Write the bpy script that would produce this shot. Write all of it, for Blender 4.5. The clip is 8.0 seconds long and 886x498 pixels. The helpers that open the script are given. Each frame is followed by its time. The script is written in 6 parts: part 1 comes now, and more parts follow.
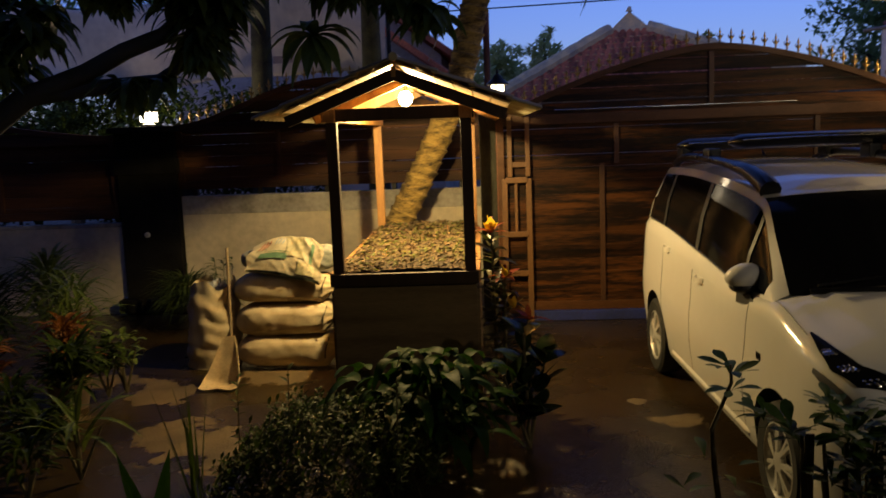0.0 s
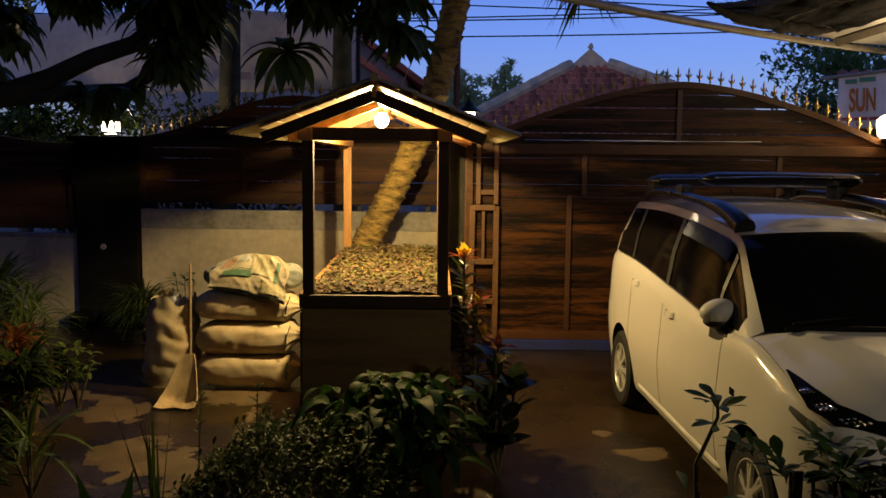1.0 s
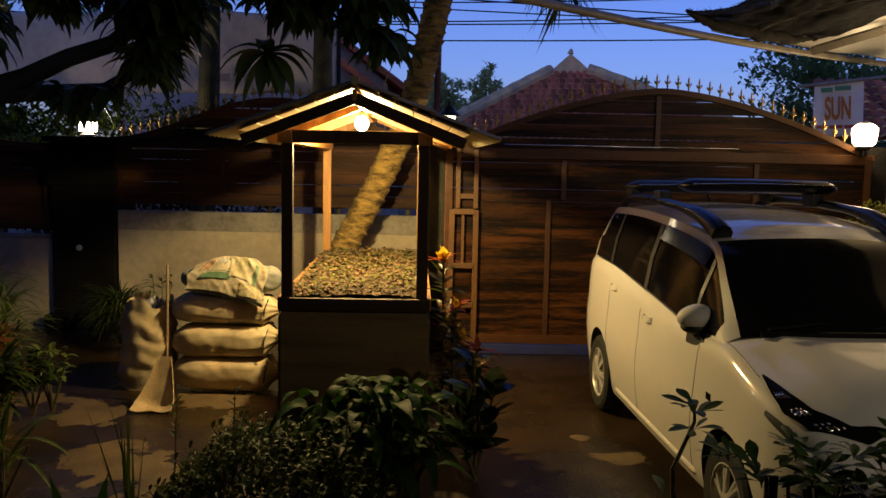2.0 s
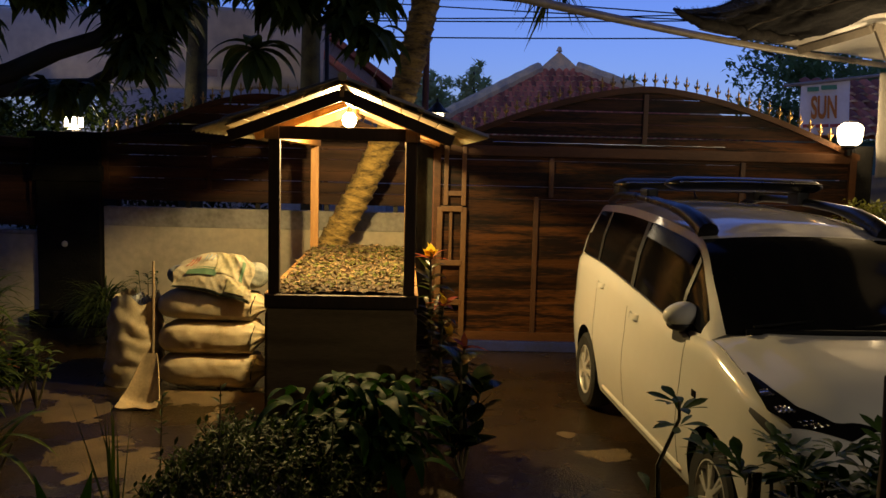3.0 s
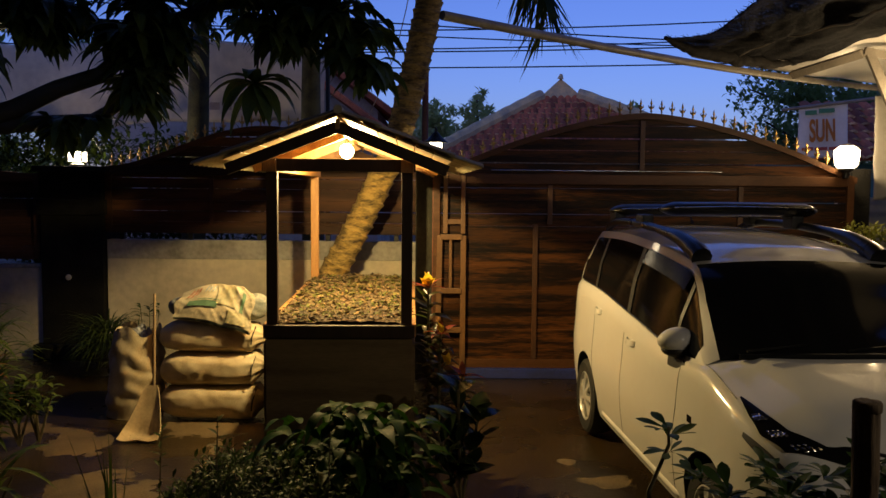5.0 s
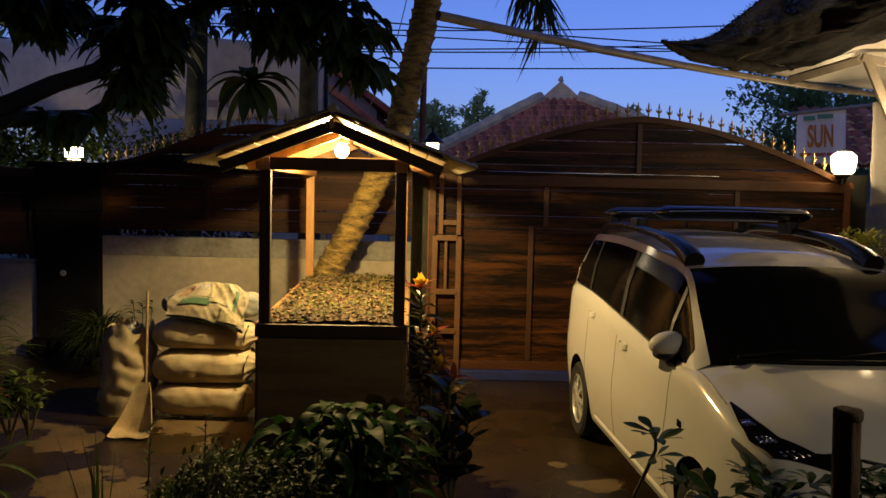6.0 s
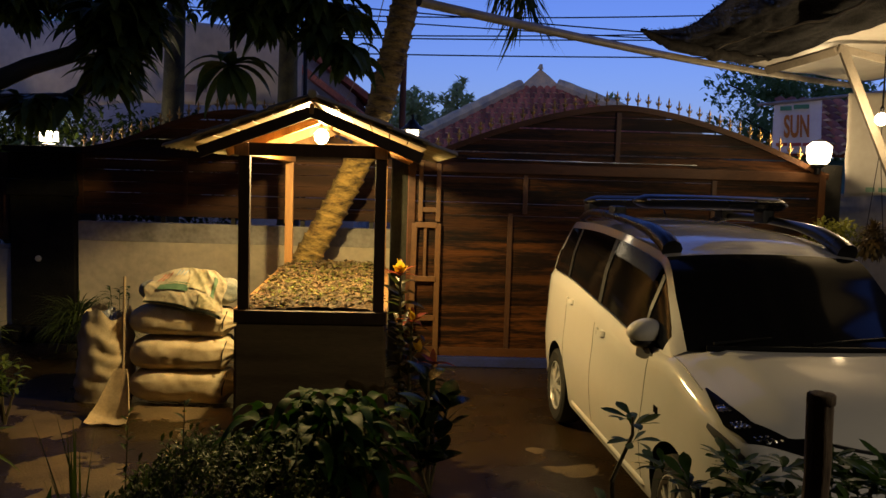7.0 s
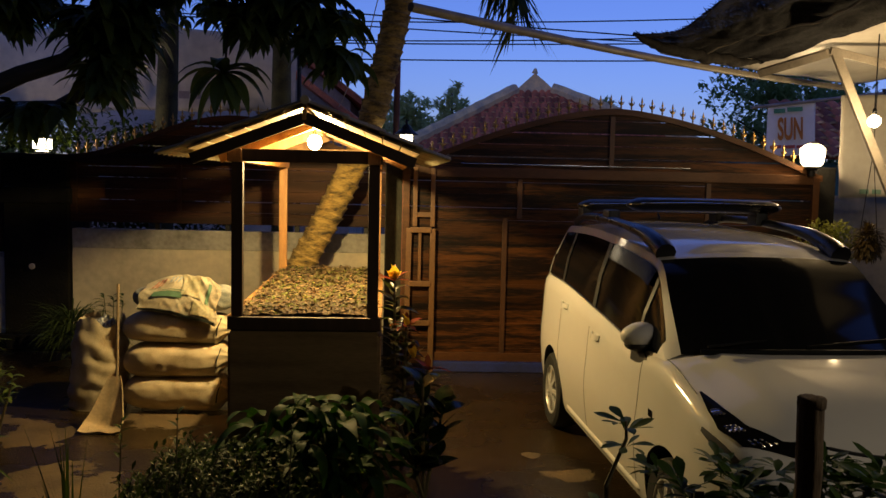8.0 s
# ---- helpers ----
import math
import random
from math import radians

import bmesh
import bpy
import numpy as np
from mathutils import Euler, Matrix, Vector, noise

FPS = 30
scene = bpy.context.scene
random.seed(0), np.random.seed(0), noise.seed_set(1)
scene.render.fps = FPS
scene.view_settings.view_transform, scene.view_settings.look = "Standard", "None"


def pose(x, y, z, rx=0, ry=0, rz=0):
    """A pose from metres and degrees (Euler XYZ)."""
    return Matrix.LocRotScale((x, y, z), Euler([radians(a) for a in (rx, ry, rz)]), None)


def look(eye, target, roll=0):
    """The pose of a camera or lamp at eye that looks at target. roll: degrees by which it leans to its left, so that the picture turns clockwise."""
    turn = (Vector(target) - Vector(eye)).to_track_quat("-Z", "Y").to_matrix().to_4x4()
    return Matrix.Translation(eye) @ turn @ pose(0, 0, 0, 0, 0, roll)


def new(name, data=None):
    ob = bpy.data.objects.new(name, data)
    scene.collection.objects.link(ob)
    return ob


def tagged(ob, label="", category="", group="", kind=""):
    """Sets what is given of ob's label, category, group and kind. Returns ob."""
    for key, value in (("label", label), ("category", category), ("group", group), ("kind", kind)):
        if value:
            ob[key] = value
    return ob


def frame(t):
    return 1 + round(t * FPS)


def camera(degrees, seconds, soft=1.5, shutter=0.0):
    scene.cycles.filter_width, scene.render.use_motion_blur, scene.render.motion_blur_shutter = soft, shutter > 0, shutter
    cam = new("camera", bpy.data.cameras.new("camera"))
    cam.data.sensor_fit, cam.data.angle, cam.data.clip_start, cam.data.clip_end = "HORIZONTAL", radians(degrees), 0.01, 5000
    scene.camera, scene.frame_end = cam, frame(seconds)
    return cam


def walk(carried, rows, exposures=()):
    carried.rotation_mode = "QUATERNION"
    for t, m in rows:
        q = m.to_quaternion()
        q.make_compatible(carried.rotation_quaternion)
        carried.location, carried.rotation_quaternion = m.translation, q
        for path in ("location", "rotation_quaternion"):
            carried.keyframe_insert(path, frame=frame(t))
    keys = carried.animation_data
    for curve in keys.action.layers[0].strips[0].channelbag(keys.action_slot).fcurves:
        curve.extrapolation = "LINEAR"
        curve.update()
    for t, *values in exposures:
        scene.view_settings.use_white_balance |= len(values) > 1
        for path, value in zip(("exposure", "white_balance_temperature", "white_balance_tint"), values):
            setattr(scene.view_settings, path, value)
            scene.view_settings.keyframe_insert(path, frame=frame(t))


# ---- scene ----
cam = camera(55.0, 8.0, shutter=0.6)
PATH = [
    (0, (0.029, -0.015, 1.961), (-0.135, 1.961, 1.692), -2.2),
    (0.5, (-0.082, 0.025, 1.953), (-0.162, 2.01, 1.723), -0.4),
    (1, (-0.128, 0.023, 1.944), (-0.175, 2.011, 1.735), 0.6),
    (1.5, (-0.13, 0.023, 1.946), (-0.152, 2.013, 1.748), 0.9),
    (3, (-0.122, 0.024, 1.945), (-0.093, 2.013, 1.739), 1.4),
    (3.5, (-0.114, 0.009, 1.949), (-0.082, 1.999, 1.755), 1.2),
    (4, (-0.106, 0.002, 1.951), (-0.079, 1.994, 1.774), 0.9),
    (4.5, (-0.083, -0.024, 1.958), (-0.068, 1.971, 1.812), 0.4),
    (6, (-0.011, -0.005, 1.961), (0.002, 1.99, 1.82), 1.3),
    (6.5, (-0.021, -0.014, 1.958), (0.02, 1.979, 1.797), 1.6),
    (7, (-0.018, -0.016, 1.958), (0.046, 1.975, 1.789), 1.7),
    (7.5, (-0.007, -0.007, 1.958), (0.062, 1.985, 1.794), 1.5),
    (8, (0.0, -0.008, 1.96), (0.072, 1.985, 1.802), 1.3),
]
walk(cam, [(t, look(eye, target, roll)) for t, eye, target, roll in PATH])

# ---- light ----
world = bpy.data.worlds.new("dusk")
scene.world = world
world.use_nodes = True
wn = world.node_tree
wn.nodes.clear()
sky = wn.nodes.new("ShaderNodeTexSky")
sky.sky_type, sky.sun_disc = "NISHITA", False
sky.sun_elevation, sky.sun_rotation = radians(7.0), radians(200)
sky.altitude, sky.air_density, sky.dust_density, sky.ozone_density = 0, 1.0, 0.6, 3.0
tint = wn.nodes.new("ShaderNodeMix")
tint.data_type, tint.blend_type = "RGBA", "MULTIPLY"
tint.inputs["Factor"].default_value = 1.0
tint.inputs["B"].default_value = (0.52, 0.505, 1.06, 1)
back = wn.nodes.new("ShaderNodeBackground")
back.inputs["Strength"].default_value = 0.188
wout = wn.nodes.new("ShaderNodeOutputWorld")
wn.links.new(sky.outputs[0], tint.inputs["A"])
wn.links.new(tint.outputs["Result"], back.inputs["Color"])
wn.links.new(back.outputs[0], wout.inputs["Surface"])

WARM = (1.0, 0.715, 0.29)


def bulb_light(name, place, watts, radius, colour=WARM):
    data = bpy.data.lights.new(name, "POINT")
    data.energy, data.shadow_soft_size, data.color = watts, radius, colour
    ob = new(name, data)
    ob.location = place
    return ob


bulb_light("kiosk_bulb_light", (-0.765, 6.60, 2.238), 265, 0.04)
bulb_light("pillar_lamp_light", (-4.20, 9.85, 2.30), 42, 0.05, (1.0, 0.75, 0.45))
bulb_light("gate_lamp_light", (-0.085, 8.93, 2.36), 0.7, 0.05, (1.0, 0.75, 0.45))
bulb_light("gate_lamp_light_right", (4.075, 8.62, 2.34), 26, 0.06, (1.0, 0.7, 0.35))
bulb_light("canopy_bulb_light", (3.596, 6.6, 2.507), 34, 0.04, (1.0, 0.7, 0.36))
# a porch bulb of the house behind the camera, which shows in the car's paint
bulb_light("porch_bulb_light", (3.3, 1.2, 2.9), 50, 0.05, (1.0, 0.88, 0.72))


# ---- materials ----
def mat(name, base, rough=0.7, metal=0.0, vary=0.3, scale=3.0, fine=40.0, bump=0.25, depth=0.004, second=None,
        coat=0.0, stretch=(1, 1, 1), island=False, spec=0.5, each=0.0, lo=0.55, hi=0.98):
    m = bpy.data.materials.new(name)
    m.use_nodes = True
    nt = m.node_tree
    nodes, links = nt.nodes, nt.links
    b = nodes["Principled BSDF"]
    b.inputs["Metallic"].default_value = metal
    b.inputs["Coat Weight"].default_value = coat
    b.inputs["Coat Roughness"].default_value = 0.06
    b.inputs["Specular IOR Level"].default_value = spec
    tc = nodes.new("ShaderNodeTexCoord")
    mp = nodes.new("ShaderNodeMapping")
    mp.inputs["Scale"].default_value = stretch
    links.new(tc.outputs["Object"], mp.inputs["Vector"])
    n1, n2 = nodes.new("ShaderNodeTexNoise"), nodes.new("ShaderNodeTexNoise")
    for n, s, d in ((n1, scale, 5.0), (n2, fine, 4.0)):
        n.inputs["Scale"].default_value, n.inputs["Detail"].default_value = s, d
        links.new(mp.outputs[0], n.inputs["Vector"])
    second = second or tuple(c * 0.55 for c in base)
    mix = nodes.new("ShaderNodeMix")
    mix.data_type = "RGBA"
    mix.inputs["A"].default_value, mix.inputs["B"].default_value = (*base, 1), (*second, 1)
    add = nodes.new("ShaderNodeMath")
    add.operation = "MULTIPLY_ADD"
    links.new(n2.outputs["Fac"], add.inputs[0])
    add.inputs[1].default_value = 0.5
    links.new(n1.outputs["Fac"], add.inputs[2])
    ramp = nodes.new("ShaderNodeMapRange")
    ramp.inputs["From Min"].default_value, ramp.inputs["From Max"].default_value = lo, hi
    ramp.inputs["To Max"].default_value = min(1.0, vary * 2.2)
    links.new(add.outputs[0], ramp.inputs["Value"])
    links.new(ramp.outputs[0], mix.inputs["Factor"])
    colour = mix.outputs["Result"]
    if each:
        info = nodes.new("ShaderNodeNewGeometry" if island else "ShaderNodeObjectInfo")
        hsv = nodes.new("ShaderNodeHueSaturation")
        r = nodes.new("ShaderNodeMapRange")
        r.inputs["To Min"].default_value, r.inputs["To Max"].default_value = 1 - each, 1 + each
        links.new(info.outputs["Random Per Island" if island else "Random"], r.inputs["Value"])
        links.new(r.outputs[0], hsv.inputs["Value"])
        links.new(colour, hsv.inputs["Color"])
        colour = hsv.outputs["Color"]
    links.new(colour, b.inputs["Base Color"])
    rr = nodes.new("ShaderNodeMapRange")
    rr.inputs["To Min"].default_value, rr.inputs["To Max"].default_value = max(0.02, rough - 0.12), min(1, rough + 0.12)
    links.new(n1.outputs["Fac"], rr.inputs["Value"])
    links.new(rr.outputs[0], b.inputs["Roughness"])
    if bump:
        bp = nodes.new("ShaderNodeBump")
        bp.inputs["Strength"].default_value, bp.inputs["Distance"].default_value = bump, depth
        links.new(add.outputs[0], bp.inputs["Height"])
        links.new(bp.outputs[0], b.inputs["Normal"])
    return m


def glowing(name, colour, strength):
    m = bpy.data.materials.new(name)
    m.use_nodes = True
    b = m.node_tree.nodes["Principled BSDF"]
    b.inputs["Base Color"].default_value = (0.8, 0.8, 0.75, 1)
    b.inputs["Emission Color"].default_value = (*colour, 1)
    b.inputs["Emission Strength"].default_value = strength
    return m


def leafy(name, base, second, each=0.35, gloss=0.4, through_light=0.25, spec=0.18):
    m = mat(name, base, gloss, 0, 0.4, 6, 60, 0.2, 0.002, second, island=True, each=each, spec=spec)
    nt = m.node_tree
    b = nt.nodes["Principled BSDF"]
    tr = nt.nodes.new("ShaderNodeBsdfTranslucent")
    tr.inputs["Color"].default_value = (base[0] * 1.6, base[1] * 1.6, base[2], 1)
    mx = nt.nodes.new("ShaderNodeMixShader")
    mx.inputs[0].default_value = through_light
    nt.links.new(b.outputs[0], mx.inputs[1])
    nt.links.new(tr.outputs[0], mx.inputs[2])
    nt.links.new(mx.outputs[0], nt.nodes["Material Output"].inputs["Surface"])
    return m


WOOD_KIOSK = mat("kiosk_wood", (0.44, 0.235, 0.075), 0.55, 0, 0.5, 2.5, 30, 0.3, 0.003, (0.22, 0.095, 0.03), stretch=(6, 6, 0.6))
# darker copy of the kiosk wood: the front timbers' backlit shade put into colour
WOOD_SHADED = mat("dark_stained_wood", (0.055, 0.028, 0.014), 0.6, 0, 0.5, 2.5, 30, 0.3, 0.003, (0.025, 0.012, 0.007), stretch=(6, 6, 0.6))
WOOD_PANEL = mat("kiosk_panel_wood", (0.27, 0.185, 0.092), 0.6, 0, 0.6, 1.6, 22, 0.35, 0.004, (0.14, 0.092, 0.045), stretch=(0.7, 3, 6))
WOOD_DARK = mat("dark_roof_timber", (0.05, 0.03, 0.018), 0.7, 0, 0.4, 3, 30, 0.3)
WOOD_GATE = mat("gate_plank_wood", (0.090, 0.032, 0.007), 0.55, 0, 0.9, 2.0, 16, 0.7, 0.007, (0.009, 0.0035, 0.0015), stretch=(0.6, 4, 8), each=0.5, lo=0.60, hi=0.84, spec=0.22)
WOOD_GATE_FRAME = mat("gate_rail_wood", (0.105, 0.043, 0.014), 0.5, 0, 0.7, 2, 25, 0.4, 0.003, (0.05, 0.02, 0.007), stretch=(0.7, 3, 3), spec=0.3)
WOOD_BATTEN = mat("gate_batten_wood", (0.085, 0.034, 0.011), 0.55, 0, 0.6, 2, 25, 0.3, 0.003, (0.035, 0.014, 0.005), stretch=(3, 3, 0.7))
WOOD_FRAME = mat("trellis_wood", (0.175, 0.085, 0.028), 0.5, 0, 0.5, 2, 25, 0.3, 0.003, (0.10, 0.047, 0.016), stretch=(1, 1, 1), coat=0.1)
WOOD_FENCE = mat("fence_plank_wood", (0.085, 0.034, 0.013), 0.65, 0, 0.7, 1.3, 16, 0.4, 0.004, (0.018, 0.008, 0.004), stretch=(0.45, 4, 7), each=0.4, spec=0.3)
WOOD_POST = mat("weathered_post_wood", (0.26, 0.18, 0.10), 0.85, 0, 0.6, 8, 60, 0.8, 0.004, (0.09, 0.06, 0.036), stretch=(4, 4, 0.6))
UNDER = mat("roof_lining_wood", (0.48, 0.33, 0.13), 0.6, 0, 0.8, 3, 30, 0.3, 0.004, (0.16, 0.085, 0.03))
TILE_SHEET = mat("kiosk_roof_sheet", (0.42, 0.36, 0.22), 0.6, 0, 0.5, 4, 40, 0.3, 0.003, (0.22, 0.18, 0.10), each=0.15)
BARK_PALM = mat("coconut_bark", (0.42, 0.285, 0.08), 0.85, 0, 0.55, 7, 30, 1.0, 0.025, (0.06, 0.040, 0.018), stretch=(1, 1, 3), lo=0.62, hi=0.95)
BARK = mat("mango_bark", (0.05, 0.042, 0.03), 0.9, 0, 0.6, 6, 50, 0.8, 0.012, (0.04, 0.045, 0.025))
PLASTER = mat("old_white_plaster", (0.62, 0.55, 0.40), 0.9, 0, 0.5, 1.1, 14, 0.35, 0.005, (0.38, 0.34, 0.26))
PLASTER_TOP = mat("stained_plaster_coping", (0.40, 0.38, 0.33), 0.9, 0, 0.7, 2.2, 20, 0.4, 0.006, (0.16, 0.15, 0.13))
STONE_BLACK = mat("black_stone_pillar", (0.012, 0.0115, 0.010), 0.85, 0, 0.5, 5, 40, 0.8, 0.015, (0.005, 0.005, 0.005), spec=0.15)
IRON = mat("black_iron", (0.03, 0.03, 0.03), 0.5, 0.6, 0.3, 8, 60, 0.15)
GOLD = mat("gold_painted_iron", (0.55, 0.36, 0.10), 0.42, 0.55, 0.5, 14, 80, 0.3, 0.002, (0.20, 0.12, 0.04))
BLUE_PAINT = mat("blue_painted_rail", (0.030, 0.045, 0.22), 0.45, 0, 0.5, 3, 30, 0.3, 0.003, (0.02, 0.025, 0.07))
SACK = mat("woven_sack_cloth", (0.66, 0.565, 0.385), 0.75, 0, 0.8, 5.0, 150, 0.6, 0.005, (0.34, 0.26, 0.15))
SACK_PRINT = mat("printed_sack_cloth", (0.50, 0.45, 0.33), 0.7, 0, 0.6, 5, 110, 0.5, 0.003, (0.22, 0.19, 0.13))
GREEN_PRINT = mat("green_sack_print", (0.10, 0.20, 0.12), 0.7)
BLUE_PRINT = mat("blue_sack_print", (0.25, 0.33, 0.42), 0.7)
RED_PRINT = mat("red_sack_print", (0.42, 0.12, 0.08), 0.7)
MULCH = mat("leaf_mulch", (0.18, 0.12, 0.06), 0.9, 0, 0.8, 18, 90, 0.9, 0.02, (0.10, 0.06, 0.03))
CHIP = mat("dry_leaf_flake", (0.135, 0.080, 0.042), 0.8, 0, 0.7, 10, 70, 0.4, 0.003, (0.10, 0.085, 0.03), island=True, each=0.75)
SPROUT = leafy("seedling_green", (0.17, 0.20, 0.05), (0.09, 0.12, 0.03))
CLOTH_WHITE = mat("white_banner_cloth", (0.84, 0.74, 0.58), 0.85, 0, 0.5, 1.2, 9, 0.2, 0.004, (0.58, 0.50, 0.40))
SIGN_CLOTH = mat("white_sign_cloth", (0.85, 0.84, 0.82), 0.8, 0, 0.3, 2, 20, 0.2, 0.003, (0.66, 0.64, 0.60))
VINYL = mat("white_vinyl", (0.72, 0.69, 0.62), 0.45, 0, 0.3, 1.5, 12, 0.4, 0.01, (0.55, 0.50, 0.42))
NET = mat("black_shade_net", (0.013, 0.013, 0.015), 0.9, 0, 0.5, 9, 110, 1.0, 0.012, (0.036, 0.036, 0.040), stretch=(1, 5, 1), spec=0.1)
holes = NET.node_tree
hole_noise = holes.nodes.new("ShaderNodeTexNoise")
hole_noise.inputs["Scale"].default_value, hole_noise.inputs["Detail"].default_value = 60.0, 5.0
hole_map = holes.nodes.new("ShaderNodeMapping")
hole_map.inputs["Scale"].default_value = (1, 2.5, 1)
hole_tc = holes.nodes.new("ShaderNodeTexCoord")
hole_range = holes.nodes.new("ShaderNodeMapRange")
hole_range.inputs["From Min"].default_value, hole_range.inputs["From Max"].default_value = 0.50, 0.70
hole_range.inputs["To Max"].default_value = 0.55
gap = holes.nodes.new("ShaderNodeBsdfTransparent")
net_mix = holes.nodes.new("ShaderNodeMixShader")
holes.links.new(hole_tc.outputs["Object"], hole_map.inputs["Vector"])
holes.links.new(hole_map.outputs[0], hole_noise.inputs["Vector"])
holes.links.new(hole_noise.outputs["Fac"], hole_range.inputs["Value"])
holes.links.new(hole_range.outputs[0], net_mix.inputs[0])
holes.links.new(holes.nodes["Principled BSDF"].outputs[0], net_mix.inputs[1])
holes.links.new(gap.outputs[0], net_mix.inputs[2])
holes.links.new(net_mix.outputs[0], holes.nodes["Material Output"].inputs["Surface"])
NET_ROLL = mat("rolled_black_net", (0.016, 0.016, 0.017), 0.9, 0, 0.5, 12, 90, 1.0, 0.012, (0.045, 0.04, 0.036), stretch=(1, 3, 1), spec=0.2)
PIPE = mat("pale_pipe", (0.34, 0.30, 0.24), 0.5, 0, 0.4, 6, 50, 0.2)
TILE_RED = mat("red_clay_tile", (0.58, 0.16, 0.06), 0.75, 0, 0.7, 3, 30, 0.3, 0.005, (0.20, 0.065, 0.04), each=0.5)
# pale tile ends: lichen and the light they catch, both put into colour
TILE_LIP = mat("lichened_tile_lip", (0.90, 0.66, 0.34), 0.85, 0, 0.7, 6, 30, 0.3, 0.005, (0.42, 0.24, 0.12), each=0.4)
MORTAR = mat("ridge_mortar", (0.90, 0.64, 0.29), 0.9, 0, 0.5, 3, 30, 0.3, 0.01, (0.42, 0.34, 0.23))
WALL_HOUSE = mat("house_render", (0.50, 0.46, 0.40), 0.9, 0, 0.4, 1.5, 15, 0.2, 0.004)
TEAL = mat("teal_painted_wall", (0.05, 0.16, 0.15), 0.8, 0, 0.3, 2, 20, 0.2)
RUBBER = mat("tyre_rubber", (0.018, 0.018, 0.018), 0.85, 0, 0.3, 8, 80, 0.3)
PAINT = mat("white_car_paint", (0.74, 0.72, 0.67), 0.5, 0, 0.10, 1.5, 12, 0.0, 0.001, (0.62, 0.60, 0.55), coat=1.0, spec=0.15)
GLASS_DARK = mat("tinted_car_glass", (0.004, 0.004, 0.005), 0.03, 0, 0.2, 2, 20, 0.0, spec=0.09)
GLASS_SCREEN = mat("windscreen_glass", (0.011, 0.011, 0.012), 0.06, 0, 0.2, 2, 20, 0.0, spec=0.26)
TRIM = mat("black_car_plastic", (0.016, 0.016, 0.017), 0.5, 0, 0.2, 6, 60, 0.1)
GLOSS_BLACK = mat("gloss_black_rail", (0.008, 0.008, 0.009), 0.30, 0, 0.2, 4, 30, 0.0, spec=0.4)
SEAM = mat("shadow_gap_sealant", (0.16, 0.15, 0.12), 0.7)
VISOR = mat("smoked_visor", (0.005, 0.005, 0.006), 0.16, 0, 0.2, 4, 30, 0.0, spec=0.12)
COWL_BLACK = mat("cowl_black_plastic", (0.006, 0.006, 0.006), 0.6, 0, 0.2, 6, 60, 0.1, spec=0.12)
ALLOY = mat("alloy_wheel_metal", (0.66, 0.65, 0.62), 0.36, 0.35, 0.2, 6, 50, 0.05)
CHROME = mat("chrome", (0.75, 0.75, 0.74), 0.12, 1.0, 0.1, 6, 50, 0.0)
LAMP_GLASS = mat("headlamp_lens", (0.008, 0.008, 0.009), 0.22, 0, 0.2, 6, 50, 0.0, spec=0.05)
LEAF_MANGO = leafy("mango_leaf", (0.065, 0.095, 0.022), (0.034, 0.052, 0.014), through_light=0.12, spec=0.12)
LEAF_SHRUB = leafy("shrub_leaf", (0.036, 0.058, 0.010), (0.017, 0.028, 0.006), gloss=0.5, spec=0.09)
LEAF_BIG = leafy("broad_leaf", (0.018, 0.052, 0.007), (0.007, 0.020, 0.003), gloss=0.55, through_light=0.15, spec=0.05, each=0.6)
LEAF_SEED = leafy("seedling_leaf", (0.040, 0.082, 0.013), (0.020, 0.042, 0.008), gloss=0.5, through_light=0.15)
LEAF_CROTON = leafy("croton_leaf_green", (0.034, 0.048, 0.014), (0.05, 0.02, 0.014), gloss=0.3)
LEAF_RUBBER = leafy("rubber_plant_leaf", (0.022, 0.036, 0.012), (0.012, 0.020, 0.008), gloss=0.22, through_light=0.05)
LEAF_YELLOW = leafy("croton_leaf_yellow", (0.72, 0.48, 0.05), (0.50, 0.26, 0.03), gloss=0.35)
LEAF_REDD = leafy("croton_leaf_red", (0.30, 0.055, 0.025), (0.15, 0.03, 0.02), gloss=0.35)
LEAF_FERN = leafy("fern_green", (0.11, 0.15, 0.035), (0.05, 0.08, 0.02))
LEAF_RUST = leafy("dry_rust_leaf", (0.24, 0.09, 0.03), (0.12, 0.06, 0.03))
# leaves of the far trees are paled: distance haze put into their colour
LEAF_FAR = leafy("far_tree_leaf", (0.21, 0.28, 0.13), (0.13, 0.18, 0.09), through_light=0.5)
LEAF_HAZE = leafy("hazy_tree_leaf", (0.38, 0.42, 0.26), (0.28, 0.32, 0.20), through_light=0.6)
CLAY = mat("clay_pot", (0.13, 0.085, 0.055), 0.9, 0, 0.6, 5, 40, 0.4)
STEM = mat("plant_stem", (0.12, 0.10, 0.05), 0.8, 0, 0.4, 10, 60, 0.3)


# dry pale patches that the wet has not reached: centre and half widths
DRY = ((-1.78, 6.78, 0.60, 0.24), (-1.52, 6.30, 0.24, 0.50), (-2.76, 6.33, 0.24, 0.32), (-2.22, 5.32, 0.36, 0.36), (-1.75, 5.02, 0.25, 0.32), (1.12, 5.57, 0.19, 0.15), (0.88, 6.0, 0.07, 0.06), (-3.35, 5.6, 0.28, 0.22), (-3.4, 6.7, 0.30, 0.20))


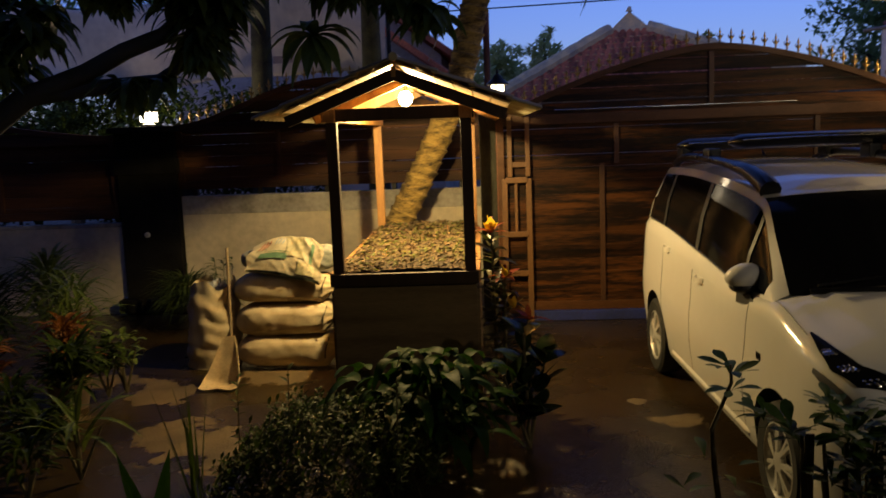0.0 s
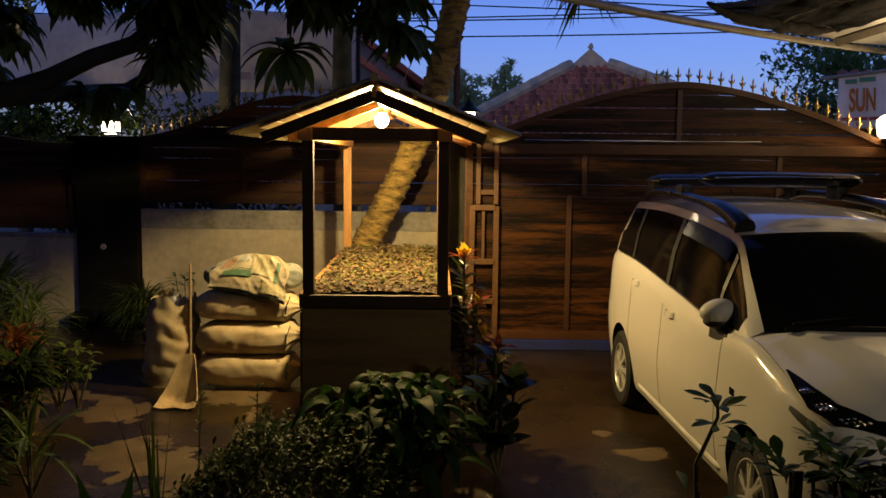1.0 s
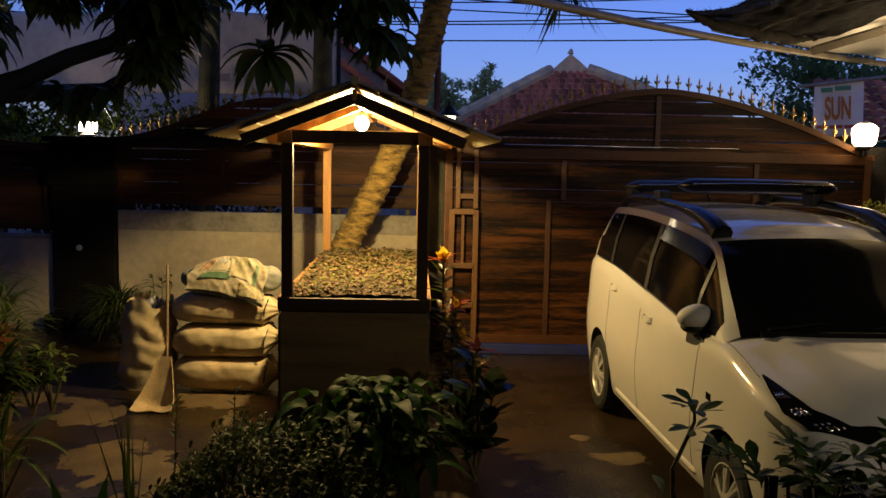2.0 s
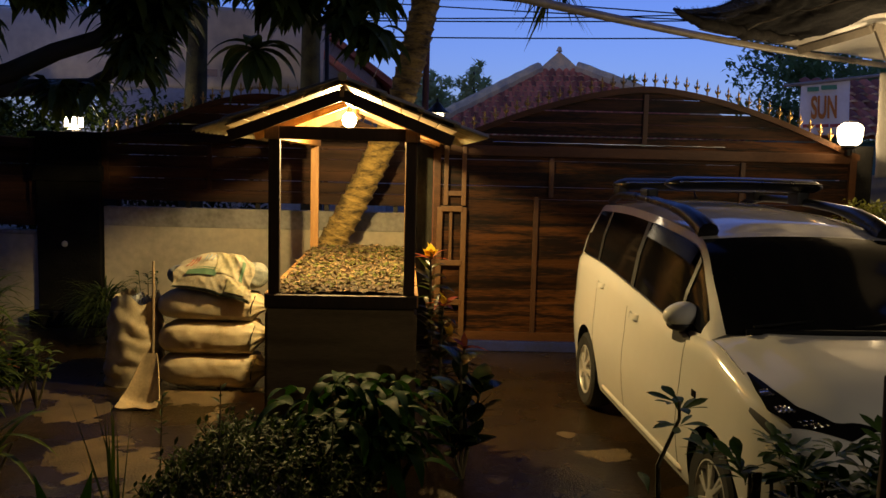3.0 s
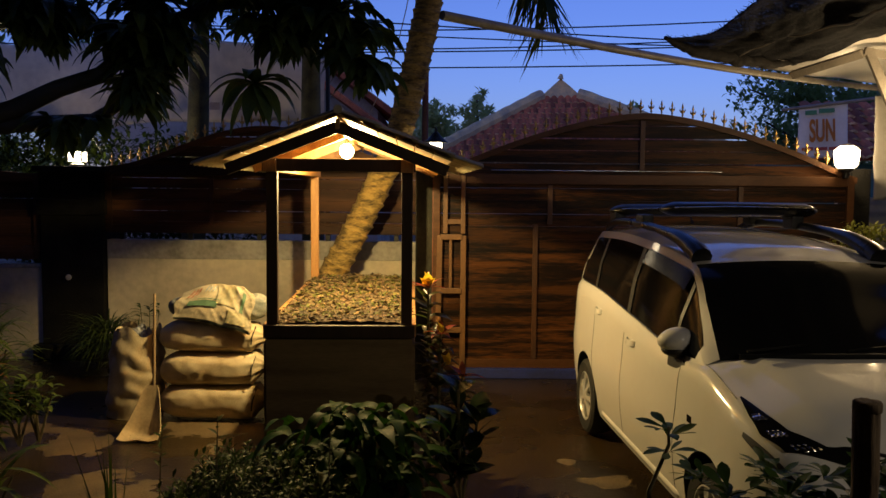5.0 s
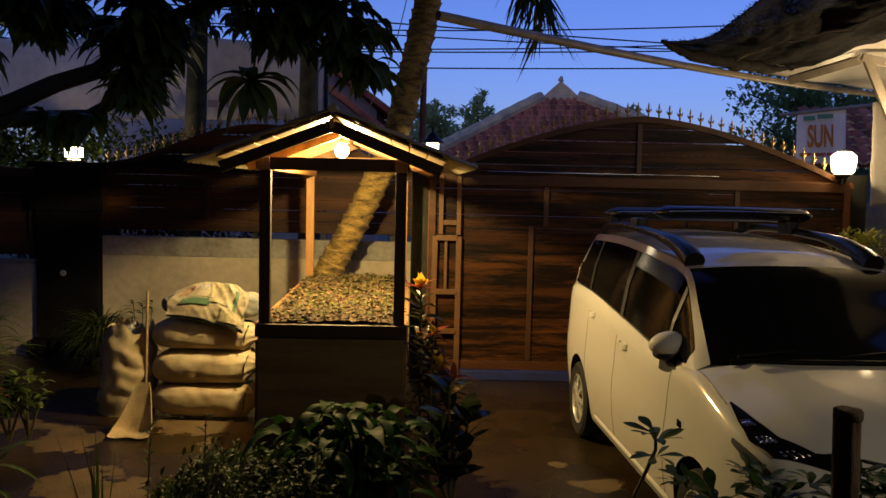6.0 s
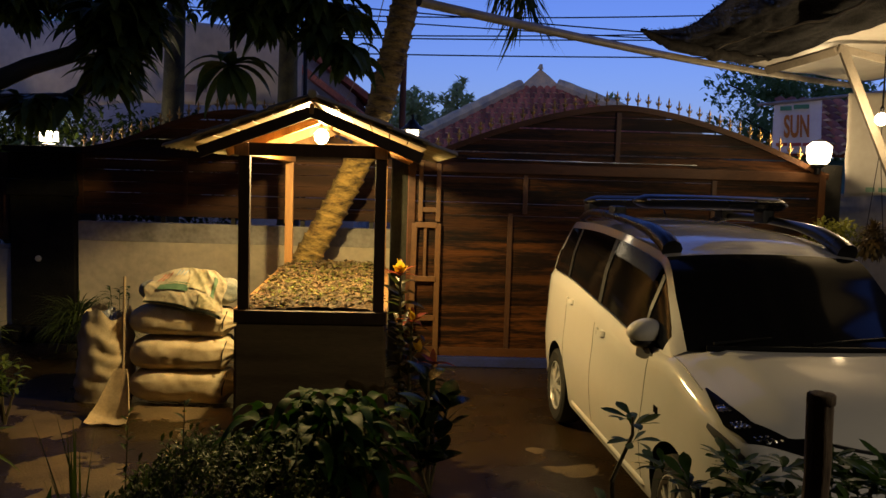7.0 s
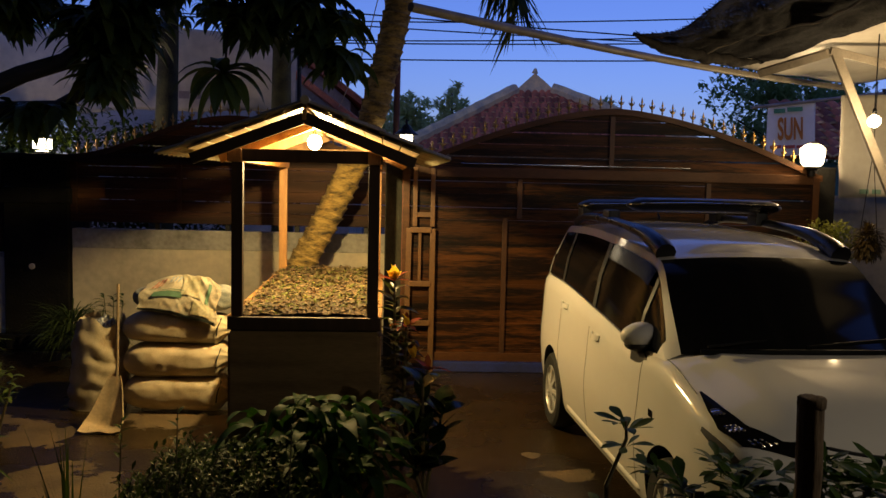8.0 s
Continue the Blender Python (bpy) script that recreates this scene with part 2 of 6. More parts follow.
def wet_concrete():
    """Worn concrete drive, dark where it is wet, with dry pale patches of ragged outline."""
    m = mat("wet_concrete", (0.135, 0.092, 0.042), 0.6, 0, 0.9, 3.5, 60, 1.0, 0.012, (0.06, 0.040, 0.018))
    nt = m.node_tree
    b = nt.nodes["Principled BSDF"]
    tc = nt.nodes.new("ShaderNodeTexCoord")
    nearest = None
    for cx, cy, rx, ry in DRY:
        off = nt.nodes.new("ShaderNodeVectorMath")
        off.operation = "SUBTRACT"
        off.inputs[1].default_value = (cx, cy, 0)
        nt.links.new(tc.outputs["Object"], off.inputs[0])
        scaled = nt.nodes.new("ShaderNodeVectorMath")
        scaled.operation = "MULTIPLY"
        scaled.inputs[1].default_value = (1 / rx, 1 / ry, 0)
        nt.links.new(off.outputs[0], scaled.inputs[0])
        far = nt.nodes.new("ShaderNodeVectorMath")
        far.operation = "LENGTH"
        nt.links.new(scaled.outputs[0], far.inputs[0])
        socket = far.outputs["Value"]
        if nearest:
            least = nt.nodes.new("ShaderNodeMath")
            least.operation = "MINIMUM"
            nt.links.new(nearest, least.inputs[0])
            nt.links.new(socket, least.inputs[1])
            socket = least.outputs[0]
        nearest = socket
    n = nt.nodes.new("ShaderNodeTexNoise")
    n.inputs["Scale"].default_value, n.inputs["Detail"].default_value, n.inputs["Roughness"].default_value = 3.2, 9.0, 0.62
    n.inputs["Distortion"].default_value = 0.4
    nt.links.new(tc.outputs["Object"], n.inputs["Vector"])
    ragged = nt.nodes.new("ShaderNodeMath")
    ragged.operation = "MULTIPLY_ADD"
    nt.links.new(n.outputs["Fac"], ragged.inputs[0])
    ragged.inputs[1].default_value = 3.2
    nt.links.new(nearest, ragged.inputs[2])
    r = nt.nodes.new("ShaderNodeMapRange")
    r.inputs["From Min"].default_value, r.inputs["From Max"].default_value = 2.62, 2.46
    r.interpolation_type = "SMOOTHSTEP"
    nt.links.new(ragged.outputs[0], r.inputs["Value"])
    old = b.inputs["Base Color"].links[0].from_socket
    damp = nt.nodes.new("ShaderNodeTexNoise")
    damp.inputs["Scale"].default_value, damp.inputs["Detail"].default_value = 1.4, 7.0
    nt.links.new(tc.outputs["Object"], damp.inputs["Vector"])
    wet = nt.nodes.new("ShaderNodeMix")
    wet.data_type = "RGBA"
    wet.inputs["A"].default_value, wet.inputs["B"].default_value = (0.016, 0.010, 0.0034, 1), (0.040, 0.025, 0.009, 1)
    spread = nt.nodes.new("ShaderNodeMapRange")
    spread.inputs["From Min"].default_value, spread.inputs["From Max"].default_value = 0.38, 0.62
    nt.links.new(damp.outputs["Fac"], spread.inputs["Value"])
    nt.links.new(spread.outputs[0], wet.inputs["Factor"])
    mx = nt.nodes.new("ShaderNodeMix")
    mx.data_type = "RGBA"
    nt.links.new(wet.outputs["Result"], mx.inputs["A"])
    nt.links.new(r.outputs[0], mx.inputs["Factor"])
    nt.links.new(old, mx.inputs["B"])
    nt.links.new(mx.outputs["Result"], b.inputs["Base Color"])
    gloss = nt.nodes.new("ShaderNodeMix")
    nt.links.new(r.outputs[0], gloss.inputs["Factor"])
    shine = nt.nodes.new("ShaderNodeMapRange")
    shine.inputs["To Min"].default_value, shine.inputs["To Max"].default_value = 0.34, 0.15
    nt.links.new(spread.outputs[0], shine.inputs["Value"])
    nt.links.new(shine.outputs[0], gloss.inputs["A"])
    gloss.inputs["B"].default_value = 0.7
    nt.links.new(gloss.outputs["Result"], b.inputs["Roughness"])
    return m


CONCRETE = wet_concrete()
EARTH = mat("far_earth", (0.10, 0.075, 0.045), 0.95, 0, 0.6, 0.4, 9, 0.5, 0.02)


# ---- mesh helpers ----
rng = random.Random(7)


def box(bm, c, s, rot=None, bevel=0.0):
    r = bmesh.ops.create_cube(bm, size=1.0)
    vs = r["verts"]
    m = Matrix.Translation(c) @ (rot or Matrix.Identity(4)) @ Matrix.Diagonal((*s, 1))
    bmesh.ops.transform(bm, matrix=m, verts=vs)
    if bevel:
        es = list({e for v in vs for e in v.link_edges})
        bmesh.ops.bevel(bm, geom=es, offset=bevel, segments=2, affect="EDGES", profile=0.7)
    return vs


def beam(bm, a, b, w, h, bevel=0.006, up=(0, 0, 1)):
    """A squared timber from a to b: w wide across, h deep along up."""
    a, b = Vector(a), Vector(b)
    d = (b - a)
    y = d.normalized()
    x = y.cross(Vector(up))
    x = x.normalized() if x.length > 1e-4 else Vector((1, 0, 0))
    z = x.cross(y)
    rot = Matrix((x, y, z)).transposed().to_4x4()
    return box(bm, (a + b) / 2, (w, d.length, h), rot, bevel)


def tube(bm, pts, radii, n=8, cap=True):
    """A round, tapered tube through points."""
    pts = [Vector(p) for p in pts]
    if not hasattr(radii, "__len__"):
        radii = [radii] * len(pts)
    rings, ref = [], None
    for i, p in enumerate(pts):
        t = (pts[min(i + 1, len(pts) - 1)] - pts[max(i - 1, 0)]).normalized()
        if ref is None:
            ref = t.orthogonal().normalized()
        ref = (ref - t * ref.dot(t)).normalized()
        o = t.cross(ref)
        rings.append([bm.verts.new(p + radii[i] * (math.cos(2 * math.pi * k / n) * ref + math.sin(2 * math.pi * k / n) * o)) for k in range(n)])
    for a, b in zip(rings, rings[1:]):
        for k in range(n):
            bm.faces.new((a[k], a[(k + 1) % n], b[(k + 1) % n], b[k]))
    if cap:
        bm.faces.new(rings[0][::-1])
        bm.faces.new(rings[-1])
    return rings


def lathe(bm, centre, profile, n=16):
    """A turned form about the upright through centre; profile: (radius, height)."""
    c = Vector(centre)
    rings = [[bm.verts.new(c + Vector((r * math.cos(2 * math.pi * k / n), r * math.sin(2 * math.pi * k / n), z))) for k in range(n)] for r, z in profile]
    for a, b in zip(rings, rings[1:]):
        for k in range(n):
            bm.faces.new((a[k], a[(k + 1) % n], b[(k + 1) % n], b[k]))
    bm.faces.new(rings[0][::-1])
    bm.faces.new(rings[-1])


def sheet(bm, f, nu, nv, thick=0.0):
    """A grid of f(u, v), u and v from 0 to 1; with thickness along its normals where asked."""
    vs = [[bm.verts.new(f(i / nu, j / nv)) for j in range(nv + 1)] for i in range(nu + 1)]
    fs = [bm.faces.new((vs[i][j], vs[i + 1][j], vs[i + 1][j + 1], vs[i][j + 1])) for i in range(nu) for j in range(nv)]
    if thick:
        bmesh.ops.recalc_face_normals(bm, faces=fs)
        bmesh.ops.solidify(bm, geom=fs, thickness=thick)
    return vs


def leaf(bm, base, way, length, width, droop=0.4, n=4, up=(0, 0, 1), fold=0.25, twist=0.0, swell=0.8):
    """A pointed leaf blade bent along its length and folded at its midrib."""
    p, d = Vector(base), Vector(way).normalized()
    side = d.cross(Vector(up))
    side = side.normalized() if side.length > 1e-3 else Vector((1, 0, 0))
    if twist:
        side = Matrix.Rotation(twist, 3, d) @ side
    rows = []
    for i in range(n + 1):
        s = i / n
        w = width * 0.5 * (math.sin(math.pi * (0.06 + 0.94 * s) ** swell) if i < n else 0.02)
        nrm = side.cross(d)
        rows.append((bm.verts.new(p - side * w + nrm * w * fold), bm.verts.new(p), bm.verts.new(p + side * w + nrm * w * fold)))
        p = p + d * (length / n)
        d = (d + Vector((0, 0, -1)) * droop / n).normalized()
    for a, b in zip(rows, rows[1:]):
        bm.faces.new((a[0], a[1], b[1], b[0]))
        bm.faces.new((a[1], a[2], b[2], b[1]))


WORLD = {}


def place_of(ob):
    return WORLD.get(ob.name, Matrix.Identity(4))


def mesh_of(name, bm, material, smooth=None):
    me = bpy.data.meshes.new(name)
    bmesh.ops.recalc_face_normals(bm, faces=bm.faces[:])
    bm.to_mesh(me)
    bm.free()
    me.materials.append(material)
    if smooth is not None:
        me.shade_smooth()
        if smooth < 180:
            me.set_sharp_from_angle(angle=radians(smooth))
    return me


def thing(name, place=(0, 0, 0), label="", category="", group="", kind=""):
    """An Empty at a thing's base, which carries its parts."""
    ob = new(name)
    ob.empty_display_size = 0.1
    ob.location = place
    WORLD[ob.name] = Matrix.Translation(place)
    return tagged(ob, label, category, group, kind)


def part(name, bm, material, parent, label="", smooth=None):
    """Links a bmesh, built in world places, as one mesh object under a thing or a part."""
    ob = new(name, mesh_of(name, bm, material, smooth))
    ob.parent = parent
    ob.matrix_parent_inverse = place_of(parent).inverted()
    return tagged(ob, label)


def piece(name, me, m, parent):
    """One more object on a shared mesh, at the pose m, under a thing or a part."""
    ob = new(name, me)
    ob.parent = parent
    ob.matrix_parent_inverse = place_of(parent).inverted()
    ob.matrix_basis = m
    return ob


def solo(name, bm, material, label="", category="", group="", kind="", smooth=None):
    return tagged(new(name, mesh_of(name, bm, material, smooth)), label, category, group, kind)


def B():
    return bmesh.new()


# ---- the ground and walls ----
bm = B()
sheet(bm, lambda u, v: Vector((-7 + 14 * u, -4 + 13.4 * v, 0.004 * noise.noise((u * 9, v * 9, 0)))), 60, 60)
solo("floor", bm, CONCRETE, "wet worn concrete drive with dark damp stains", "ground", kind="structure", smooth=180)
bm = B()
sheet(bm, lambda u, v: Vector((-1500 + 3000 * u, -1400 + 3000 * v, -0.03)), 12, 12)
solo("ground", bm, EARTH, "dark bare earth that reaches the horizon", "ground", kind="structure")

# garden walls: white plaster with a stained top band
def garden_wall(name, x0, x1, y, top, band):
    w = thing(name, ((x0 + x1) / 2, y, 0), "old white plastered garden wall with grey stained top", "wall", kind="structure")
    bm = B()
    box(bm, ((x0 + x1) / 2, y + 0.07, (top - band) / 2 - 0.02), (x1 - x0, 0.14, top - band + 0.04))
    part("wall_face", bm, PLASTER, w)
    bm = B()
    box(bm, ((x0 + x1) / 2, y + 0.068, top - band / 2), (x1 - x0, 0.15, band - 0.003), bevel=0.008)
    part("coping", bm, PLASTER_TOP, w, "grey stained plaster band")


garden_wall("wall_north", -3.80, -0.20, 9.62, 1.35, 0.22)
garden_wall("wall_north_west", -9.0, -4.44, 9.62, 1.06, 0.05)

# black stone pillar with stepped blocks
pil = thing("stone_pillar", (-4.17, 9.75, 0), "dark black stone gate pillar with a stepped capital", "pillar")
for z0, z1, w in ((0, 0.16, 0.86), (0.16, 1.62, 0.70), (1.62, 1.80, 0.76), (1.80, 2.10, 0.70), (2.10, 2.17, 0.82)):
    bm = B()
    box(bm, (-4.17, 9.85, (z0 + z1) / 2), (w, 0.60 + (w - 0.70), z1 - z0 - 0.004), bevel=0.012)
    part("block", bm, STONE_BLACK, pil)
bm = B()
lathe(bm, (0, 0, 0), [(0.034, 0), (0.034, 0.012), (0.026, 0.02)], 16)
bmesh.ops.transform(bm, matrix=pose(-4.19, 9.495, 0.925, 90, 0, 0), verts=bm.verts[:])
part("round_plate", bm, mat("pale_disc", (0.55, 0.53, 0.48), 0.5), pil, "small pale round disc")


def lantern(place, w, h, cap, glow, label, group):
    """A glass lantern of four panes in an iron frame, on a base, with a roof where it has one."""
    t = thing("pillar_lantern", place, label, "lantern", group)
    x, y, z = place
    bm = B()
    lathe(bm, place, [(w * 0.55, 0), (w * 0.55, 0.02), (w * 0.3, 0.035), (w * 0.3, 0.05)], 12)
    part("base", bm, IRON, t)
    z0 = z + 0.05
    for sx, sy in ((-1, 0), (1, 0), (0, -1), (0, 1)):
        bm = B()
        a = w * 0.5
        c = (x + sx * a, y + sy * a, z0 + h / 2)
        box(bm, c, (0.004 if sx else 2 * a - 0.016, 0.004 if sy else 2 * a - 0.016, h - 0.01))
        ob = part("pane", bm, glow, t)
        ob.visible_shadow = False
    for sx in (-1, 1):
        for sy in (-1, 1):
            bm = B()
            box(bm, (x + sx * w / 2, y + sy * w / 2, z0 + h / 2), (0.012, 0.012, h))
            part("corner_bar", bm, IRON, t)
    for sy in (-1, 1):
        bm = B()
        box(bm, (x - w * 0.12, y + sy * (w / 2 + 0.003), z0 + h * 0.55), (0.007, 0.006, h * 0.9))
        box(bm, (x, y + sy * (w / 2 + 0.0045), z0 + h * 0.35), (w, 0.006, 0.007))
        part("glazing_bar", bm, IRON, t)
    bm = B()
    if cap:
        lathe(bm, (x, y, z0 + h), [(w * 0.85, 0), (w * 0.86, 0.008), (w * 0.45, 0.055), (w * 0.22, 0.10), (0.012, 0.115), (0.016, 0.135), (0.003, 0.165)], 4 if cap == 4 else 12)
    else:
        box(bm, (x, y, z0 + h + 0.006), (w + 0.02, w + 0.02, 0.012))
    part("roof", bm, IRON, t)
    return t


GLOW_LAMP = glowing("lantern_glass_lit", (1.0, 0.80, 0.50), 7.0)
GLOW_COOL = glowing("lantern_glass_lit_white", (1.0, 0.86, 0.66), 8.0)
GLOW_BULB = glowing("lit_bulb_glass", (1.0, 0.70, 0.28), 60.0)
lantern((-4.215, 9.85, 2.175), 0.155, 0.115, 0, GLOW_COOL, "square lit glass lantern on the black pillar", "lit lanterns")
lantern((-0.085, 8.93, 2.245), 0.145, 0.14, 12, GLOW_LAMP, "lit glass lantern with a black pointed roof", "lit lanterns")


# ---- the gate and the fence ----
def arch_z(x, x0, x1, low, high):
    s = (x - x0) / (x1 - x0) * 2 - 1
    if high - low > 0.6:
        return low + (high - low) * (1 - abs(s) ** 1.6)
    return low + (high - low) * (0.5 + 0.5 * math.cos(math.pi * s)) ** 0.85


def spike_mesh():
    """A fleur-shaped cast spear head on a short stem."""
    bm = B()
    lathe(bm, (0, 0, 0), [(0.007, 0), (0.007, 0.02), (0.014, 0.026), (0.007, 0.034), (0.012, 0.05), (0.020, 0.068), (0.007, 0.085), (0.007, 0.092), (0.013, 0.10), (0.0015, 0.15)], 8)
    for s in (-1, 1):
        tube(bm, [(0, 0, 0.045), (s * 0.018, 0, 0.058), (s * 0.028, 0, 0.078), (s * 0.022, 0, 0.09)], [0.006, 0.006, 0.005, 0.003], 6)
    return mesh_of("spear_head", bm, GOLD, 60)


SPIKE = spike_mesh()


def arched_panel(name, x0, x1, y, bottom, low, high, plank_mat, frame_mat, label, battens, rows_low, gap_rows, spikes, batten_mat=WOOD_FENCE):
    g = thing(name, ((x0 + x1) / 2, y, bottom), label, "gate")
    n = rows_low
    step = (low - bottom) / n
    for k in range(n):
        zc = bottom + (k + 0.5) * step
        hgt = step + (-0.009 if k in gap_rows else 0.004) + rng.uniform(-0.002, 0.002)
        bm = B()
        tilt = Matrix.Rotation(radians(rng.uniform(1.5, 6.0)), 4, "X") @ Matrix.Rotation(radians(rng.uniform(-0.12, 0.12)), 4, "Y")
        box(bm, ((x0 + x1) / 2, y + rng.uniform(-0.004, 0.004), zc), (x1 - x0 - 0.02, 0.02, hgt), tilt, bevel=0.004)
        part("plank", bm, plank_mat, g)
    # planks of the arch, each cut to the curve
    rows = max(3, round((high - low) / 0.13))
    st = (high - low) / rows
    for k in range(rows):
        za, zb = low + k * st, low + (k + 1) * st - (0.014 if k in (0, 2) else 0.004)
        bm = B()
        top, bot = [], []
        for i in range(41):
            x = x0 + 0.02 + (x1 - x0 - 0.04) * i / 40
            zt = min(zb, arch_z(x, x0, x1, low, high) - 0.03)
            if zt > za + 0.006:
                top.append((x, zt))
                bot.append((x, za))
        if len(top) < 3:
            continue
        yy = y + rng.uniform(-0.003, 0.003)
        fr = [[bm.verts.new((px, yy + s, pz)) for px, pz in line] for s in (-0.011, 0.011) for line in (bot, top)]
        for i in range(len(top) - 1):
            bm.faces.new((fr[0][i], fr[0][i + 1], fr[1][i + 1], fr[1][i]))
            bm.faces.new((fr[2][i], fr[3][i], fr[3][i + 1], fr[2][i + 1]))
            bm.faces.new((fr[1][i], fr[1][i + 1], fr[3][i + 1], fr[3][i]))
            bm.faces.new((fr[0][i], fr[2][i], fr[2][i + 1], fr[0][i + 1]))
        part("arch_plank", bm, plank_mat, g)
    # the arched head rail
    bm = B()
    n = 48
    prof = [(-0.035, -0.06), (0.035, -0.06), (0.035, 0.0), (-0.035, 0.0)]
    rings = []
    for i in range(n + 1):
        x = x0 - 0.03 + (x1 - x0 + 0.06) * i / n
        zc = arch_z(min(max(x, x0), x1), x0, x1, low, high)
        rings.append([bm.verts.new((x, y - 0.012 + a, zc + b)) for a, b in prof])
    for a, b in zip(rings, rings[1:]):
        for q in range(4):
            bm.faces.new((a[q], a[(q + 1) % 4], b[(q + 1) % 4], b[q]))
    bm.faces.new(rings[0]), bm.faces.new(rings[-1][::-1])
    part("arch_rail", bm, frame_mat, g)
    # rails and stiles
    for zc, hh in ((bottom + 0.04, 0.09), (low - 0.045, 0.10)):
        bm = B()
        box(bm, ((x0 + x1) / 2, y - 0.028, zc), (x1 - x0, 0.032, hh), bevel=0.006)
        part("rail", bm, frame_mat, g)
    for xc in (x0 + 0.02, x1 - 0.03):
        bm = B()
        box(bm, (xc, y - 0.0315, (bottom + low) / 2), (0.07, 0.038, low - bottom), bevel=0.006)
        part("stile", bm, frame_mat, g)
    for xc, za, zb in battens:
        bm = B()
        box(bm, (xc, y - 0.024, (za + zb) / 2), (0.05, 0.024, zb - za), bevel=0.005)
        part("batten", bm, batten_mat, g)
    for i in range(spikes):
        x = x0 + 0.06 + (x1 - x0 - 0.12) * i / (spikes - 1)
        m = pose(x, y - 0.012, arch_z(x, x0, x1, low, high) - 0.004, 0, 0, 0)
        piece("spear_head", SPIKE, m, g)
    return g


arched_panel("wooden_gate", -0.09, 4.19, 8.72, 0.115, 2.105, 2.74, WOOD_GATE, WOOD_GATE_FRAME,
             "brown horizontal plank driveway gate with arched top and gold spear heads",
             ((0.945, 0.16, 1.60), (2.02, 2.13, 2.66), (1.09, 1.60, 2.0), (3.04, 0.2, 2.0)), 15, (11, 13), 40, WOOD_BATTEN)
# metal strip added to give the line of sky glint on the upper rail
bm = B()
box(bm, (1.66, 8.680, 2.150), (2.36, 0.010, 0.010), bevel=0.003)
solo("steel_strip", bm, mat("bare_steel", (0.40, 0.42, 0.46), 0.22, 0.95, 0.2, 6, 50, 0.05), "thin metal strip added for the sky glint along the gate's upper rail", "strip")
bm = B()
box(bm, (1.75, 8.705, 0.052), (3.7, 0.09, 0.10), bevel=0.01)
solo("threshold_rail", bm, BLUE_PAINT, "blue painted rail under the gate on the drive", "rail")

fence = arched_panel("wooden_fence_panel", -3.80, -0.22, 9.66, 1.43, 2.175, 2.64, WOOD_FENCE, WOOD_FENCE,
             "dark plank fence panel with arched top on the garden wall",
             ((-2.62, 1.5, 2.1), (-1.45, 1.5, 2.1)), 6, (1, 2, 4), 34)
for i in range(5):
    bm = B()
    box(bm, (-3.65 + i * 0.78, 9.69, 1.39), (0.05, 0.05, 0.10))
    part("foot", bm, IRON, fence)
arched_panel("wooden_fence_panel", -9.0, -4.56, 9.66, 1.12, 2.08, 2.30, WOOD_FENCE, WOOD_FENCE,
             "dark plank fence panel beyond the black pillar", ((-6.0, 1.2, 2.0),), 7, (1, 4), 0)

# reddish post and ladder-like trellis beside the gate
tre = thing("trellis", (0.07, 8.62, 0), "light brown wooden ladder trellis leaning at the gate", "trellis")
for a, b in (((-0.055, 8.655, 0), (-0.035, 8.655, 1.48)), ((0.205, 8.655, 0), (0.205, 8.655, 1.48)),):
    bm = B()
    beam(bm, a, b, 0.055, 0.035, up=(0, 1, 0))
    part("upright", bm, WOOD_FRAME, tre)
for z in (0.12, 0.51, 0.915, 1.465):
    bm = B()
    beam(bm, (-0.03, 8.635, z), (0.19, 8.635, z), 0.03, 0.055)
    part("rung", bm, WOOD_FRAME, tre)
bm = B()
beam(bm, (0.075, 8.66, 0.93), (0.075, 8.66, 1.45), 0.03, 0.02, up=(0, 1, 0))
part("slat", bm, WOOD_FRAME, tre)
for x, z in ((0.02, 2.1), (0.20, 2.1)):
    bm = B()
    box(bm, (x, 8.66, (1.5 + z) / 2), (0.045, 0.04, z - 1.5), bevel=0.005)
    part("upper_upright", bm, WOOD_FRAME, tre)
bm = B()
box(bm, (0.11, 8.662, 1.62), (0.14, 0.03, 0.05), bevel=0.004)
part("rung", bm, WOOD_FRAME, tre)
bm = B()
box(bm, (-0.085, 8.79, 1.12), (0.06, 0.06, 2.24), bevel=0.008)
solo("gate_post", bm, mat("red_brown_post", (0.20, 0.055, 0.025), 0.6, 0, 0.4, 3, 30, 0.3), "red-brown timber gate post", "post")
bm = B()
box(bm, (-0.165, 8.97, 1.12), (0.25, 0.24, 2.245), bevel=0.012)
solo("lantern_post", bm, mat("mossy_dark_stone", (0.055, 0.055, 0.038), 0.9, 0, 0.9, 6, 40, 0.9, 0.012, (0.018, 0.018, 0.012), stretch=(1, 1, 0.5)), "dark mossy stone post that carries a lantern", "post")
bm = B()
box(bm, (4.34, 8.98, 1.1), (0.20, 0.30, 2.2), bevel=0.01)
solo("gate_pillar", bm, STONE_BLACK, "dark pillar at the end of the gate", "pillar")

# ---- the mulch kiosk ----
XL, XR, YF, YB = -1.208, -0.228, 5.72, 8.36
XC = (XL + XR) / 2
kio = thing("mulch_kiosk", (XC, YF, 0), "roofed wooden stall with a long raised bed of leaf mulch", "stall")
for x in (XL + 0.035, XR - 0.035):
    for y in (YF + 0.03, YB - 0.03):
        bm = B()
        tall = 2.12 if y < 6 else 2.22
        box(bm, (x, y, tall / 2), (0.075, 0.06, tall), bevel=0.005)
        part("post", bm, WOOD_SHADED if y < 6 else WOOD_KIOSK, kio)
